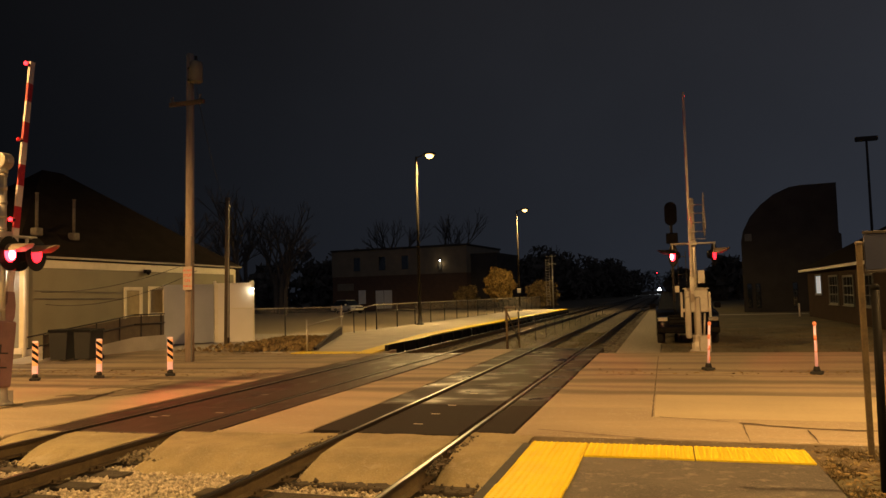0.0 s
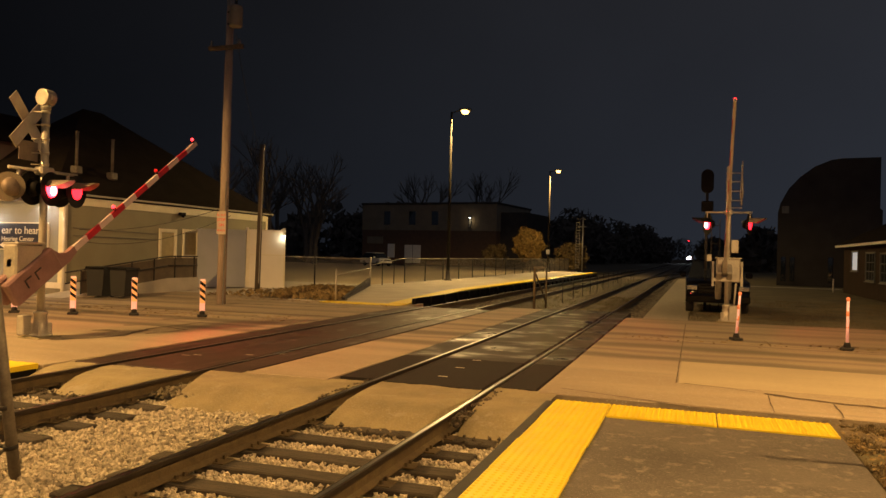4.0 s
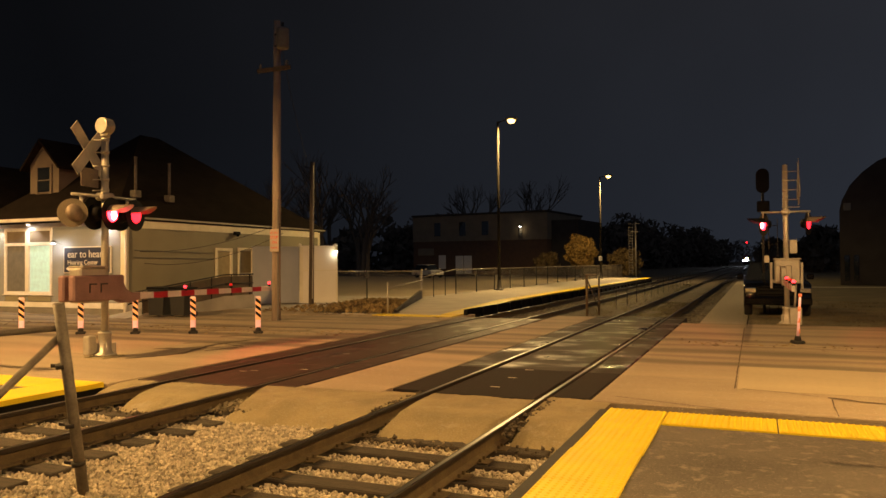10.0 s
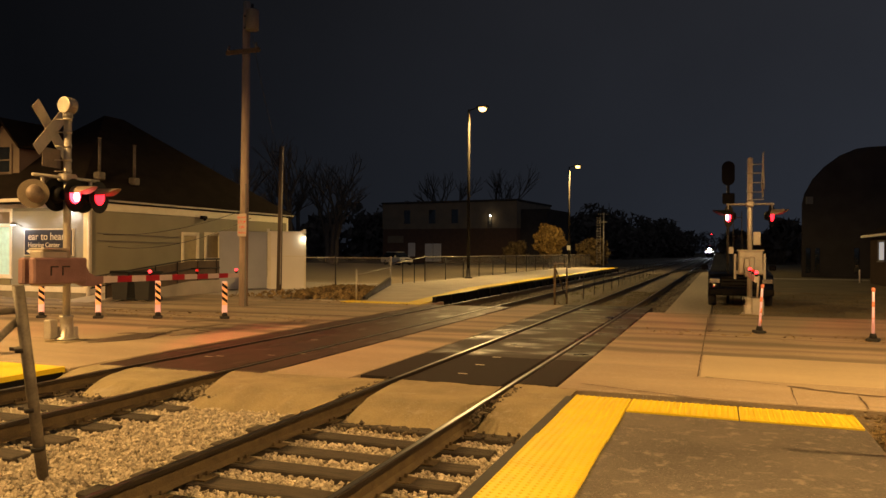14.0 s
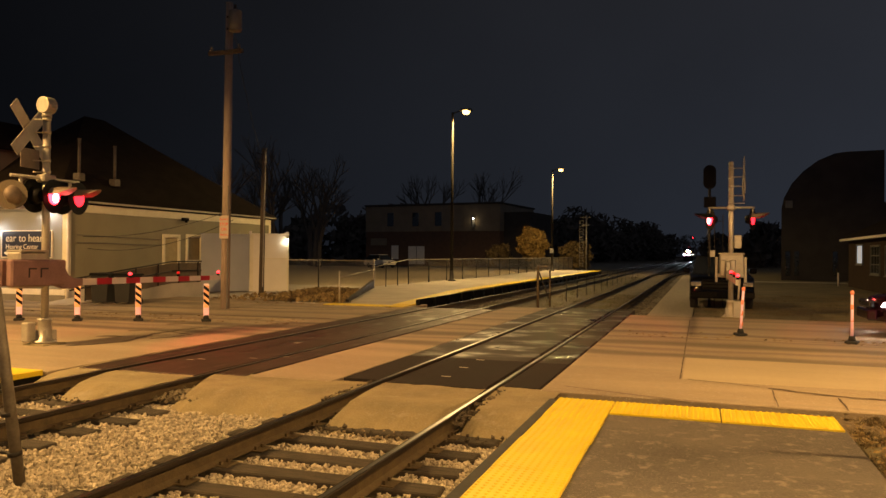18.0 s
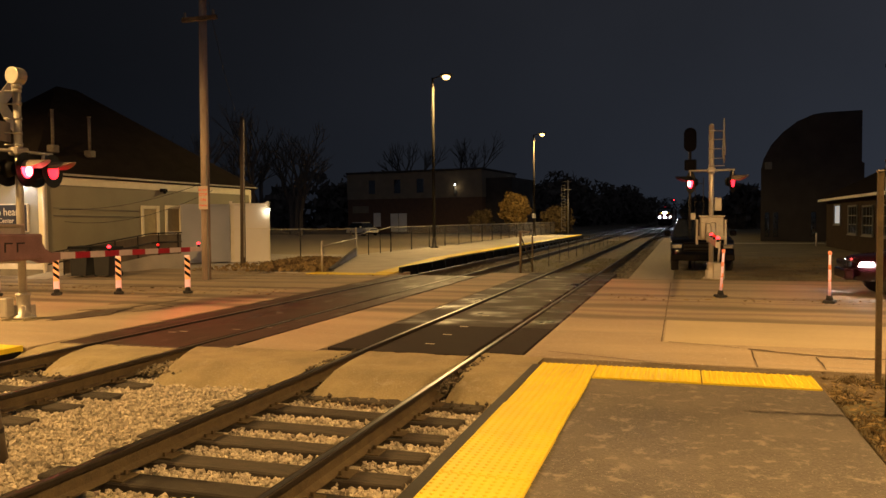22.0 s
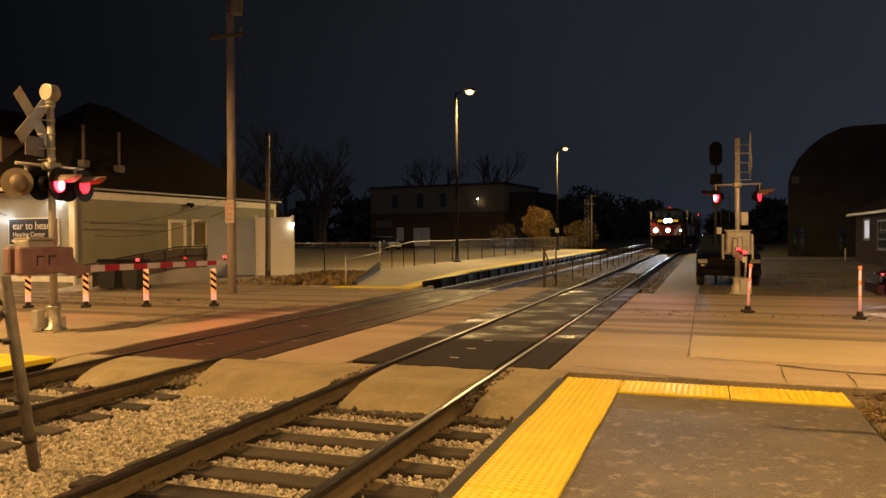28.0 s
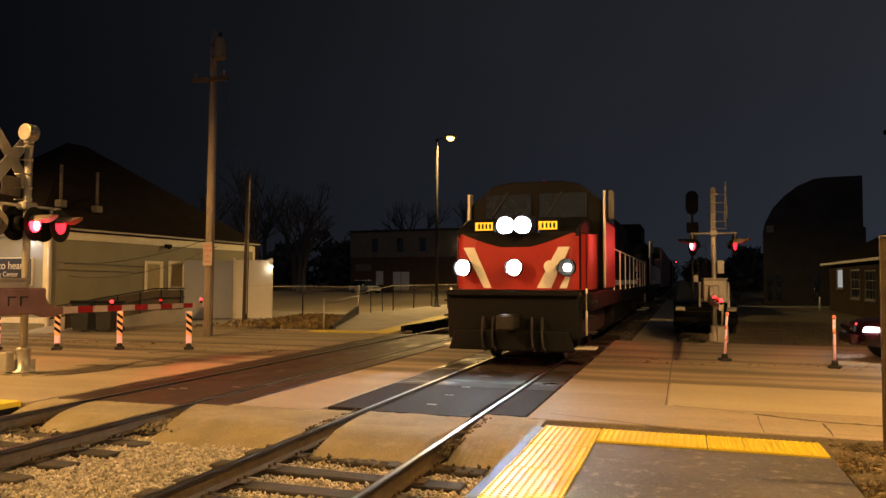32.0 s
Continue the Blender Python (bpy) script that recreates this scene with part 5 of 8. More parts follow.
# ---- chain-link fence ----
def build_fence():
    f = thing("chain_link_fence", (0, 0, 0), "galvanised chain-link fence along the platform and the car park", "fence")
    def run(a, b, h, step, z=0.0):
        a, b = Vector(a), Vector(b)
        L = (b - a).length
        n = max(1, round(L / step))
        for i in range(n + 1):
            p = a.lerp(b, i / n)
            bm = bm_new()
            rod(bm, (p.x, p.y, z), (p.x, p.y, z + h), 0.028, None, 8)
            part("post", bm, M["iron"], f)
        bm = bm_new()
        rod(bm, (a.x, a.y, z + h - 0.03), (b.x, b.y, z + h - 0.03), 0.02, None, 6)
        part("top_rail", bm, M["galv"], f)
        bm = bm_new()
        d = (b - a).normalized()
        s, k = 0.11, 0
        m = int(L / s)
        for i in range(-int(h / s), m):
            for sg in (1, -1):
                u0, u1 = i * s, i * s + h
                z0, z1 = (0, h) if sg > 0 else (h, 0)
                c0, c1 = max(u0, 0), min(u1, L)
                if c1 <= c0:
                    continue
                w0 = z0 + (z1 - z0) * (c0 - u0) / h
                w1 = z0 + (z1 - z0) * (c1 - u0) / h
                p, q = a + d * c0, a + d * c1
                rod(bm, (p.x, p.y, z + w0), (q.x, q.y, z + w1), 0.0035, None, 3, False)
        tagged(part("wire_mesh", bm, M["mesh"], f, "woven wire mesh"), kind="stuff")
    run((-18.2, 28.3, 0), (-12.85, 28.0, 0), 1.38, 2.6)
    run((-12.92, 32.0, 0), (-12.95, 79, 0), 1.2, 2.7, 0.2)
    bm = bm_new()
    rod(bm, (-12.85, 28.0, 0), (-12.85, 28.0, 1.42), 0.04, None, 10)
    part("corner_post", bm, M["galv"], f, "stout corner post")
    bm = bm_new()
    rod(bm, (-12.85, 28.0, 1.08), (-12.92, 32.0, 1.38), 0.022, None, 8)
    part("sloping_rail", bm, M["galv"], f)
    for y in (29.3, 30.6):
        bm = bm_new()
        rod(bm, (-12.87, y, 0), (-12.87, y, 1.1 + 0.075 * (y - 28)), 0.022, None, 6)
        part("post", bm, M["iron"], f)
    r = thing("handrail", (-11.13, 21.58, 0), "low steel handrail post at the ramp", "handrail")
    bm = bm_new()
    rod(bm, (0, 0, 0), (0, 0, 1.05), 0.03, None, 8)
    part("post", bm, M["galv"], r)
    bm = bm_new()
    rod(bm, (0, 0, 0.86), (-1.0, 5.0, 1.02), 0.018, None, 8)
    part("rail", bm, M["galv"], r)
    rr = random.Random(4)
    # dark edging between the leaf bed and the ramp
    e = thing("dark_edging", (0, 0, 0), "dark edging between the leaf bed and the ramp", "edging")
    for i in range(4):
        bm = bm_new()
        u0, u1 = i / 4 + 0.004, (i + 1) / 4
        p, q = Vector((-12.8, 27.8, 0)).lerp(Vector((-11.05, 22.0, 0)), u0), Vector((-12.8, 27.8, 0)).lerp(Vector((-11.05, 22.0, 0)), u1)
        d = (q - p).normalized()
        w = Vector((-d.y, d.x, 0)) * 0.05
        h0, h1 = 0.56 - 0.44 * u0, 0.56 - 0.44 * u1
        lo = [bm.verts.new(c) for c in (p - w, q - w, q + w, p + w)]
        hi = [bm.verts.new(c + Vector((0, 0, h))) for c, h in ((p - w, h0), (q - w, h1), (q + w, h1), (p + w, h0))]
        bm.faces.new(lo[::-1])
        bm.faces.new(hi)
        for k in range(4):
            bm.faces.new((lo[k], lo[(k + 1) % 4], hi[(k + 1) % 4], hi[k]))
        part("board", bm, M["iron"], e)
    # drift of fallen leaves on a low bed of soil beside it
    def swell(x, y):
        u, w = (x + 13.25 + 0.3 * (y - 24.8)) / 1.75, (y - 24.7) / 3.1
        return 0.20 * max(0, 1 - u * u) * max(0, 1 - w * w) ** 0.7
    rng = np.random.default_rng(7)
    n = 9000
    c = np.stack([rng.uniform(-16.2, -11.0, n), rng.uniform(21.4, 27.8, n), np.zeros(n)], 1)
    c[:, 2] = [swell(x, y) for x, y, _ in c]
    side = c[:, 0] < -12.8 + (27.8 - c[:, 1]) * 0.30 - 0.12
    c = c[side & ((c[:, 2] > 0.03) | (rng.uniform(0, 1, n) < 0.12))]
    n = len(c)
    c[:, 2] += rng.uniform(0.0, 0.09, n)
    u = rng.normal(size=(n, 3)) * 0.045
    w = rng.normal(size=(n, 3)) * 0.045
    v = np.stack([c - u, c + w, c + u, c - w], 1).reshape(-1, 3)
    v[:, 2] = np.maximum(v[:, 2], 0.018)
    me = verts_mesh("fallen_leaves", v.tolist(), [(4 * i, 4 * i + 1, 4 * i + 2, 4 * i + 3) for i in range(n)])
    me.materials.append(M["leaf_dead"])
    tagged(part("fallen_leaves", me, None), "drift of brown fallen leaves beside the fence", "leaves", kind="stuff")
    bm = bm_new()
    bmesh.ops.create_grid(bm, x_segments=24, y_segments=24, size=1.0)
    for v in bm.verts:
        y = 24.7 + v.co.y * 3.1
        x = -13.25 - 0.3 * (y - 24.8) + v.co.x * 1.75
        v.co = (x, y, 0.016 + swell(x, y) * (0.85 + 0.3 * noise.noise((x * 2, y * 2, 1))))
    setting("planting_bed", bm, M["ground"], "low bed of bare soil with dead leaves", "planting bed")


def dead_grass(name, n, x0, x1, y0, y1, z, seed, high=0.07, material="straw", label="thin dead grass and straw beside the pavement"):
    rng = np.random.default_rng(seed)
    c = np.stack([rng.uniform(x0, x1, n), rng.uniform(y0, y1, n), np.full(n, z)], 1)
    keep = np.array([noise.noise((p[0] * 1.3, p[1] * 1.3, seed)) for p in c]) > -0.12
    c = c[keep]
    n = len(c)
    a = rng.uniform(0, 6.283, n)
    s = np.stack([np.cos(a), np.sin(a), np.zeros(n)], 1) * 0.006
    tip = rng.normal(0, 0.04, (n, 3))
    tip[:, 2] = rng.uniform(0.2, 1, n) * high
    v = np.stack([c - s, c + s, c + tip], 1).reshape(-1, 3)
    me = verts_mesh(name, v.tolist(), [(3 * i, 3 * i + 1, 3 * i + 2) for i in range(n)])
    me.materials.append(M[material])
    return tagged(part(name, me, None), label, "grass", kind="stuff")


# ---- bollards ----
def bollard(at, label, far):
    s = thing("delineator_post", at, label, "delineator post", "orange delineator posts")
    bm = bm_new()
    box(bm, -0.11, -0.11, 0.0, 0.11, 0.11, 0.06, 0.015)
    lathe(bm, [(0.07, 0.06), (0.055, 0.13), (0.05, 0.15)], 12)
    part("base", bm, M["rubber"], s, "black rubber base")
    if not far:
        bm = bm_new()
        box(bm, -0.065, -0.02, 0.12, 0.065, 0.02, 0.90, 0.018)
        part("blade", bm, M["pink"], s, "flat blade tinted pink")
        bm = bm_new()
        box(bm, -0.058, -0.0212, 0.33, 0.058, 0.0212, 0.85)
        part("sheeting", bm, M["sheet"], s, "amber reflective sheeting")
        for i in range(3):
            bm = bm_new()
            z = 0.40 + 0.16 * i
            prism(bm, [(-0.062, z + 0.07), (0.062, z - 0.03), (0.062, z + 0.05), (-0.062, z + 0.15)], "y", -0.0235, 0.0235)
            part("stripe", bm, M["black"], s, "black slanting stripe")
        bm = bm_new()
        box(bm, -0.06, -0.025, 0.86, 0.06, 0.025, 0.885)
        part("band", bm, M["white"], s)
    else:
        bm = bm_new()
        rod(bm, (0, 0, 0.10), (0.03, 0, 0.94), 0.028, 0.024, 12)
        part("tube", bm, M["pink"], s, "plastic tube tinted pink")
        bm = bm_new()
        lathe(bm, [(0.024, 0), (0.036, 0.02), (0.036, 0.06), (0.02, 0.08)], 12, pose(0.03, 0, 0.93))
        part("cap", bm, M["orange"], s)
        for z in (0.2, 0.42, 0.65):
            bm = bm_new()
            rod(bm, (0.013, 0, z), (0.02, 0, z + 0.09), 0.0285, 0.0275, 12)
            part("band", bm, M["orange"], s, "orange reflective band")
    return s


def build_bollards():
    face = math.degrees(math.atan2(12, 14))
    for i, (x, y) in enumerate(((-11.14, 14.74), (-12.68, 14.22), (-13.95, 13.64), (-15.26, 13.19), (-16.7, 12.7), (-18.2, 12.2), (-19.6, 11.7))):
        bollard((x, y, 0, 0, 0, face + 6 * math.sin(i * 3)), "flat orange delineator post with black stripes", False)
    bollard((0.76, 16.42, 0, 0, 2, 20), "leaning orange tube delineator on a black base", True)
    bollard((2.69, 15.74, 0, 0, -1, 70), "orange tube delineator on a black base", True)
    bollard((4.6, 15.1, 0, 0, 1, 10), "orange tube delineator on a black base", True)


# ---- clinic building ----
BX, BY = -19.5, 18.6            # its street corner
BL, BW, EAVE = 12.0, 6.6, 3.2   # length along the track, width along the street, wall height


def lap_boards(parent, a, b, z0, z1, step, out, material, holes=(), name="board", depth=0.024):
    """Horizontal lap siding from a to b, each board a wedge leaning out; holes: (from, to, z0, z1) along the wall."""
    a, b, out = Vector(a), Vector(b), Vector(out)
    L, d = (b - a).length, (b - a).normalized()
    z = z0
    while z < z1 - 0.01:
        zt = min(z + step, z1)
        spans = [(0.0, L)]
        for h0, h1, hz0, hz1 in holes:
            if zt > hz0 + 0.01 and z < hz1 - 0.01:
                spans = [s for u, w in spans for s in ((u, min(w, h0)), (max(u, h1), w)) if s[1] - s[0] > 0.02]
        for u, w in spans:
            bm = bm_new()
            p, q = a + d * u, a + d * w
            lo, hi = out * depth, out * 0.006
            vs = [bm.verts.new((r.x + o.x, r.y + o.y, zz)) for r, o, zz in
                  ((p, lo, z), (q, lo, z), (q, hi, zt), (p, hi, zt), (p, out * 0, z), (q, out * 0, z), (q, out * 0, zt), (p, out * 0, zt))]
            for f in ((0, 1, 2, 3), (0, 4, 5, 1), (1, 5, 6, 2), (2, 6, 7, 3), (3, 7, 4, 0)):
                bm.faces.new([vs[i] for i in f])
            bmesh.ops.recalc_face_normals(bm, faces=bm.faces)
            part(name, bm, material, parent)
        z = zt


def window_unit(parent, at, w, h, pane_mat, rows=1, cols=1, frame=0.09, name="window", label="", trim="cream"):
    """A framed window standing in the x-z plane of its own space, facing -y, its lower left corner at the origin."""
    bm = bm_new()
    for x0, z0, x1, z1 in ((-frame, -frame, 0, h + frame), (w, -frame, w + frame, h + frame), (0, h, w, h + frame), (0, -frame, w, 0)):
        box(bm, x0, -0.05, z0, x1, 0.03, z1, 0.006)
    win = part(name, bm, M[trim], parent, label, at=at)
    bm = bm_new()
    box(bm, -frame - 0.04, -0.09, -frame - 0.03, w + frame + 0.04, 0.0, -frame + 0.005, 0.006)
    part("sill", bm, M[trim], win)
    pw, ph = w / cols, h / rows
    for i in range(cols):
        for j in range(rows):
            bm = bm_new()
            box(bm, i * pw + 0.02, 0.0, j * ph + 0.02, (i + 1) * pw - 0.02, 0.012, (j + 1) * ph - 0.02)
            part("pane", bm, pane_mat, win)
    bm = bm_new()
    for i in range(cols + 1):
        box(bm, i * pw - 0.02, -0.015, 0, i * pw + 0.02, 0.02, h)
    for j in range(rows + 1):
        box(bm, 0, -0.017, j * ph - 0.02, w, 0.018, j * ph + 0.02)
    part("sash", bm, M[trim], win)
    return win


def build_clinic():
    b = thing("clinic_building", (0, 0, 0), "grey-sided hearing clinic with a dark hipped roof and cream trim", "building")
    x1, y1 = BX - BW, BY + BL
    bm = bm_new()
    t = 0.2
    # side wall with two window openings, street wall with three
    def wall_x(x, y0, y1, holes):
        ys = sorted({y0, y1, *[h[0] for h in holes], *[h[1] for h in holes]})
        for a, c in zip(ys, ys[1:]):
            hs = [h for h in holes if h[0] <= a + 1e-6 and h[1] >= c - 1e-6]
            if hs:
                box(bm, x - t, a, 0, x, c, hs[0][2])
                box(bm, x - t, a, hs[0][3], x, c, EAVE)
            else:
                box(bm, x - t, a, 0, x, c, EAVE)
    def wall_y(y, x0, x1, holes):
        xs = sorted({x0, x1, *[h[0] for h in holes], *[h[1] for h in holes]})
        for a, c in zip(xs, xs[1:]):
            hs = [h for h in holes if h[0] <= a + 1e-6 and h[1] >= c - 1e-6]
            if hs:
                box(bm, a, y, 0, c, y + t, hs[0][2])
                box(bm, a, y, hs[0][3], c, y + t, EAVE)
            else:
                box(bm, a, y, 0, c, y + t, EAVE)
    side = [(23.22, 23.98, 1.15, 2.22), (24.58, 25.34, 1.32, 2.25)]
    front = [(-25.20, -24.20, 0.75, 2.95), (-24.02, -22.95, 0.75, 2.95)]
    wall_x(BX, BY, y1, side)
    wall_y(BY, x1, BX - t, front)
    wall_x(x1 + t, BY + t, y1, [])
    wall_y(y1 - t, x1 + t, BX - t, [])
    part("wall", bm, M["siding"], b, "grey wall")
    bm = bm_new()
    box(bm, x1 + 0.25, BY + 0.25, 0.02, BX - 0.25, y1 - 0.25, 0.08)
    part("interior_floor", bm, M["concrete"], b)
    bm = bm_new()
    box(bm, x1 + 0.3, BY + 2.2, 0.08, BX - 0.3, BY + 2.3, EAVE)
    part("interior_wall", bm, M["white"], b, "plain interior wall behind the street windows")
    bm = bm_new()
    box(bm, x1 + 0.2, BY + 0.2, EAVE - 0.05, BX - 0.2, y1 - 0.2, EAVE + 0.02)
    part("ceiling_board", bm, M["white"], b)
    lap_boards(b, (BX, BY + 0.16, 0), (BX, y1 - 0.15, 0), 0.42, EAVE - 0.25, 0.125, (1, 0, 0), M["siding"],
               [(h[0] - BY - 0.16 - 0.09, h[1] - BY - 0.16 + 0.09, h[2] - 0.09, h[3] + 0.09) for h in side], depth=0.009)
    lap_boards(b, (BX - 0.16, BY, 0), (x1 + 0.15, BY, 0), 0.42, EAVE - 0.15, 0.085, (0, -1, 0), M["siding_front"],
               [(BX - 0.16 - h[1] - 0.09, BX - 0.16 - h[0] + 0.09, h[2] - 0.09, h[3] + 0.09) for h in front], depth=0.04)
    bm = bm_new()
    box(bm, BX - 0.15, BY - 0.035, 0.0, BX + 0.035, BY + 0.16, EAVE, 0.008)
    part("corner_trim", bm, M["cream"], b, "cream corner board")
    bm = bm_new()
    box(bm, BX - 0.15, y1 - 0.15, 0.0, BX + 0.035, y1 + 0.02, EAVE, 0.008)
    part("corner_trim", bm, M["cream"], b)
    bm = bm_new()
    box(bm, x1 - 0.02, BY - 0.035, 0.0, x1 + 0.15, BY + 0.1, EAVE, 0.008)
    part("corner_trim", bm, M["cream"], b)
    bm = bm_new()
    box(bm, BX + 0.0, BY + 0.16, EAVE - 0.25, BX + 0.035, y1 - 0.15, EAVE + 0.02, 0.004)
    part("frieze", bm, M["cream"], b, "cream frieze board under the eave")
    bm = bm_new()
    box(bm, x1 + 0.15, BY - 0.03, EAVE - 0.15, BX - 0.15, BY, EAVE, 0.004)
    part("frieze", bm, M["white"], b)
    bm = bm_new()
    box(bm, x1, BY - 0.06, 0.21, BX, BY, 0.40, 0.01)
    box(bm, BX, BY, 0.0, BX + 0.05, y1, 0.40, 0.01)
    part("plinth", bm, M["white"], b, "pale painted base")
    bm = bm_new()
    box(bm, x1, BY - 0.04, 0.0, BX, BY, 0.208, 0.006)
    part("footing", bm, M["footing"], b, "grey footing under the painted base")
    # roof: hipped, with a soffit and a gutter
    o = 0.42
    ex0, ex1, ey0, ey1 = x1 - 0.14, BX + 0.06, BY - o, y1 + o
    mx, rz = (ex0 + ex1) / 2 - 0.2, 7.0
    ry0, ry1 = BY + 4.2, BY + 5.2
    bm = bm_new()
    lo = [bm.verts.new(p) for p in ((ex0, ey0, EAVE + 0.16), (ex1, ey0, EAVE + 0.16), (ex1, ey1, EAVE + 0.16), (ex0, ey1, EAVE + 0.16))]
    bo = [bm.verts.new(p) for p in ((ex0, ey0, EAVE + 0.02), (ex1, ey0, EAVE + 0.02), (ex1, ey1, EAVE + 0.02), (ex0, ey1, EAVE + 0.02))]
    r = [bm.verts.new((mx, ry0, rz)), bm.verts.new((mx, ry1, rz))]
    bm.faces.new((lo[0], lo[1], r[0]))
    bm.faces.new((lo[1], lo[2], r[1], r[0]))
    bm.faces.new((lo[2], lo[3], r[1]))
    bm.faces.new((lo[3], lo[0], r[0], r[1]))
    for i in range(4):
        bm.faces.new((lo[i], bo[i], bo[(i + 1) % 4], lo[(i + 1) % 4]))
    bm.faces.new(bo[::-1])
    bmesh.ops.recalc_face_normals(bm, faces=bm.faces)
    roof = part("roof", bm, M["roof"], b, "dark shingled hipped roof")
    bm = bm_new()
    box(bm, ex1, ey0, EAVE + 0.07, ex1 + 0.05, ey1, EAVE + 0.14, 0.012)
    part("gutter", bm, M["galv"], roof, "slim grey gutter along the eave")
    bm = bm_new()
    box(bm, ex0, ey0 - 0.1, EAVE + 0.03, ex1, ey0, EAVE + 0.15, 0.02)
    part("gutter", bm, M["white"], roof)
    bm = bm_new()
    rod(bm, (ex1 + 0.03, BY - 0.1, EAVE + 0.06), (BX + 0.08, BY - 0.02, EAVE - 0.3), 0.045, None, 8)
    rod(bm, (BX + 0.08, BY - 0.02, EAVE - 0.3), (BX + 0.08, BY - 0.02, 0.1), 0.045, None, 8)
    part("downpipe", bm, M["white"], b, "white downpipe at the corner")
    # dormer
    bm = bm_new()
    dx, dy = -24.42, BY + 0.9
    prism(bm, [(dx - 0.75, 4.0), (dx + 0.75, 4.0), (dx + 0.75, 5.5), (dx, 6.28), (dx - 0.75, 5.5)], "y", dy, dy + 3.0)
    part("dormer", bm, M["dormer_shade"], roof, "small gabled dormer")
    bm = bm_new()
    for s in (-1, 1):
        prism(bm, [(dx + s * 0.98, 5.25), (dx + s * 0.98, 5.35), (dx, 6.42), (dx, 6.30)], "y", dy - 0.25, dy + 3.1)
    part("dormer_roof", bm, M["roof"], roof)
    bm = bm_new()
    box(bm, dx - 0.32, dy - 0.03, 4.45, dx + 0.32, dy - 0.008, 5.35)
    part("dormer_window", bm, M["glass"], roof)
    bm = bm_new()
    for x0, z0, x1_, z1 in ((-0.42, 4.36, -0.32, 5.46), (0.32, 4.36, 0.42, 5.46), (-0.32, 5.36, 0.32, 5.46), (-0.42, 4.28, 0.42, 4.38), (-0.32, 4.86, 0.32, 4.9)):
        box(bm, dx + x0, dy - 0.05, z0, dx + x1_, dy - 0.006, z1, 0.005)
    part("dormer_window_frame", bm, M["dormer_shade"], roof, "dormer window frame in shaded tan")
    for y, z0, z1 in ((19.62, 4.2, 5.47), (21.24, 4.15, 5.43)):
        bm = bm_new()
        rod(bm, (-20.05, y, z0), (-20.05, y, z1), 0.05, None, 10)
        rod(bm, (-20.05, y, z1), (-20.05, y, z1 + 0.04), 0.065, None, 10)
        box(bm, -20.2, y - 0.14, z0 - 0.15, -19.9, y + 0.14, z0 + 0.12, 0.03)
        part("vent_pipe", bm, M["post_grey"], roof, "grey vent pipe with flashing")
    # windows of the side wall look along +x, those of the street wall along -y
    for y0, yb, z0, z1 in side:
        w = window_unit(b, pose(BX + 0.012, y0, z0, 0, 0, 90), yb - y0, z1 - z0, M["window_warm"], 1, 1, 0.12, label="cream-framed window with a drawn blind")
    for xa, xb, z0, z1 in front:
        w = window_unit(b, pose(xa, BY - 0.012, z0), xb - xa, z1 - z0, M["window_glow"] if xa > -24.1 else M["grey"], 1, 1, 0.09, label="tall shop window", trim="white")
        bm = bm_new()
        box(bm, 0, -0.05, 1.66, xb - xa, 0.03, 1.76, 0.005)
        part("transom", bm, M["white"], w)
        bm = bm_new()
        box(bm, 0.02, -0.012, 1.78, xb - xa - 0.02, -0.002, 2.18)
        part("upper_light", bm, M["infill"], w, "curtained upper light")
    for xa, xb in ((-25.24, -24.16), (-24.06, -22.91)):
        bm = bm_new()
        box(bm, xa, BY - 0.05, 0.42, xb, BY - 0.03, 0.62, 0.006)
        part("apron_panel", bm, M["siding"], b, "grey panel under the shop window")
    # fittings
    for x in (-25.75, -23.85, -20.2):
        bm = bm_new()
        lathe(bm, [(0.07, -0.03), (0.09, 0.0), (0.09, 0.05)], 12, pose(x, BY - 0.22, EAVE - 0.02))
        d = part("downlight", bm, M["white"], b, "white recessed downlight under the eave")
        bm = bm_new()
        disc(bm, (x, BY - 0.22, EAVE - 0.052), (0, 0, -1), 0.06, 0.006, 12)
        part("lens", bm, M["white_glow"], d, "glowing lens")
        lamp_light("downlight_light", (x, BY - 0.22, EAVE - 0.08), 60, (1.0, 0.90, 0.74), 0.05, 125, (x, BY - 0.16, 0))
    bm = bm_new()
    rod(bm, (-22.4, BY, 2.42), (-22.4, BY - 0.35, 2.55), 0.015, None, 6)
    lathe(bm, [(0.03, 0.05), (0.09, 0.0), (0.10, -0.05)], 12, pose(-22.4, BY - 0.36, 2.52))
    d = part("sign_lamp", bm, M["grey"], b, "gooseneck lamp over the sign")
    bm = bm_new()
    disc(bm, (-22.4, BY - 0.36, 2.46), (0, 0, -1), 0.07, 0.006, 12)
    part("lens", bm, M["white_glow"], d, "glowing lens")
    bulb("sign_lamp_light", (-22.4, BY - 0.36, 2.40), 16, (1.0, 0.93, 0.8), 0.05)
    bm = bm_new()
    box(bm, BX + 0.02, 24.15, 2.88, BX + 0.16, 24.5, 3.02, 0.03)
    rod(bm, (BX + 0.14, 24.3, 2.95), (BX + 0.24, 24.2, 2.86), 0.05, 0.06, 10)
    part("floodlight", bm, M["black"], b, "unlit black floodlight under the eave")
    bm = bm_new()
    for a, c in (((BX + 0.03, 19.0, 2.20), (BX + 0.03, 23.0, 2.12)), ((BX + 0.03, 19.0, 1.95), (BX + 0.03, 23.0, 1.90))):
        rod(bm, a, c, 0.012, None, 6)
    part("conduit", bm, M["grey"], b)
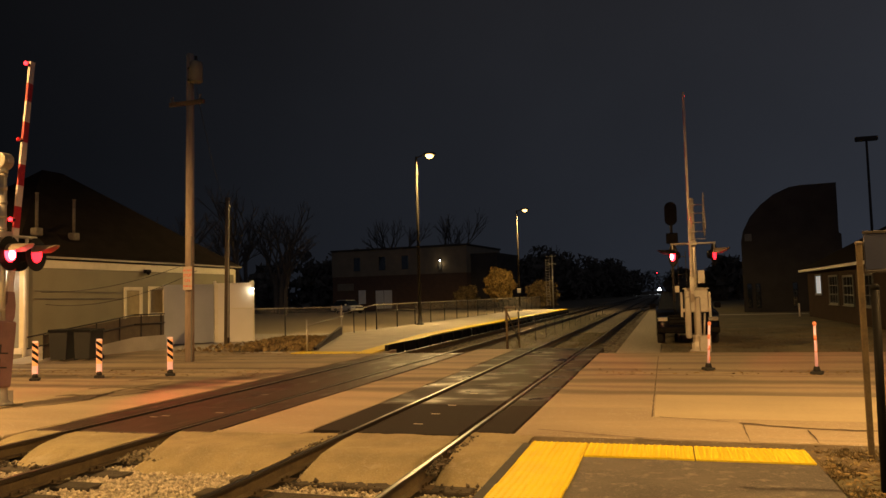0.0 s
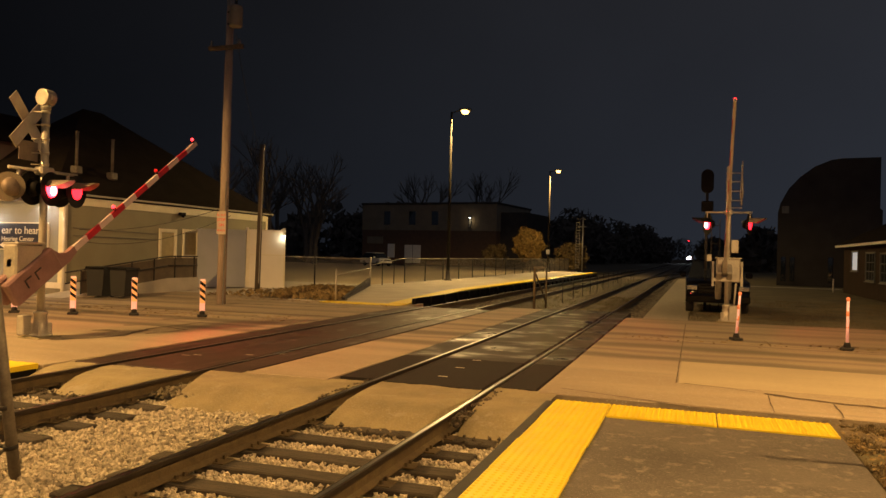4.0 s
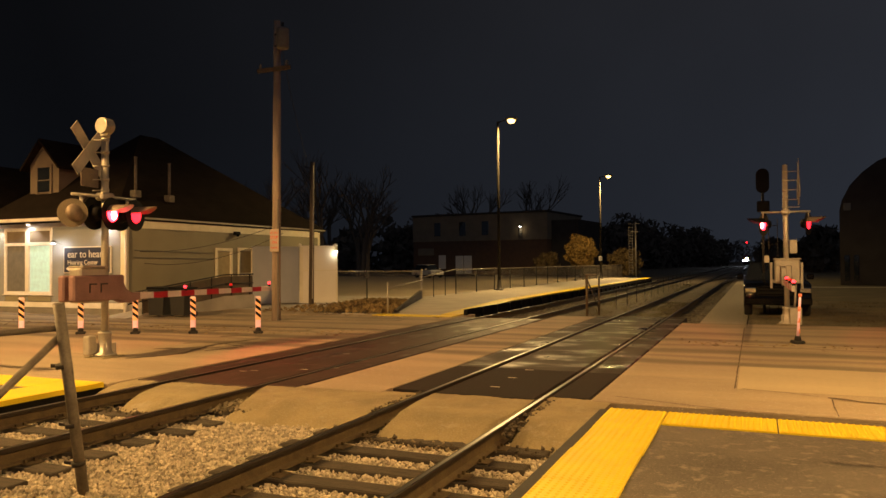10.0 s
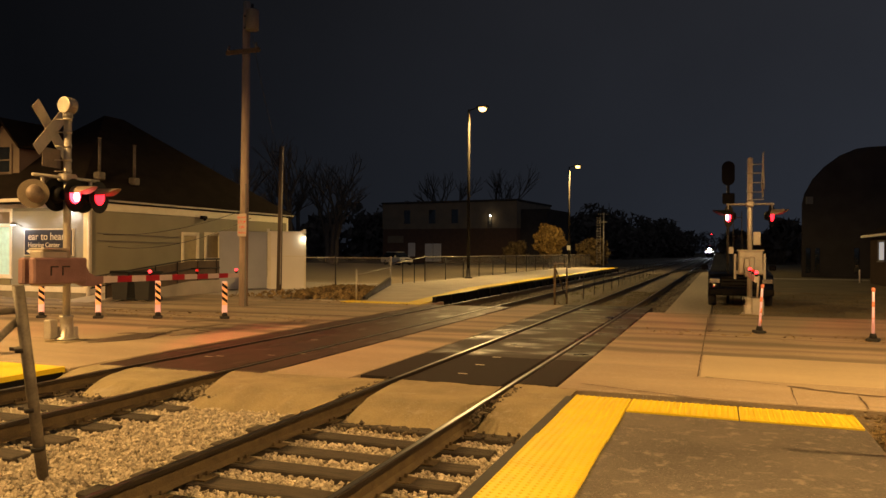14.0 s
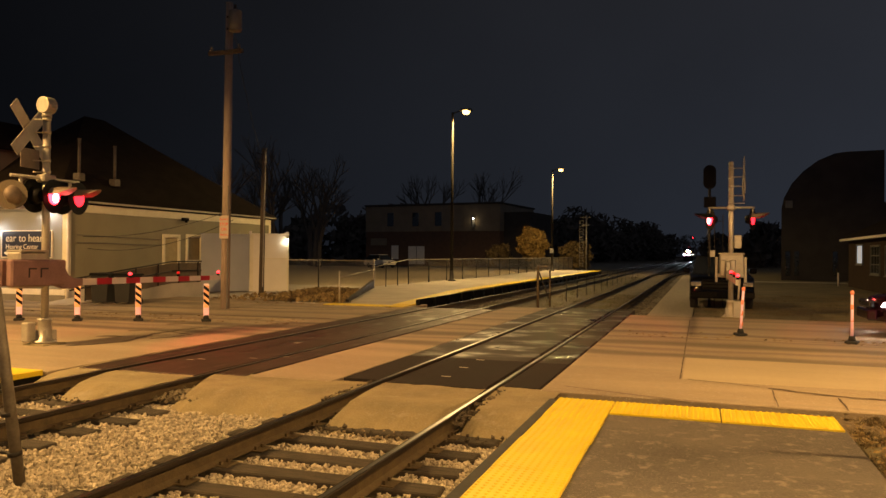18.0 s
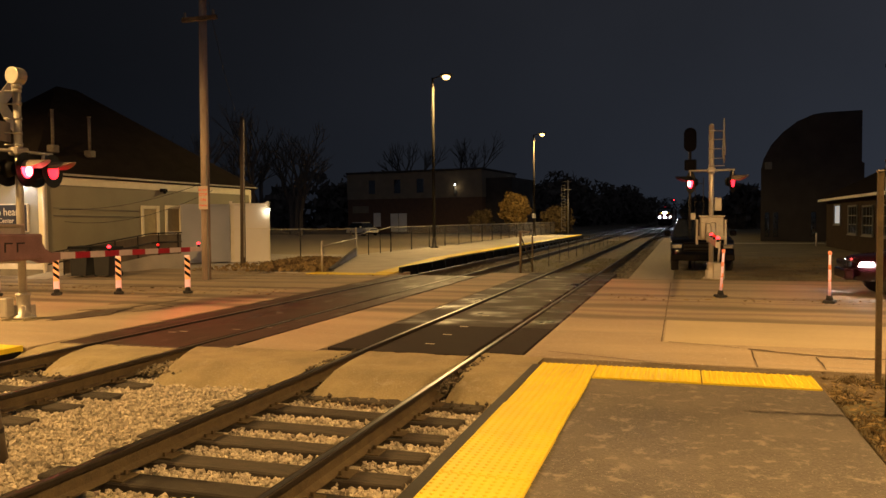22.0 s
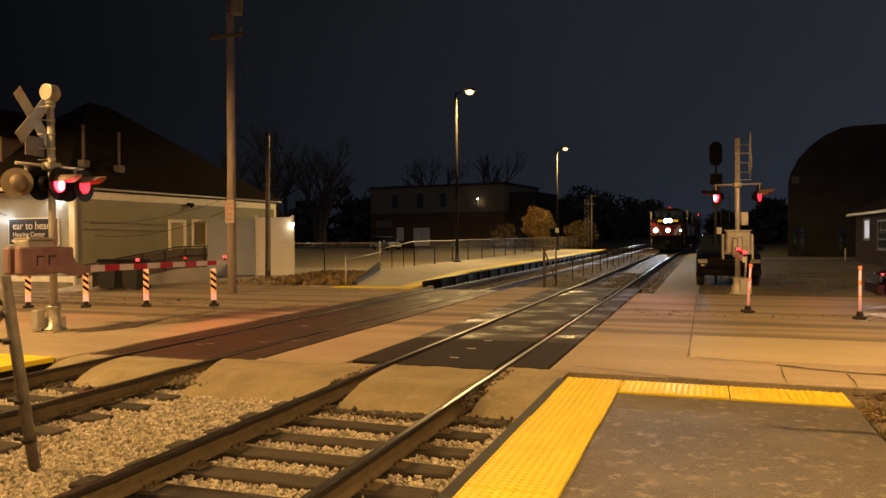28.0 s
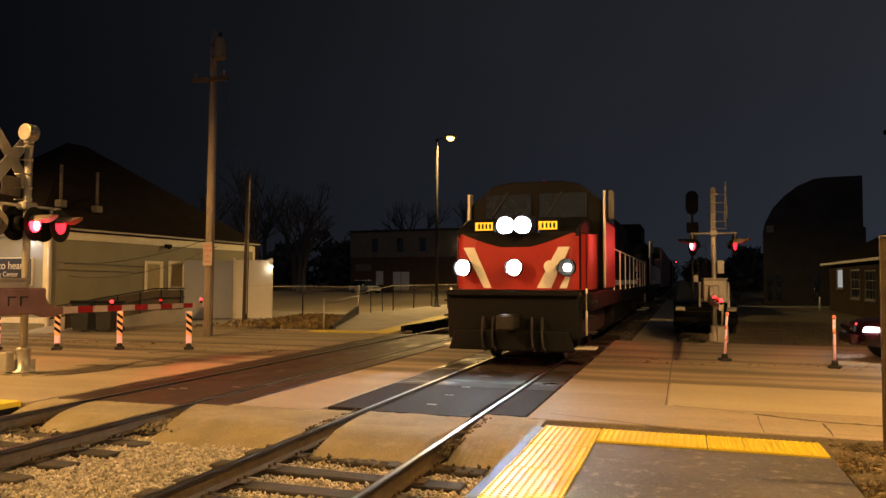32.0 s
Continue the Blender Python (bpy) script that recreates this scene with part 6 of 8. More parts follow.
    # the sign
    s = thing("clinic_sign", (-22.22, BY - 0.07, 1.42), "navy sign with white lettering and an arrow on the clinic wall", "sign")
    bm = bm_new()
    box(bm, 0, -0.03, 0, 2.2, 0.045, 0.92, 0.008)
    part("board", bm, M["white"], s, "white sign frame")
    bm = bm_new()
    box(bm, 0.035, -0.036, 0.035, 2.165, -0.029, 0.885)
    part("face", bm, M["navy"], s, "navy sign face")
    up = pose(0, 0, 0, 90)
    for line, z, size in ((("ear", "to", "hear"), 0.54, 0.36), (("Hearing", "Center"), 0.30, 0.225)):
        x = 0.20
        for word in line:
            me = text_mesh("word", word, size)
            part("word", me, M["white"], s, "white letters reading " + word, at=pose(x, -0.038, z) @ up)
            x += max(v.co.x for v in me.vertices) + 0.30 * size
    bm = bm_new()
    prism(bm, [(0.12, 0.16), (0.34, 0.27), (0.34, 0.20), (0.62, 0.20), (0.62, 0.12), (0.34, 0.12), (0.34, 0.05)], "y", -0.042, -0.036)
    part("arrow", bm, M["white"], s, "white arrow")
    # the ramp with its railing in front of the side wall
    r = thing("access_ramp", (0, 0, 0), "concrete access ramp with dark railing along the clinic wall", "ramp")
    bm = bm_new()
    prism(bm, [(17.4, 0.0), (23.9, 0.0), (23.9, 0.50), (22.2, 0.50)], "x", -19.42, -18.25)
    part("slope", bm, M["concrete"], r)
    def rail_z(y):
        return 0.76 + 0.112 * (min(y, 22.2) - 17.4)
    for i in range(6):
        y = 18.2 + i * 1.1
        bm = bm_new()
        rod(bm, (-18.3, y, rail_z(y) - 0.80), (-18.3, y, rail_z(y)), 0.022, None, 6)
        part("baluster", bm, M["iron"], r)
    for low in (0.0, 0.34):
        bm = bm_new()
        rod(bm, (-18.3, 17.6, rail_z(17.6) - low), (-18.3, 22.2, rail_z(22.2) - low), 0.024, None, 8)
        rod(bm, (-18.3, 22.2, rail_z(22.2) - low), (-18.3, 23.9, rail_z(23.9) - low), 0.024, None, 8)
        part("handrail" if low == 0 else "mid_rail", bm, M["iron"], r)
    bm = bm_new()
    prism(bm, [(18.2, 0.1), (23.9, 0.45), (23.9, 1.24), (22.2, 1.24), (18.2, 0.80)], "x", -18.335, -18.315)
    part("infill_panel", bm, M["infill"], r, "brown board infill")
    # bins
    for i, (x, y, m) in enumerate(((-17.82, 18.5, "black"), (-17.05, 18.68, "iron"))):
        k = thing("wheelie_bin", (x, y, 0, 0, 0, 12 - 8 * i), "dark plastic wheelie bin by the clinic wall", "bin", "wheelie bins")
        bm = bm_new()
        prism(bm, [(-0.25, 0.06), (0.25, 0.06), (0.30, 0.90), (-0.30, 0.90)], "y", -0.3, 0.3, 0.02)
        part("body", bm, M["rubber"], k)
        bm = bm_new()
        prism(bm, [(-0.33, 0.90), (0.33, 0.90), (0.30, 0.96), (-0.30, 0.98)], "y", -0.34, 0.34, 0.012)
        part("lid", bm, M["black"], k)
        for s in (-1, 1):
            bm = bm_new()
            rod(bm, (s * 0.24 - 0.03, 0.28, 0.09), (s * 0.24 + 0.03, 0.28, 0.09), 0.09, None, 12)
            part("wheel", bm, M["rubber"], k)
    # shipping container / equipment shed
    c = thing("equipment_shed", (-18.05, 26.75, 0, 0, 0, 34), "pale steel equipment shed with grey doors beside the clinic", "shed")
    w, d, h = 1.62, 1.75, 2.42
    bm = bm_new()
    box(bm, 0, 0, 0.06, w, d, h, 0.02)
    part("body", bm, M["container"], c, "pale painted steel body")
    bm = bm_new()
    box(bm, -0.02, -0.02, 0.0, w + 0.02, d + 0.02, 0.07, 0.008)
    part("base_frame", bm, M["container"], c)
    bm = bm_new()
    box(bm, -0.03, -0.03, h, w + 0.03, d + 0.03, h + 0.05, 0.01)
    part("roof_frame", bm, M["container"], c)
    c2 = thing("equipment_shed", (0, 0, 0), "plain grey steel shed between the clinic wall and the pale shed", "shed")
    foot = [(-19.25, 25.1), (-18.0, 26.66), (-19.0, 27.4), (-19.44, 26.5)]
    bm = bm_new()
    prism(bm, foot, "z", 0.03, 2.38, 0.01)
    part("body", bm, M["container_door"], c2, "grey steel body")
    bm = bm_new()
    prism(bm, [(-19.28, 25.06), (-17.98, 26.67), (-18.98, 27.43), (-19.44, 26.52)], "z", 2.38, 2.43, 0.008)
    part("roof_lip", bm, M["container_door"], c2)
    ax, ay = 1.25 / 2.0, 1.56 / 2.0
    for u0, u1 in ((0.08, 0.97), (1.0, 1.9)):
        bm = bm_new()
        q = [(-19.25 + ax * u + ay * o, 25.1 + ay * u - ax * o) for u, o in ((u0, 0.0), (u1, 0.0), (u1, 0.018), (u0, 0.018))]
        prism(bm, q, "z", 0.12, 2.28, 0.004)
        part("door", bm, M["container_door"], c2, "grey steel door leaf")
    for x, y in ((0.04, 0.02), (w - 0.06, 0.02), (w - 0.06, d - 0.06)):
        bm = bm_new()
        box(bm, x - 0.06, y - 0.06, h + 0.04, x + 0.06, y + 0.06, h + 0.14, 0.01)
        part("corner_casting", bm, M["container"], c)
    bm = bm_new()
    box(bm, 0.0, -0.018, 0.08, 0.16, 0.0, h, 0.006)
    box(bm, w - 0.05, -0.012, 0.08, w + 0.01, 0.0, h, 0.006)
    box(bm, 0.16, -0.012, 1.38, w - 0.05, 0.0, 1.42, 0.004)
    part("corner_post", bm, M["cream"], c)
    bm = bm_new()
    box(bm, w - 0.10, -0.10, h - 0.22, w - 0.0, -0.01, h - 0.14, 0.012)
    wl = part("wall_light", bm, M["grey"], c, "small wall light")
    bm = bm_new()
    box(bm, w - 0.09, -0.104, h - 0.225, w - 0.01, -0.02, h - 0.19)
    part("lens", bm, M["white_glow"], wl, "glowing lens")
    ang = radians(34)
    lx, ly = w - 0.1, -0.16
    bulb("wall_light_bulb", (-18.05 + lx * math.cos(ang) - ly * math.sin(ang), 26.75 + lx * math.sin(ang) + ly * math.cos(ang), h - 0.30), 4.0, (1.0, 0.86, 0.6), 0.04)


# ---- far buildings ----
def build_far():
    b = thing("brick_building", (-45.5, 96.5, 0, 0, 0, -6), "two-storey building with a brick ground floor and beige upper storey", "building")
    bm = bm_new()
    box(bm, 0, 0, 0, 20.5, 14, 4.75)
    part("ground_floor", bm, M["brick"], b, "red brick ground floor")
    bm = bm_new()
    box(bm, -0.05, -0.05, 4.75, 20.55, 14, 8.35)
    part("upper_floor", bm, M["stucco"], b, "beige upper storey")
    bm = bm_new()
    box(bm, -0.2, -0.25, 8.35, 20.7, 14.2, 8.6, 0.05)
    part("parapet", bm, M["darkwall"], b)
    bm = bm_new()
    box(bm, 20.5, 1.5, 0, 24.2, 12, 7.3)
    part("wing", bm, M["darkwall"], b, "lower dark wing")
    for x, z, w, h, m in ((4.2, 0.9, 1.1, 1.9, "window_warm"), (6.9, 0.2, 1.2, 2.5, "white"), (8.2, 0.2, 1.2, 2.5, "white"), (7.5, 5.5, 1.0, 1.9, "glass"), (11.0, 5.5, 1.0, 1.9, "glass"),
                          (3.5, 5.5, 1.0, 1.9, "glass"), (0.8, 2.8, 2.6, 1.0, "stucco")):
        bm = bm_new()
        box(bm, x, -0.08, z, x + w, 0.02, z + h, 0.02)
        part("window" if z > 0.5 else "door", bm, M[m] if m != "window_warm" else M["white"], b)
    bm = bm_new()
    box(bm, 16.6, -0.25, 5.2, 17.0, -0.05, 6.6, 0.03)
    wl = part("wall_light", bm, M["grey"], b, "wall light on the upper storey")
    bm = bm_new()
    box(bm, 16.72, -0.28, 6.4, 16.88, -0.24, 6.5)
    part("lens", bm, M["white_glow"], wl)
    bulb("wall_light_bulb", (-45.5 + 16.8, 94.2, 6.1), 9, (1.0, 0.75, 0.42), 0.1)
    # dark hall with a curved roof beyond the lawn
    b = thing("barn_building", (5.8, 56, 0, 0, 0, -7.5), "tall dark hall with a rounded roof", "building")
    bm = bm_new()
    pts = [(-0.55, 0), (-0.55, 5.0), (-0.4, 5.7), (0.1, 6.7), (0.8, 7.5), (1.7, 8.2), (2.7, 8.62), (3.4, 8.7), (5.6, 8.7), (5.6, 5.3), (5.75, 5.2), (5.75, 0)]
    prism(bm, pts, "y", 0, 12)
    part("wall", bm, M["darkwall"], b, "dark unlit wall")
    bm = bm_new()
    box(bm, -0.3, -0.1, 5.0, 0.15, 0.0, 5.5, 0.02)
    part("vent", bm, M["grey"], b, "pale vent on the wall")
    for x in (-0.3, 0.25, 2.6, 3.6):
        bm = bm_new()
        box(bm, x, -0.06, 0.3, x + 0.3, 0.0, 2.0, 0.02)
        part("window", bm, M["glass"], b)
    # brick house with a white eave, its long wall along the line
    h = thing("brick_house", (7.75, 46.2, 0, 0, 0, -90), "dark brick house with a white eave and tall windows", "house")
    bm = bm_new()
    box(bm, 0, 0, 0, 19, 9, 2.5)
    part("wall", bm, M["housebrick"], h, "dark brick wall")
    bm = bm_new()
    v = [bm.verts.new(p) for p in ((-0.3, -0.35, 2.64), (19.3, -0.35, 2.64), (19.3, 9.3, 2.64), (-0.3, 9.3, 2.64), (3.4, 4.4, 5.3), (15.6, 4.4, 5.3))]
    for f in ((0, 1, 5, 4), (1, 2, 5), (2, 3, 4, 5), (3, 0, 4), (3, 2, 1, 0)):
        bm.faces.new([v[i] for i in f])
    part("roof", bm, M["roof"], h, "dark shingled roof")
    bm = bm_new()
    box(bm, -0.32, -0.42, 2.50, 19.3, -0.34, 2.63, 0.01)
    part("fascia", bm, M["white"], h, "white fascia board")
    for x, w, z, hh, lit in ((2.4, 1.5, 1.3, 0.94, True), (5.85, 1.8, 0.86, 1.28, False), (8.85, 1.8, 0.86, 1.22, False), (12.0, 1.8, 0.86, 1.22, False)):
        window_unit(h, pose(x, -0.01, z), w, hh, M["house_light"] if lit else M["glass"], 1 if lit else 3, 1 if lit else 3, 0.07, label="lit window glowing white" if lit else "tall dark window with white glazing bars", trim="grey")
    bm = bm_new()
    rod(bm, (-0.1, -0.5, 0.0), (-0.1, -0.5, 0.75), 0.04, None, 8)
    part("bollard_pipe", bm, M["white"], h)
    slab("path", 1.5, 51.5, 8.6, 52.6, -0.008, M["concrete"], "narrow concrete path across the lawn", "path")
    # pale house with a steep gable next to the clinic
    h = thing("gabled_house", (-31.0, 20.0, 0), "pale house with a steep gable next to the clinic", "house")
    bm = bm_new()
    prism(bm, [(0, 0), (3.3, 0), (3.3, 4.1), (1.65, 5.75), (0, 4.1)], "y", 0, 9)
    part("wall", bm, M["siding"], h, "pale siding wall")
    for sg in (-1, 1):
        bm = bm_new()
        prism(bm, [(1.65, 5.76), (1.65, 5.90), (1.65 + sg * 1.85, 4.05), (1.65 + sg * 1.85, 3.91)], "y", -0.3, 9.2)
        part("roof_slope", bm, M["roof"], h, "dark shingled roof slope")
    for sg in (-1, 1):
        bm = bm_new()
        prism(bm, [(1.65, 5.60), (1.65, 5.76), (1.65 + sg * 1.83, 3.93), (1.65 + sg * 1.83, 3.77)], "y", -0.06, -0.012)
        part("bargeboard", bm, M["white"], h, "white bargeboard")
    bm = bm_new()
    box(bm, 0, -0.05, 3.0, 3.3, -0.012, 3.22, 0.006)
    part("frieze", bm, M["white"], h, "white board over the windows")
    for x in (0.45, 1.95):
        window_unit(h, pose(x, -0.012, 0.85), 0.95, 1.95, M["glass"], 2, 1, 0.1, label="tall dark window in a white frame", trim="white")
    bm = bm_new()
    box(bm, 3.12, -0.03, 0, 3.33, 0.1, 4.05, 0.008)
    part("corner_trim", bm, M["white"], h)
    # dark post with a board beside the end of the near platform
    s = thing("station_notice", (1.84, 8.25, -0.03), "brown steel posts carrying a navy notice board at the platform's end", "sign")
    for x in (0.0, 0.95):
        bm = bm_new()
        box(bm, x - 0.026, -0.026, 0, x + 0.026, 0.026, 2.12, 0.006)
        post = part("post", bm, M["rail"], s, "square brown steel post")
        bm = bm_new()
        box(bm, x - 0.033, -0.033, 2.12, x + 0.033, 0.033, 2.145, 0.006)
        part("cap", bm, M["post_grey"], post)
        bm = bm_new()
        box(bm, x - 0.08, -0.08, 0, x + 0.08, 0.08, 0.022, 0.005)
        part("base_plate", bm, M["iron"], s)
    bm = bm_new()
    box(bm, 0.045, -0.018, 1.86, 0.905, 0.018, 2.22, 0.006)
    board = part("board", bm, M["navy"], s, "dark navy notice board")
    bm = bm_new()
    for x0, z0, x1, z1 in ((0.04, 2.22, 0.91, 2.25), (0.04, 1.83, 0.91, 1.86)):
        box(bm, x0, -0.024, z0, x1, 0.024, z1, 0.004)
    part("board_frame", bm, M["iron"], board)
    s = thing("marker_post", (1.62, 6.9, -0.03), "black steel marker post in the grass beside the platform", "post")
    bm = bm_new()
    rod(bm, (0, 0, 0), (0.015, 0, 1.68), 0.034, None, 12)
    part("tube", bm, M["black"], s)
    bm = bm_new()
    lathe(bm, [(0.036, 0.0), (0.036, 0.03), (0.02, 0.05)], 12, pose(0.015, 0, 1.67))
    part("cap", bm, M["black"], s)
    # frame stand on the platform beside the second track
    s = thing("platform_stand", (-11.07, 7.55, 0.0), "dark maroon steel stand with a pale top panel on the platform", "stand")
    for x in (0.0, -1.1):
        bm = bm_new()
        box(bm, x - 0.035, -0.035, 0, x + 0.035, 0.035, 1.58, 0.006)
        part("post", bm, M["stand"], s, "square dark maroon post")
        bm = bm_new()
        box(bm, x - 0.08, -0.08, 0, x + 0.08, 0.08, 0.02, 0.005)
        part("base_plate", bm, M["stand"], s)
    for z in (1.54, 0.22):
        bm = bm_new()
        box(bm, -1.065, -0.025, z - 0.03, -0.035, 0.025, z + 0.03, 0.006)
        part("crossbar", bm, M["stand"], s)
    bm = bm_new()
    box(bm, -1.06, -0.012, 1.36, -0.04, 0.012, 1.505, 0.004)
    part("panel", bm, M["galv"], s, "pale blank panel")
    # unlit lamp standing behind the brick house
    s = thing("street_lamp", (14.5, 60, -0.02), "unlit street lamp dark against the sky behind the brick house", "street lamp")
    bm = bm_new()
    rod(bm, (0, 0, 0), (0, 0, 12.3), 0.11, 0.08, 10)
    part("pole", bm, M["darkwall"], s)
    bm = bm_new()
    box(bm, -0.75, -0.15, 12.2, 0.75, 0.15, 12.55, 0.06)
    part("lamp_head", bm, M["darkwall"], s)
    # railway signals
    s = thing("railway_signal", (0.25, 26.0, -0.1), "slim railway signal with a black oval head", "railway signal")
    bm = bm_new()
    rod(bm, (0, 0, 0), (0, 0, 4.0), 0.045, None, 10)
    part("mast", bm, M["iron"], s)
    bm = bm_new()
    oval = [(0.20 * math.cos(a), 4.56 + 0.20 * math.sin(a)) for a in [i * math.pi / 10 for i in range(11)]]
    oval += [(0.20 * math.cos(a), 4.16 + 0.20 * math.sin(a)) for a in [math.pi + i * math.pi / 10 for i in range(11)]]
    prism(bm, oval, "y", -0.04, 0.04)
    part("signal_head", bm, M["black"], s, "black oval backboard")
    bm = bm_new()
    box(bm, -0.18, -0.15, 3.35, 0.2, 0.15, 3.7, 0.03)
    part("lower_unit", bm, M["black"], s, "black lower signal unit")
    for i in range(5):
        bm = bm_new()
        rod(bm, (0.16, 0.05, 0.5 + 0.6 * i), (0.42, 0.05, 0.5 + 0.6 * i), 0.012, None, 5)
        part("rung", bm, M["iron"], s)
    for x in (0.16, 0.42):
        bm = bm_new()
        rod(bm, (x, 0.05, 0.0), (x, 0.05, 3.1), 0.012, None, 5)
        part("ladder_rail", bm, M["iron"], s)
    s = thing("railway_signal", (-5.0, 500.0, -0.1), "distant tall railway signal showing red above the line", "railway signal")
    bm = bm_new()
    rod(bm, (0, 0, 0), (0, 0, 14.0), 0.12, 0.09, 10)
    part("mast", bm, M["iron"], s)
    bm = bm_new()
    box(bm, -0.35, -0.45, 12.6, 0.35, -0.12, 14.2, 0.06)
    head = part("signal_head", bm, M["black"], s, "black signal head")
    bm = bm_new()
    disc(bm, (0, -0.45, 13.5), (0, -1, 0), 0.24, 0.02, 16)
    part("lens", bm, M["red_glow_hot"], head, "glowing red lens")
    s = thing("railway_signal", (-12.25, 84.0, 0), "tall pale signal mast with a ladder past the platform", "railway signal")
    bm = bm_new()
    rod(bm, (0, 0, 0), (0, 0, 6.1), 0.09, 0.08, 10)
    part("mast", bm, M["galv"], s)
    for x in (-0.75, -0.35):
        bm = bm_new()
        rod(bm, (x, 0, 0.2), (x, 0, 5.6), 0.02, None, 5)
        part("ladder_rail", bm, M["galv"], s)
    for i in range(18):
        bm = bm_new()
        rod(bm, (-0.75, 0, 0.4 + 0.3 * i), (-0.35, 0, 0.4 + 0.3 * i), 0.018, None, 5)
        part("rung", bm, M["galv"], s)
    bm = bm_new()
    box(bm, -0.5, -0.3, 5.0, 0.4, 0.3, 5.06, 0.01)
    part("cage", bm, M["galv"], s)
    bm = bm_new()
    rod(bm, (-0.7, -0.3, 5.9), (0.5, -0.3, 5.9), 0.02, None, 5)
    part("cage_rail", bm, M["galv"], s)


# ---- trees ----
def bare_tree(x, y, h, seed):
    rnd = random.Random(seed)
    t = thing("bare_tree", (x, y, -0.1), "leafless tree dark against the night sky", "tree", "bare trees")
    bm = bm_new()
    tw = bm_new()
    def grow(bmx, p, d, L, r, depth):
        q = p + d * L
        rod(bm if depth < 2 else tw, p, q, r, r * 0.65, 6 if depth < 2 else 3, False)
        if depth == 5:
            return
        for _ in range(3 if depth < 4 else 2):
            nd = (d + Vector((rnd.uniform(-1, 1), rnd.uniform(-1, 1), rnd.uniform(-0.15, 0.7))) * 0.62).normalized()
            grow(bmx, p.lerp(q, rnd.uniform(0.55, 1.0)), nd, L * rnd.uniform(0.6, 0.82), r * 0.58, depth + 1)
    grow(bm, Vector((0, 0, 0)), Vector((rnd.uniform(-0.08, 0.08), 0, 1)).normalized(), h * 0.30, h * 0.022, 0)
    part("trunk", bm, M["bark"], t)
    part("crown", tw, M["twig"], t, "crown of bare twigs")
    return t


def leaf_ball(n, rx, rz, seed, size):
    rng = np.random.default_rng(seed)
    d = rng.normal(size=(n, 3))
    d /= np.linalg.norm(d, axis=1)[:, None]
    lump = 1 + 0.16 * np.sin(4 * d[:, 0] + seed) * np.cos(5 * d[:, 1]) + 0.10 * np.sin(9 * d[:, 2] + 2 * d[:, 0])
    c = d * (rng.uniform(0.45, 1, n) ** 0.4 * lump)[:, None] * np.array([rx, rx, rz])
    u, w = rng.normal(size=(n, 3)) * size, rng.normal(size=(n, 3)) * size
    v = np.stack([c - u, c + w * 0.6, c + u, c - w * 0.6], 1).reshape(-1, 3)
    return verts_mesh("crown", v.tolist(), [(4 * i, 4 * i + 1, 4 * i + 2, 4 * i + 3) for i in range(n)])


def build_trees():
    t = thing("maple_tree", (-17.6, 80.0, 0), "small round maple with golden autumn leaves", "tree")
    bm = bm_new()
    rod(bm, (0, 0, 0), (0.05, 0, 1.6), 0.09, 0.06, 8)
    for i in range(5):
        a = i * 1.3
        rod(bm, (0.05, 0, 1.2 + 0.1 * i), (0.9 * math.cos(a), 0.9 * math.sin(a), 2.8), 0.04, 0.015, 6)
    part("trunk", bm, M["bark"], t)
    me = leaf_ball(5200, 1.65, 1.75, 3, 0.10)
    me.materials.append(M["leaf_gold"])
    part("crown", me, None, t, "dense golden crown", at=pose(0, 0, 2.75))
    for i, (x, y, r) in enumerate(((-13.8, 86, 1.8), (-23.5, 88, 1.6))):
        t = thing("shrub", (x, y, 0), "dark rounded shrub behind the fence", "shrub", "shrubs")
        me = leaf_ball(2200, r, r * 0.9, 5 + i, 0.11)
        me.materials.append(M["leaf_dead"])
        part("crown", me, None, t, at=pose(0, 0, r * 0.85))
        bm = bm_new()
        rod(bm, (0, 0, 0), (0, 0, r), 0.08, 0.05, 6)
        part("trunk", bm, M["bark"], t)
    rnd = random.Random(11)
    spots = [(-47, 84, 17), (-52, 92, 19), (-42, 112, 22), (-58, 88, 16), (-43, 78, 15), (-36, 124, 22), (-62, 100, 20), (-38, 50, 13), (-39, 62, 15)]
    for i, (x, y, h) in enumerate(spots):
        bare_tree(x, y, h, 20 + i)
    # dark woods along the line
    for k, (x0, y0, x1, y1, n, h) in enumerate(((-30, 190, -14, 340, 26, 13), (-60, 150, -25, 200, 14, 11), (6, 110, 30, 330, 26, 6.2), (-110, 120, -62, 150, 14, 12), (22, 60, 70, 100, 14, 9), (-60, 620, 70, 640, 16, 17))):
        v, f = [], []
        for i in range(n):
            u = i / (n - 1)
            cx, cy = x0 + (x1 - x0) * u + rnd.uniform(-4, 4), y0 + (y1 - y0) * u + rnd.uniform(-5, 5)
            hh = h * rnd.uniform(0.6, 1.1)
            me = leaf_ball(520, hh * 0.42, hh * 0.5, 100 * k + i, 0.55)
            o = len(v)
            v += [(p.co.x + cx, p.co.y + cy, p.co.z + hh * 0.5) for p in me.vertices]
            f += [tuple(o + j for j in p.vertices) for p in me.polygons]
            bpy.data.meshes.remove(me)
        me = verts_mesh("far_woods", v, f)
        me.materials.append(M["twig"])
        tagged(part("far_woods", me, None), "dark line of trees in the distance", "woods", kind="stuff")


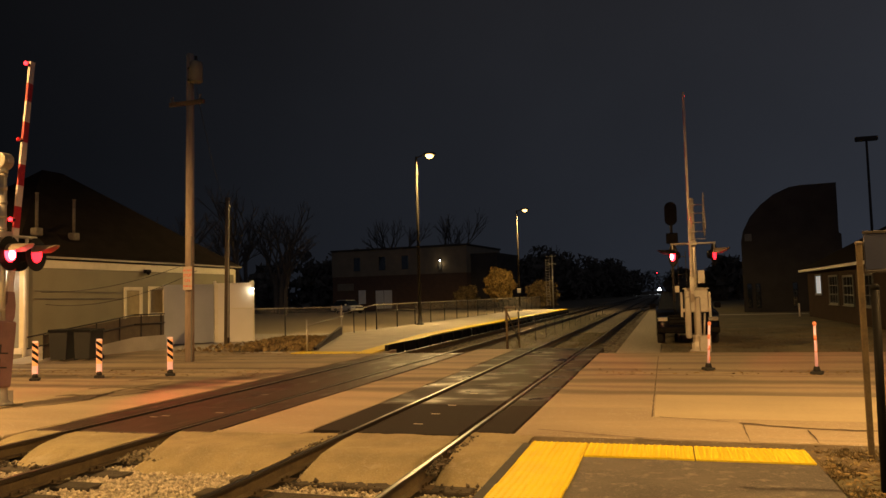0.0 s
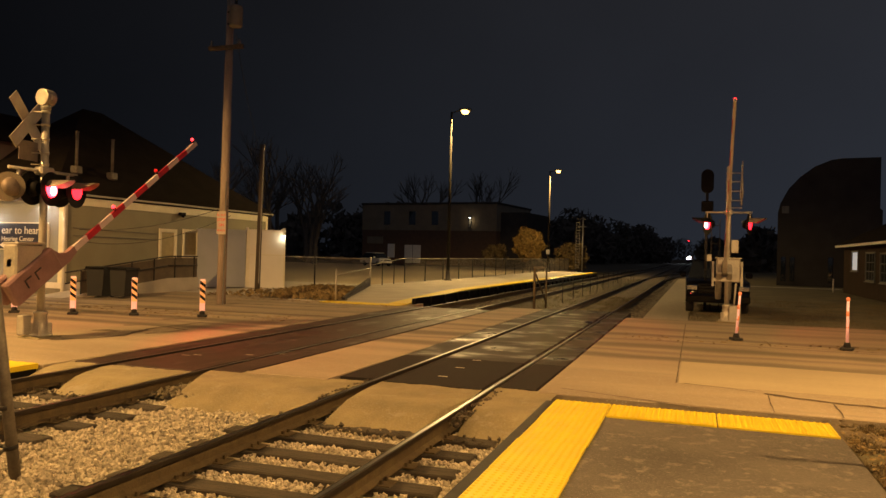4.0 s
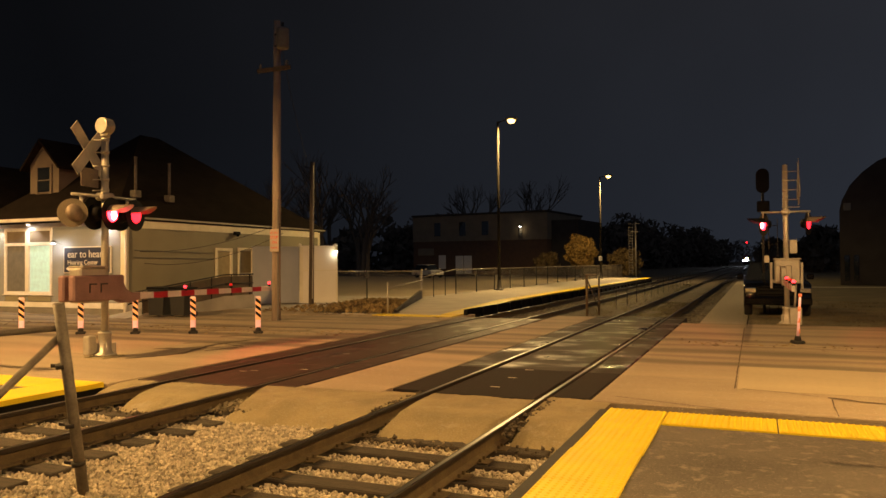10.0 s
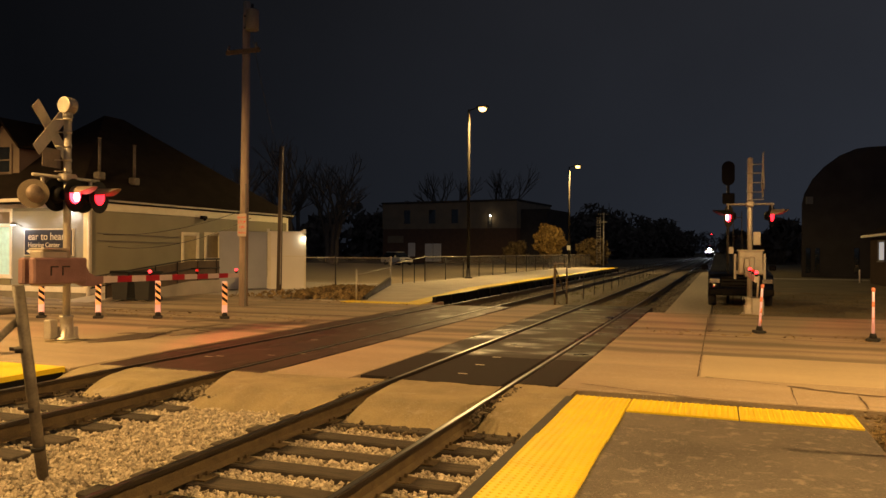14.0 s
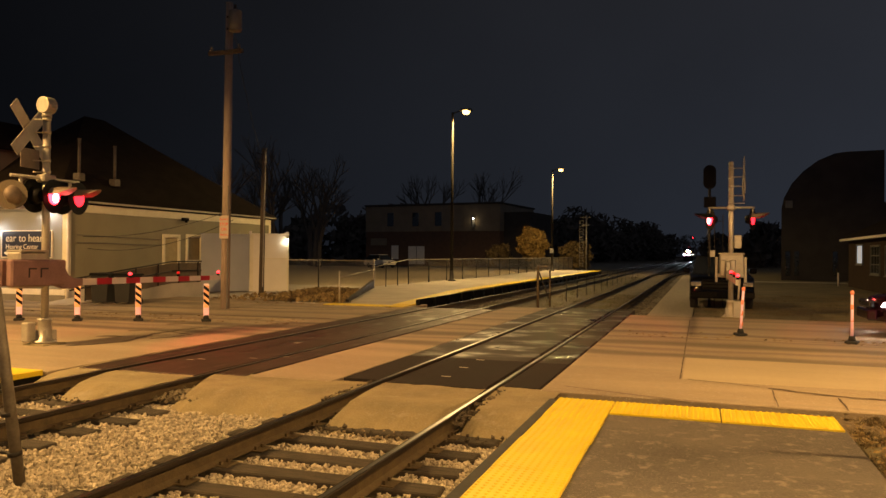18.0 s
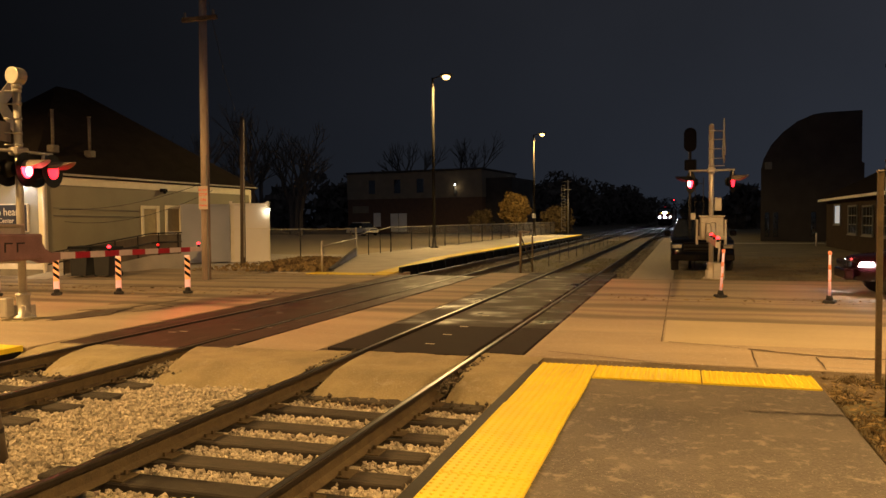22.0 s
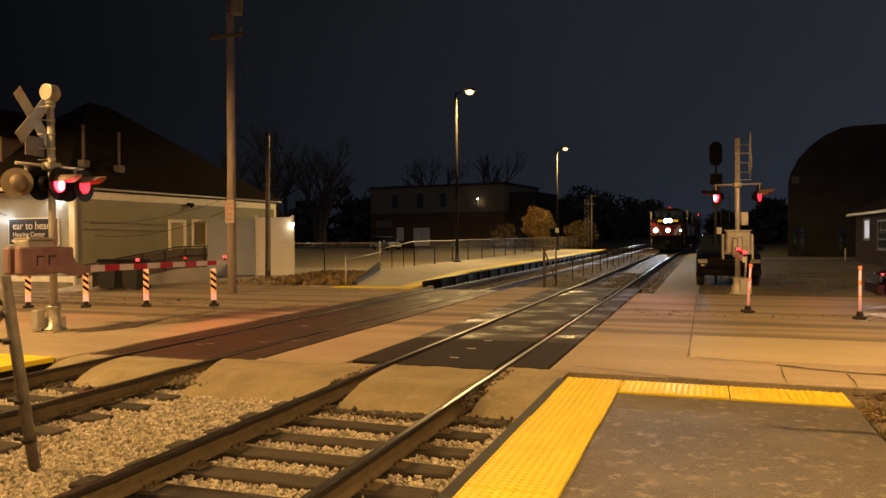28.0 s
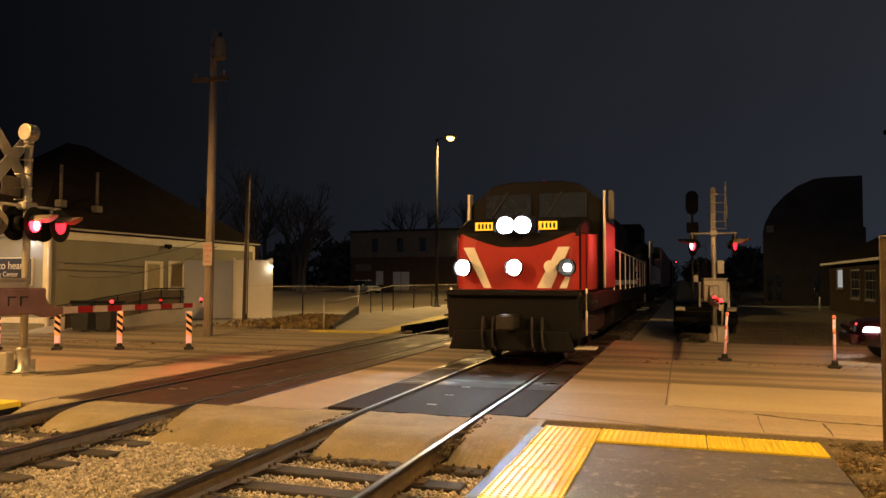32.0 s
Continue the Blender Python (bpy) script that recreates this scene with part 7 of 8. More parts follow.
# ---- vehicles ----
def wheel(parent, x, y, r, w, axis="x"):
    bm = bm_new()
    lathe(bm, [(r * 0.55, -w / 2), (r * 0.9, -w / 2), (r, -w / 2 + 0.03), (r, w / 2 - 0.03), (r * 0.9, w / 2), (r * 0.55, w / 2)], 20)
    q = Matrix.Rotation(radians(90), 4, "Y")
    o = part("wheel", bm, M["rubber"], parent, "black tyre", at=pose(x, y, r) @ q)
    bm = bm_new()
    lathe(bm, [(r * 0.54, -w / 2 + 0.02), (r * 0.5, -w / 2 + 0.05), (r * 0.5, w / 2 - 0.05), (r * 0.54, w / 2 - 0.02)], 14)
    part("rim", bm, M["chrome"], o)
    return o


def vehicle(name, at, paint, label, category, w, length, h, hood, hz, lamps, pickup):
    """It faces -y in its own space; its front lies at y = 0."""
    s = thing(name, at, label, category)
    bm = bm_new()
    hw = w / 2
    side = [(0.03, 0.35), (0.0, 0.55), (0.06, hz - 0.06), (0.2, hz), (hood, hz + 0.08), (length - 0.1, hz + 0.08), (length, 0.7), (length, 0.35)]
    bulge = 0.10 if pickup else 0.42
    rows = []
    n = 12
    for i in range(n + 1):
        u = -1 + 2 * i / n
        u = math.copysign(abs(u) ** 0.8, u)
        row = []
        for y, z in side:
            front = max(0.0, 1 - y / 1.2)
            tuck = 0.05 * abs(u) ** 6
            row.append(bm.verts.new((u * hw, y + bulge * front * u * u + (tuck if y < length / 2 else -tuck), z - (0.05 * u ** 4 if z > hz - 0.1 else 0))))
        rows.append(row)
    for p, q in zip(rows, rows[1:]):
        for k in range(len(side)):
            f = bm.faces.new((p[k], p[(k + 1) % len(side)], q[(k + 1) % len(side)], q[k]))
            f.smooth = True
    bm.faces.new(rows[0])
    bm.faces.new(rows[-1][::-1])
    bmesh.ops.recalc_face_normals(bm, faces=bm.faces)
    part("body", bm, paint, s, "glossy painted body")
    bm = bm_new()
    top = [(hood - 0.1, hz + 0.03), (hood + 0.75, h), (hood + (2.1 if pickup else length - hood - 0.9), h), (hood + (2.5 if pickup else length - hood - 0.15), hz + 0.05)]
    vs = []
    for sx in (-1, 1):
        for i, (y, z) in enumerate(top):
            vs.append(bm.verts.new((sx * (hw - (0.05 if i in (0, 3) else 0.22)), y, z)))
    for f in ((0, 1, 5, 4), (1, 2, 6, 5), (2, 3, 7, 6), (3, 2, 1, 0), (4, 5, 6, 7)):
        bm.faces.new([vs[i] for i in f])
    bmesh.ops.recalc_face_normals(bm, faces=bm.faces)
    part("cabin", bm, M["glass"], s, "dark glass cabin")
    bm = bm_new()
    y0, y1 = top[1][0] - 0.02, top[2][0] + 0.02
    box(bm, -hw + 0.2, y0, h - 0.01, hw - 0.2, y1, h + 0.045, 0.02)
    part("roof", bm, paint, s)
    bm = bm_new()
    box(bm, -hw * 0.62, -0.03, 0.62, hw * 0.62, 0.05, hz - 0.1, 0.02)
    part("grille", bm, M["black"], s, "dark grille")
    bm = bm_new()
    for i in range(3):
        z = 0.66 + (hz - 0.82) * i / 2
        box(bm, -hw * 0.6, -0.045, z, hw * 0.6, -0.025, z + 0.035, 0.006)
    part("grille_bar", bm, M["car_black"] if pickup else M["chrome"], s, "grille bars")
    bm = bm_new()
    box(bm, -hw * (1.0 if pickup else 0.62), -0.08, 0.36, hw * (1.0 if pickup else 0.62), 0.10, 0.58, 0.03)
    part("bumper", bm, M["car_black"] if pickup else paint, s, "front bumper")
    for sx in (-1, 1):
        bm = bm_new()
        if pickup:
            box(bm, sx * hw * 0.80 - 0.17, 0.02, hz - 0.32, sx * hw * 0.80 + 0.17, 0.16, hz - 0.14, 0.03)
        else:
            prism(bm, [(-0.15, hz - 0.22), (0.14, hz - 0.20), (0.17, hz - 0.12), (-0.10, hz - 0.13)], "y", -0.05, 0.05, 0.015)
            bmesh.ops.transform(bm, matrix=pose(sx * hw * 0.83, 0.27, 0, 0, 0, sx * 33), verts=bm.verts)
        part("headlight", bm, M["car_glow"] if lamps else M["chrome"], s, "lit headlight" if lamps else "unlit headlight")
        bm = bm_new()
        box(bm, sx * (hw + 0.10) - 0.10, hood + 0.25, hz + 0.06, sx * (hw + 0.10) + 0.10, hood + 0.42, hz + 0.24, 0.03)
        part("mirror", bm, paint, s)
        for y in (0.85, length - 0.95):
            wheel(s, sx * (hw - 0.12), y, 0.36 if pickup else 0.33, 0.24)
    return s


def build_vehicles():
    vehicle("pickup_truck", (0.60, 24.2, -0.02, 0, 0, 1), M["car_black"], "black pickup truck parked on the verge beyond the crossing", "pickup truck", 1.86, 5.2, 1.64, 1.5, 1.03, False, True)
    car = vehicle("car", (30, 17.5, 0, 0, 0, -90), M["car_red"], "dark red car with lit headlights waiting at the gate", "car", 1.78, 4.4, 1.48, 1.0, 0.86, True, False)
    vehicle("parked_car", (-33.5, 78, 0, 0, 0, 60), M["container"], "pale car parked in the dark car park", "car", 1.75, 4.4, 1.5, 1.0, 0.85, False, False)
    return car


# ---- train ----
def locomotive(lead):
    """It faces -y; the nose front lies at y = 0, the rails at z = 0, the track's middle at x = 0."""
    s = thing("locomotive", (0, 0, 0), "red and black diesel locomotive with blazing headlights" if lead else "trailing red and black diesel locomotive", "locomotive", "locomotives")
    # underframe, pilot, anticlimber
    bm = bm_new()
    box(bm, -1.45, 0.1, 1.05, 1.45, 20.5, 1.42, 0.03)
    part("underframe", bm, M["loco_black"], s, "black underframe")
    bm = bm_new()
    prism(bm, [(-1.28, 0.52), (1.28, 0.52), (1.30, 1.40), (-1.30, 1.40)], "y", -0.35, 0.12, 0.05)
    part("pilot", bm, M["loco_black"], s, "black pilot plate")
    bm = bm_new()
    prism(bm, [(-1.22, 0.32), (1.22, 0.32), (1.1, 0.70), (-1.1, 0.70)], "y", -0.50, -0.352, 0.03)
    part("snowplough", bm, M["loco_black"], s, "dark snowplough")
    bm = bm_new()
    box(bm, -1.29, -0.45, 1.34, 1.29, 0.1, 1.46, 0.03)
    part("anticlimber", bm, M["loco_black"], s)
    bm = bm_new()
    box(bm, -0.16, -1.0, 0.72, 0.16, -0.35, 1.02, 0.04)
    part("coupler", bm, M["iron"], s, "steel coupler")
    for x in (-0.55, -0.35, 0.4, 0.6):
        bm = bm_new()
        pts = [(x, -0.4, 0.95), (x + 0.02, -0.55, 0.6), (x + 0.05, -0.58, 0.4), (x + 0.08, -0.5, 0.32)]
        for a, b in zip(pts, pts[1:]):
            rod(bm, a, b, 0.025, None, 6)
        part("brake_hose", bm, M["rubber"], s, "black brake hose")
    # nose: wide, its front sloped back, red with pale slanting stripes
    bm = bm_new()
    plan = [(-1.30, 0.5), (-1.24, 0.2), (-1.08, 0.05), (-0.8, 0.0), (0.8, 0.0), (1.08, 0.05), (1.24, 0.2), (1.30, 0.5), (1.34, 2.1), (-1.34, 2.1)]
    prism(bm, plan, "z", 1.46, 2.60, 0.03)
    nose = part("nose", bm, M["loco_black"], s, "black wide nose")
    # red lower nose, its upper edge dipping under the headlight
    def skin(x):
        a = abs(x)
        return 0.0 if a < 0.8 else 0.05 * (a - 0.8) / 0.28 if a < 1.08 else 0.05 + 0.15 * (a - 1.08) / 0.16 if a < 1.24 else 0.2 + 0.3 * (a - 1.24) / 0.06
    def brow(x):
        a = abs(x)
        return 2.30 + 0.27 * min(1, max(0, (a - 0.25) / 0.85)) ** 1.3
    bm = bm_new()
    xs = [-1.30 + 2.6 * i / 52 for i in range(53)]
    rows = [[bm.verts.new((x, skin(x) - o, z)) for z, o in ((1.47, 0.0), (1.47, 0.012), (brow(x), 0.012), (brow(x), 0.0))] for x in xs]
    for p, q in zip(rows, rows[1:]):
        for k in range(4):
            bm.faces.new((p[k], p[(k + 1) % 4], q[(k + 1) % 4], q[k]))
    bmesh.ops.recalc_face_normals(bm, faces=bm.faces)
    part("nose_panel", bm, M["loco_red"], s, "red panel across the nose with a curved upper edge")
    for sg in (-1, 1):
        bm = bm_new()
        prism(bm, [(0.52, 1.47), (2.06, 1.47), (2.06, 2.66), (0.52, 2.57)], "x", sg * 1.335 - 0.02, sg * 1.335 + 0.02)
        part("nose_side", bm, M["loco_red"], s, "red side of the nose")
    bm = bm_new()
    prism(bm, [(0.075, 2.50), (0.2, 2.72), (0.8, 2.92), (2.1, 3.0), (2.1, 2.50)], "x", -1.24, 1.24, 0.07)
    part("nose_top", bm, M["loco_black"], s, "black top of the nose")
    for k, (xa, xb) in enumerate(((-1.06, -0.84), (0.84, 1.06), (1.0, 1.08))):
        bm = bm_new()
        sg = 1 if xa > 0 else -1
        lo = (xa - 0.42 * sg, xb - 0.36 * sg) if k < 2 else (0.86, 1.0)
        top = 2.30 if k < 2 else 1.78
        prism(bm, [(lo[0], 1.5), (lo[1], 1.5), (xb, top), (xa, top)], "y", -0.018, 0.03)
        part("stripe", bm, M["white"], nose, "pale slanting stripe")
    # cab
    bm = bm_new()
    prism(bm, [(-1.5, 1.46), (1.5, 1.46), (1.5, 3.36), (0.98, 3.78), (0.6, 3.86), (-0.6, 3.86), (-0.98, 3.78), (-1.5, 3.36)], "y", 2.05, 4.6, 0.04)
    cab = part("cab", bm, M["loco_black"], s, "black cab")
    for sg in (-1, 1):
        bm = bm_new()
        box(bm, sg * 1.505 - 0.012, 2.12, 1.5, sg * 1.505 + 0.012, 4.5, 2.95, 0.004)
        part("cab_side", bm, M["loco_red"], cab, "red lower cab side")
    for x0, x1 in ((-1.14, -0.08), (0.08, 1.14)):
        bm = bm_new()
        box(bm, x0, 2.0, 3.02, x1, 2.045, 3.58, 0.02)
        part("windscreen", bm, M["glass"], cab, "dark windscreen")
        bm = bm_new()
        rod(bm, ((x0 + x1) / 2, 1.98, 3.62), ((x0 + x1) / 2 - 0.35, 1.97, 3.1), 0.018, None, 6)
        part("wiper", bm, M["iron"], cab, "windscreen wiper")
    for sg in (-1, 1):
        bm = bm_new()
        box(bm, sg * 1.51 - 0.015, 2.7, 3.0, sg * 1.51 + 0.015, 4.1, 3.4, 0.01)
        part("side_window", bm, M["glass"], cab)
        bm = bm_new()
        box(bm, sg * 1.62 - 0.06, 2.35, 3.0, sg * 1.62 + 0.06, 2.5, 3.65, 0.02)
        part("mirror", bm, M["grey"], cab, "tall cab mirror")
    # hood
    bm = bm_new()
    prism(bm, [(-1.05, 1.46), (1.05, 1.46), (1.05, 3.6), (0.8, 3.85), (-0.8, 3.85), (-1.05, 3.6)], "y", 4.6, 20.2, 0.03)
    hood = part("hood", bm, M["loco_black"], s, "long black hood")
    for y in (6, 8, 10, 12, 14, 16):
        for sg in (-1, 1):
            bm = bm_new()
            box(bm, sg * 1.055 - 0.012, y, 1.7, sg * 1.055 + 0.012, y + 1.6, 3.45, 0.006)
            part("hood_door", bm, M["loco_black"], hood)
    bm = bm_new()
    box(bm, -1.5, 16.8, 3.2, 1.5, 19.6, 3.95, 0.05)
    part("radiator", bm, M["loco_black"], hood, "flared radiator housing")
    for sg in (-1, 1):
        bm = bm_new()
        box(bm, sg * 1.06 - 0.014, 4.7, 1.5, sg * 1.06 + 0.014, 20.1, 1.66, 0.004)
        part("sill_stripe", bm, M["white"], hood)
    # lights: the pair between the number boards, the nose lamp, the ditch lights
    bm = bm_new()
    box(bm, -0.36, 0.085, 2.55, 0.36, 0.5, 2.92, 0.05)
    h = part("headlight", bm, M["loco_black"], s, "twin headlight housing")
    for x in (-0.17, 0.17):
        # tube drawn out to keep the light off the near ground
        bm = bm_new()
        for i in range(20):
            a0, a1 = i * math.pi / 10, (i + 1) * math.pi / 10
            v = [bm.verts.new((x + r * math.cos(a), y, 2.72 + r * math.sin(a))) for r, y, a in ((0.155, 0.08, a0), (0.165, -0.2, a0), (0.165, -0.2, a1), (0.155, 0.08, a1))]
            w = [bm.verts.new((x + r * math.cos(a), y, 2.72 + r * math.sin(a))) for r, y, a in ((0.175, 0.08, a0), (0.175, -0.2, a0), (0.175, -0.2, a1), (0.175, 0.08, a1))]
            bm.faces.new(v)
            bm.faces.new(w[::-1])
            bm.faces.new((v[1], w[1], w[2], v[2]))
        part("bezel", bm, M["loco_black"], h, "black tube round the lens")
        bm = bm_new()
        disc(bm, (x, 0.08, 2.72), (0, -1, 0), 0.153, 0.02, 20)
        part("lens", bm, M["beam_glow"] if lead else M["glass"], h, "blazing lens" if lead else "dark lens")
        # an added bulb throws the narrow beam through an added baffle sleeve in the middle of the lens
        for r, m, name in ((0.041, "white", "reflector_sleeve"), (0.036, "baffle_black", "sleeve_lining")):
            bm = bm_new()
            ends = [[bm.verts.new((x + r * math.cos(i * math.pi / 6), y, 2.72 + r * math.sin(i * math.pi / 6))) for i in range(12)] for y in (0.058, -0.19)]
            for i in range(12):
                bm.faces.new((ends[0][i], ends[0][(i + 1) % 12], ends[1][(i + 1) % 12], ends[1][i]))
            part(name, bm, M[m], h)
        bm = bm_new()
        disc(bm, (x, 0.055, 2.72), (0, -1, 0), 0.034, 0.004, 12)
        part("bulb", bm, M["bulb_glow"] if lead else M["glass"], h, "white bulb added for the narrow beam" if lead else "dark bulb")
    for x in (-1, 1):
        bm = bm_new()
        box(bm, x * 0.64 - 0.20, 0.0, 2.62, x * 0.64 + 0.20, 0.3, 2.82, 0.02)
        nb = part("number_board", bm, M["loco_black"], s, "number board with unreadable digits")
        bm = bm_new()
        box(bm, x * 0.64 - 0.18, -0.008, 2.64, x * 0.64 + 0.18, 0.004, 2.80)
        part("lit_panel", bm, M["number_glow"], nb, "glowing amber panel")
        bm = bm_new()
        for i in range(4):
            box(bm, x * 0.64 - 0.12 + 0.075 * i, -0.014, 2.67, x * 0.64 - 0.08 + 0.075 * i, -0.008, 2.77)
        part("text_bar", bm, M["black"], nb)
    for x, m in ((-1.03, "head_glow"), (0.0, "head_glow"), (1.03, "ditch_glow")):
        bm = bm_new()
        lathe(bm, [(0.05, 0.0), (0.17, 0.06), (0.17, 0.24), (0.16, 0.24), (0.148, 0.08), (0.05, 0.07)], 18, pose(x, -0.02, 1.9, 90))
        d = part("ditch_light" if x else "nose_light", bm, M["loco_black"], s, "ditch light housing" if x else "nose light housing")
        bm = bm_new()
        disc(bm, (x, -0.10, 1.9), (0, -1, 0), 0.145 if m == "head_glow" else 0.075, 0.012, 18)
        part("lens", bm, M[m] if lead else M["glass"], d, "blazing lens" if lead else "dark lens")
    bm = bm_new()
    disc(bm, (0.68, -0.02, 1.92), (0, -1, 0), 0.12, 0.02, 18)
    part("emblem", bm, M["white"], nose, "round pale emblem")
    # steps, handrails
    for sg in (-1, 1):
        for yy in (0.15, 19.6):
            for i in range(4):
                bm = bm_new()
                box(bm, sg * 1.32 - 0.2, yy, 0.32 + 0.3 * i, sg * 1.32 + 0.2, yy + 0.45, 0.36 + 0.3 * i, 0.006)
                part("step", bm, M["white"] if i == 0 else M["iron"], s, "pale step edge" if i == 0 else "")
        bm = bm_new()
        rod(bm, (sg * 1.36, 0.12, 0.6), (sg * 1.36, 0.12, 1.5), 0.022, None, 8)
        part("handrail", bm, M["white"], s, "pale vertical grab rail")
        bm = bm_new()
        rod(bm, (sg * 1.52, 1.95, 1.5), (sg * 1.52, 1.95, 3.6), 0.03, None, 8)
        part("handrail", bm, M["white"], s, "pale vertical grab rail")
        bm = bm_new()
        rod(bm, (sg * 1.46, 4.8, 2.45), (sg * 1.46, 20.2, 2.45), 0.02, None, 6)
        for i in range(9):
            rod(bm, (sg * 1.46, 4.8 + 1.92 * i, 1.4), (sg * 1.46, 4.8 + 1.92 * i, 2.45), 0.02, None, 6)
        part("handrail", bm, M["white"], s, "side handrail along the walkway")
    # trucks with wheels, fuel tank
    for yc in (3.4, 17.2):
        for sg in (-1, 1):
            bm = bm_new()
            prism(bm, [(yc - 2.5, 0.62), (yc - 2.2, 0.95), (yc + 2.2, 0.95), (yc + 2.5, 0.62), (yc + 2.0, 0.45), (yc - 2.0, 0.45)], "x", sg * 1.05 - 0.08, sg * 1.05 + 0.08, 0.03)
            part("bogie_frame", bm, M["iron"], s, "dark bogie frame")
        for dy in (-2.0, 0, 2.0):
            bm = bm_new()
            for sg in (-1, 1):
                rod(bm, (sg * 0.72 - 0.06, yc + dy, 0.52), (sg * 0.72 + 0.06, yc + dy, 0.52), 0.51, None, 24)
            rod(bm, (-0.7, yc + dy, 0.52), (0.7, yc + dy, 0.52), 0.09, None, 10)
            part("wheelset", bm, M["iron"], s, "steel wheelset")
    bm = bm_new()
    prism(bm, [(-1.3, 1.05), (1.3, 1.05), (1.3, 0.5), (1.0, 0.25), (-1.0, 0.25), (-1.3, 0.5)], "y", 6.6, 13.8, 0.04)
    part("fuel_tank", bm, M["loco_black"], s, "black fuel tank")
    bm = bm_new()
    rod(bm, (0, 3.2, 3.86), (0, 3.2, 4.0), 0.1, None, 10)
    part("beacon", bm, M["red_dim"], s)
    return s


def boxcar(colour, label):
    s = thing("freight_wagon", (0, 0, 0), label, "freight wagon", "freight wagons")
    bm = bm_new()
    prism(bm, [(-1.5, 1.1), (1.5, 1.1), (1.5, 4.15), (0.0, 4.4), (-1.5, 4.15)], "y", 0.6, 16.4, 0.03)
    part("body", bm, M[colour], s)
    bm = bm_new()
    box(bm, -0.03, 0, 1.15, 0.03, 0.1, 4.1)
    rib = mesh_of("side_post", bm)
    rib.materials.append(M[colour])
    for sg in (-1, 1):
        for i in range(14):
            part("side_post", rib, None, s, at=pose(sg * 1.52, 0.9 + 1.15 * i, 0))
    for yc in (2.6, 14.4):
        for sg in (-1, 1):
            bm = bm_new()
            box(bm, sg * 1.0 - 0.07, yc - 1.3, 0.35, sg * 1.0 + 0.07, yc + 1.3, 0.7, 0.03)
            part("bogie_frame", bm, M["iron"], s)
        for dy in (-0.9, 0.9):
            bm = bm_new()
            for sg in (-1, 1):
                rod(bm, (sg * 0.72 - 0.06, yc + dy, 0.44), (sg * 0.72 + 0.06, yc + dy, 0.44), 0.43, None, 20)
            rod(bm, (-0.7, yc + dy, 0.44), (0.7, yc + dy, 0.44), 0.08, None, 10)
            part("wheelset", bm, M["iron"], s)
    bm = bm_new()
    box(bm, -0.12, 0.0, 0.75, 0.12, 17.0, 1.0, 0.02)
    part("draft_gear", bm, M["iron"], s)
    return s


def build_train():
    lead = locomotive(True)
    second = locomotive(False)
    cars = [boxcar("maroon", "dull red box wagon behind the locomotives")]
    for i in range(4):
        cars.append(boxcar("loco_black" if i % 2 else "maroon", "dark box wagon in the train"))
    return [(lead, 0.0), (second, 22.0)] + [(c, 44.0 + 17.4 * i) for i, c in enumerate(cars)]


# ---- building all ----
build_ground()
build_cracks()
build_near_platform()
build_far_platforms()
build_aprons()
build_tracks()
arm_west, arm_east = build_signals()
build_poles()
build_fence()
build_bollards()
build_clinic()
build_far()
build_trees()
red_car = build_vehicles()
train = build_train()
def in_cribs(c):
    """Keeps the stones out of the ties' way, but for those beyond the ties' ends."""
    k = np.abs((c[:, 1] + 3 + 0.26) % 0.52 - 0.26)
    on = np.minimum(np.abs(c[:, 0] - (R1 - GAUGE / 2)), np.abs(c[:, 0] - (R2 - GAUGE / 2))) < 1.27
    rails = np.min([np.abs(c[:, 0] - r) for r in (R1 + 0.03, R1 - GAUGE - 0.03, R2 + 0.03, R2 - GAUGE - 0.03)], axis=0) < 0.09
    return ~(on & (k < 0.135)) & ~rails & (c[:, 1] < 7.6)


dead_grass("dead_grass", 34000, 1.32, 3.6, 2.0, 8.55, -0.03, 2)
dead_grass("dead_grass", 30000, -0.2, 14.0, 21.1, 34.0, -0.02, 3, 0.06)
dead_grass("weeds", 16000, -5.95, -4.1, 23.0, 62.0, -0.17, 8, 0.16, "weed", "low green weeds between the tracks beyond the road")
dead_grass("weeds", 5000, R1 - GAUGE + 0.1, R1 - 0.1, 23.2, 34.0, -0.17, 9, 0.12, "weed", "low green weeds between the rails beyond the road")
stones("ballast_stones", 95000, -8.45, -1.62, 0.5, 7.5, -0.215, 0.014, 0.033, 5, in_cribs)
stones("ballast_stones", 40000, -8.45, -1.66, -8.0, 0.5, -0.215, 0.016, 0.033, 15, in_cribs)
# broken asphalt at the ends of the tongues
stones("broken_asphalt", 380, R2 + 0.1, R2 + 0.75, 7.2, 8.2, -0.12, 0.012, 0.04, 30, None, "rubble", "crumbled asphalt at the edge of the crossing")
stones("broken_asphalt", 60, R1 - GAUGE + 0.1, R1 - 0.1, 6.6, 6.9, -0.18, 0.012, 0.03, 31, None, "rubble", "crumbled asphalt at the edge of the crossing")
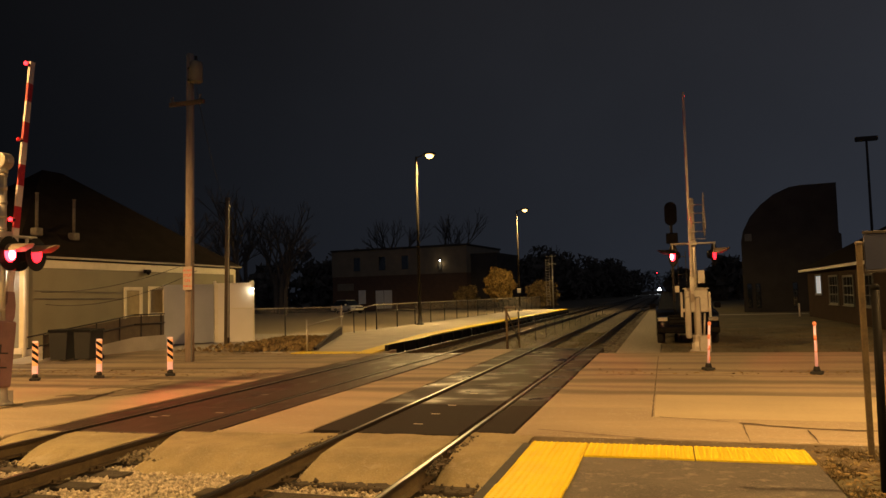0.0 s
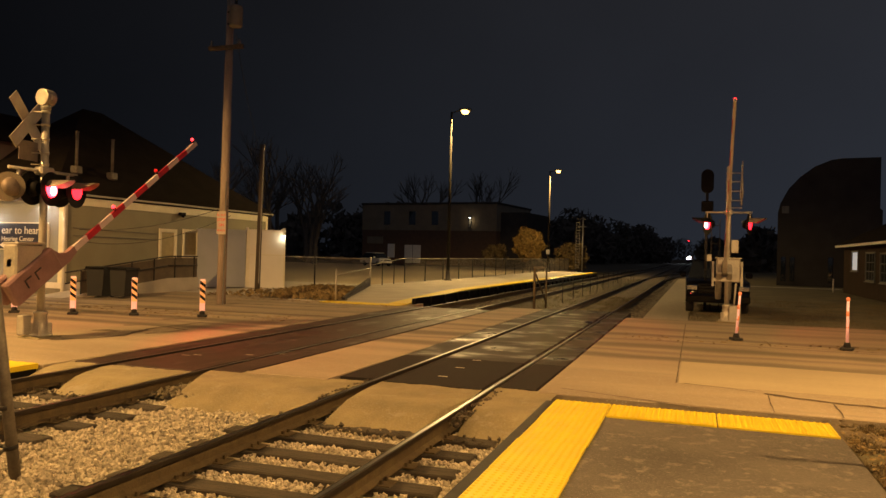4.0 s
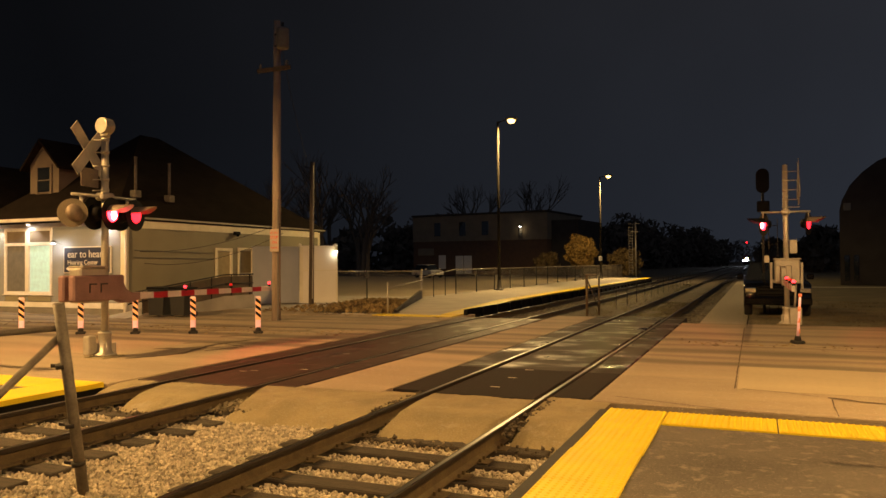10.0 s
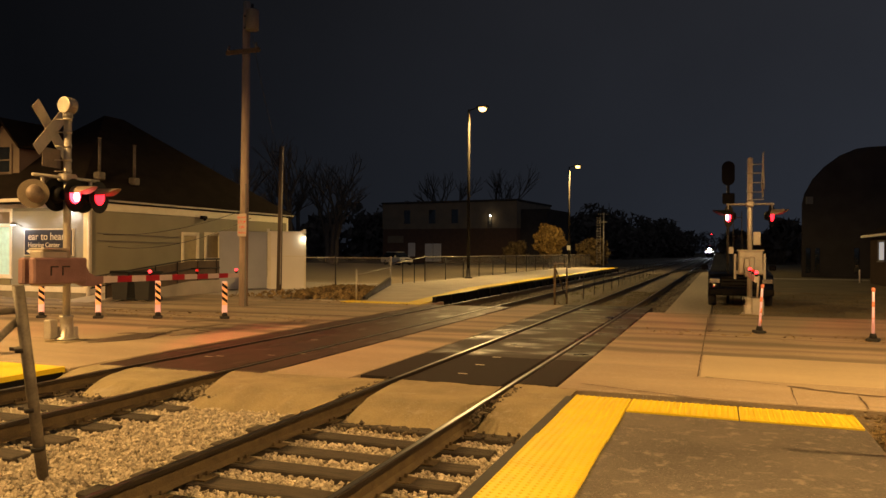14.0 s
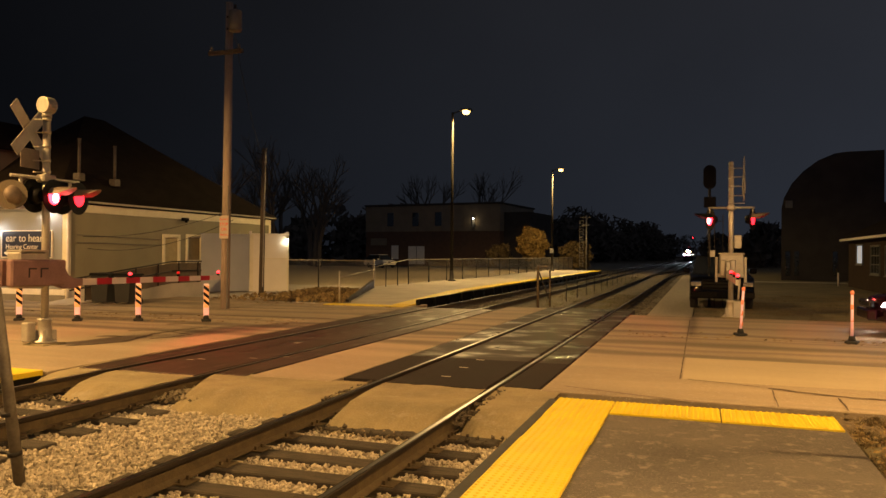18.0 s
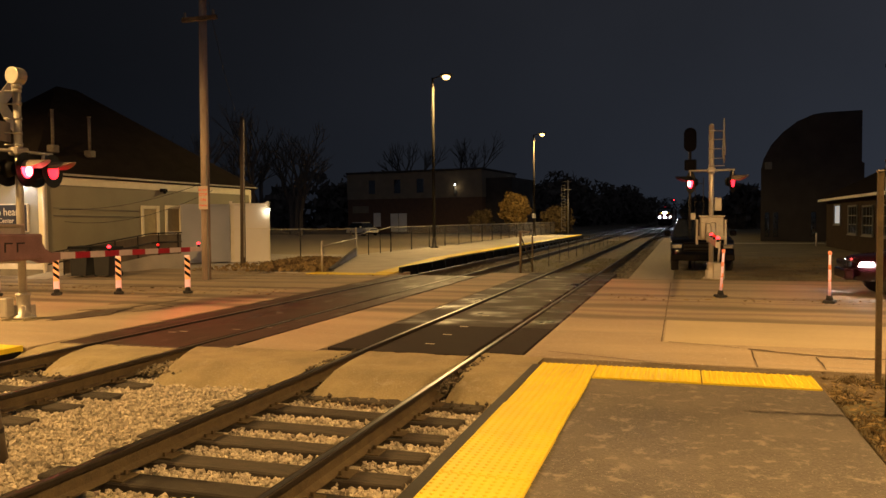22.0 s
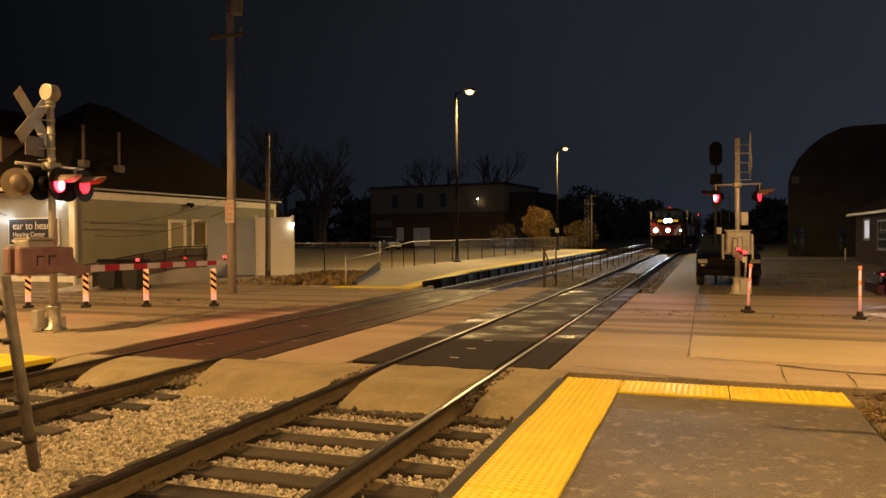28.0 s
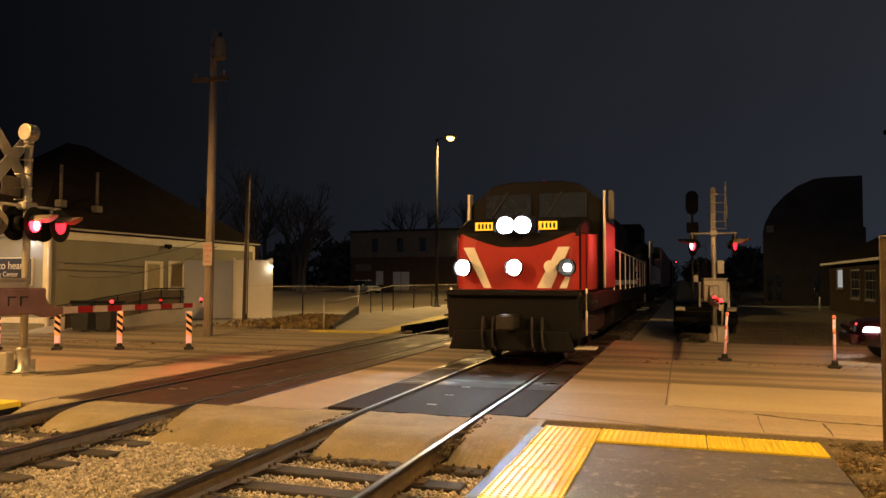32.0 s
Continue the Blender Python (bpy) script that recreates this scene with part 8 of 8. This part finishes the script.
# dark crumbs where the tongues break off beside the rails
for k, (n, x0, x1, y0, y1) in enumerate(((30, R1 - GAUGE + 0.06, R1 - 0.06, 6.66, 6.86), (24, R1 + 0.08, -1.66, 6.66, 6.98), (50, R1 - GAUGE - 0.5, R1 - GAUGE - 0.08, 7.0, 7.4), (90, R2 - GAUGE + 0.08, R2 - 0.08, 6.8, 7.1),
                                         (120, R1 + 0.08, R1 + 0.2, 6.9, 8.8), (120, R1 - GAUGE - 0.2, R1 - GAUGE - 0.08, 7.4, 8.7))):
    stones("broken_asphalt", n, x0, x1, y0, y1, -0.165 if y1 < 8 else -0.03, 0.012, 0.034, 40 + k, None, "crumb", "dark crumbs of broken asphalt at the edge of the crossing")


def leaf_litter(n, x0, x1, y0, y1, z, seed):
    rng = np.random.default_rng(seed)
    c = np.stack([rng.uniform(x0, x1, n), rng.uniform(y0, y1, n), z + rng.uniform(0.012, 0.05, n)], 1)
    keep = np.array([noise.noise((p[0] * 0.9, p[1] * 0.9, seed)) for p in c]) > -0.15
    c = c[keep]
    n = len(c)
    u, w = rng.normal(size=(n, 3)) * 0.017, rng.normal(size=(n, 3)) * 0.017
    u[:, 2] *= 0.4
    w[:, 2] *= 0.4
    v = np.stack([c - u, c + w, c + u, c - w], 1).reshape(-1, 3)
    v[:, 2] = np.maximum(v[:, 2], z + 0.006)
    me = verts_mesh("leaf_litter", v.tolist(), [(4 * i, 4 * i + 1, 4 * i + 2, 4 * i + 3) for i in range(n)])
    me.materials.append(M["leaf_dead"])
    tagged(part("leaf_litter", me, None), "dead leaves strewn over the grass beside the platform", "leaves", kind="stuff")


leaf_litter(7000, 1.33, 4.2, 3.0, 8.55, -0.03, 21)
stones("ballast_stones", 9000, -8.3, -1.3, 22.95, 45, -0.2, 0.03, 0.06, 6, None, "stone_old", "dark old ballast beyond the crossing")


# ---- what moves ----
def motions():
    # the train runs in at a steady pace
    nose_y = [(0.0, 440.0), (7.0, 350.0), (13.0, 272.0), (19.0, 194.0), (23.0, 138.0), (25.5, 103.0), (27.5, 73.0), (28.0, 66.0), (29.0, 52.5), (30.0, 39.6), (30.5, 33.3), (31.0, 27.0), (31.5, 20.6), (32.0, 14.2)]
    for ob, back in train:
        walk(ob, [(t, pose(R1 - GAUGE / 2, y + back, 0.004)) for t, y in nose_y])
    # gates come down
    fall = [(0.0, 84.2), (1.0, 75.8), (2.0, 62.5), (3.0, 49.1), (4.0, 35.8), (5.2, 24.5), (6.5, 15.4), (7.0, 11.7), (8.0, 6.4), (9.0, 1.6), (9.5, 0.8), (10.5, -0.5), (32.0, -0.5)]
    walk(arm_west, [(t, pose(0.0, 0.0, 1.17, a, 0, 0)) for t, a in fall])
    late = [(0.0, 86.0), (1.0, 75.0), (2.0, 61.0), (3.0, 51.0), (4.0, 42.5), (4.5, 37.0), (5.5, 27.0), (6.5, 18.0), (7.0, 13.5), (8.0, 7.0), (9.0, 2.0), (9.8, 0.0), (32.0, 0.0)]
    walk(arm_east, [(t, pose(-0.08, 0.0, 1.22, 0, 0, 180) @ pose(0, 0, 0, a, 0, 0)) for t, a in late])
    # the car rolls up to the gate
    walk(red_car, [(t, pose(x, 17.5, 0, 0, 0, -90)) for t, x in ((0.0, 75.0), (8.5, 42.0), (12.0, 16.0), (14.5, 5.2), (16.0, 3.35), (17.0, 3.25), (32.0, 3.25))])


motions()
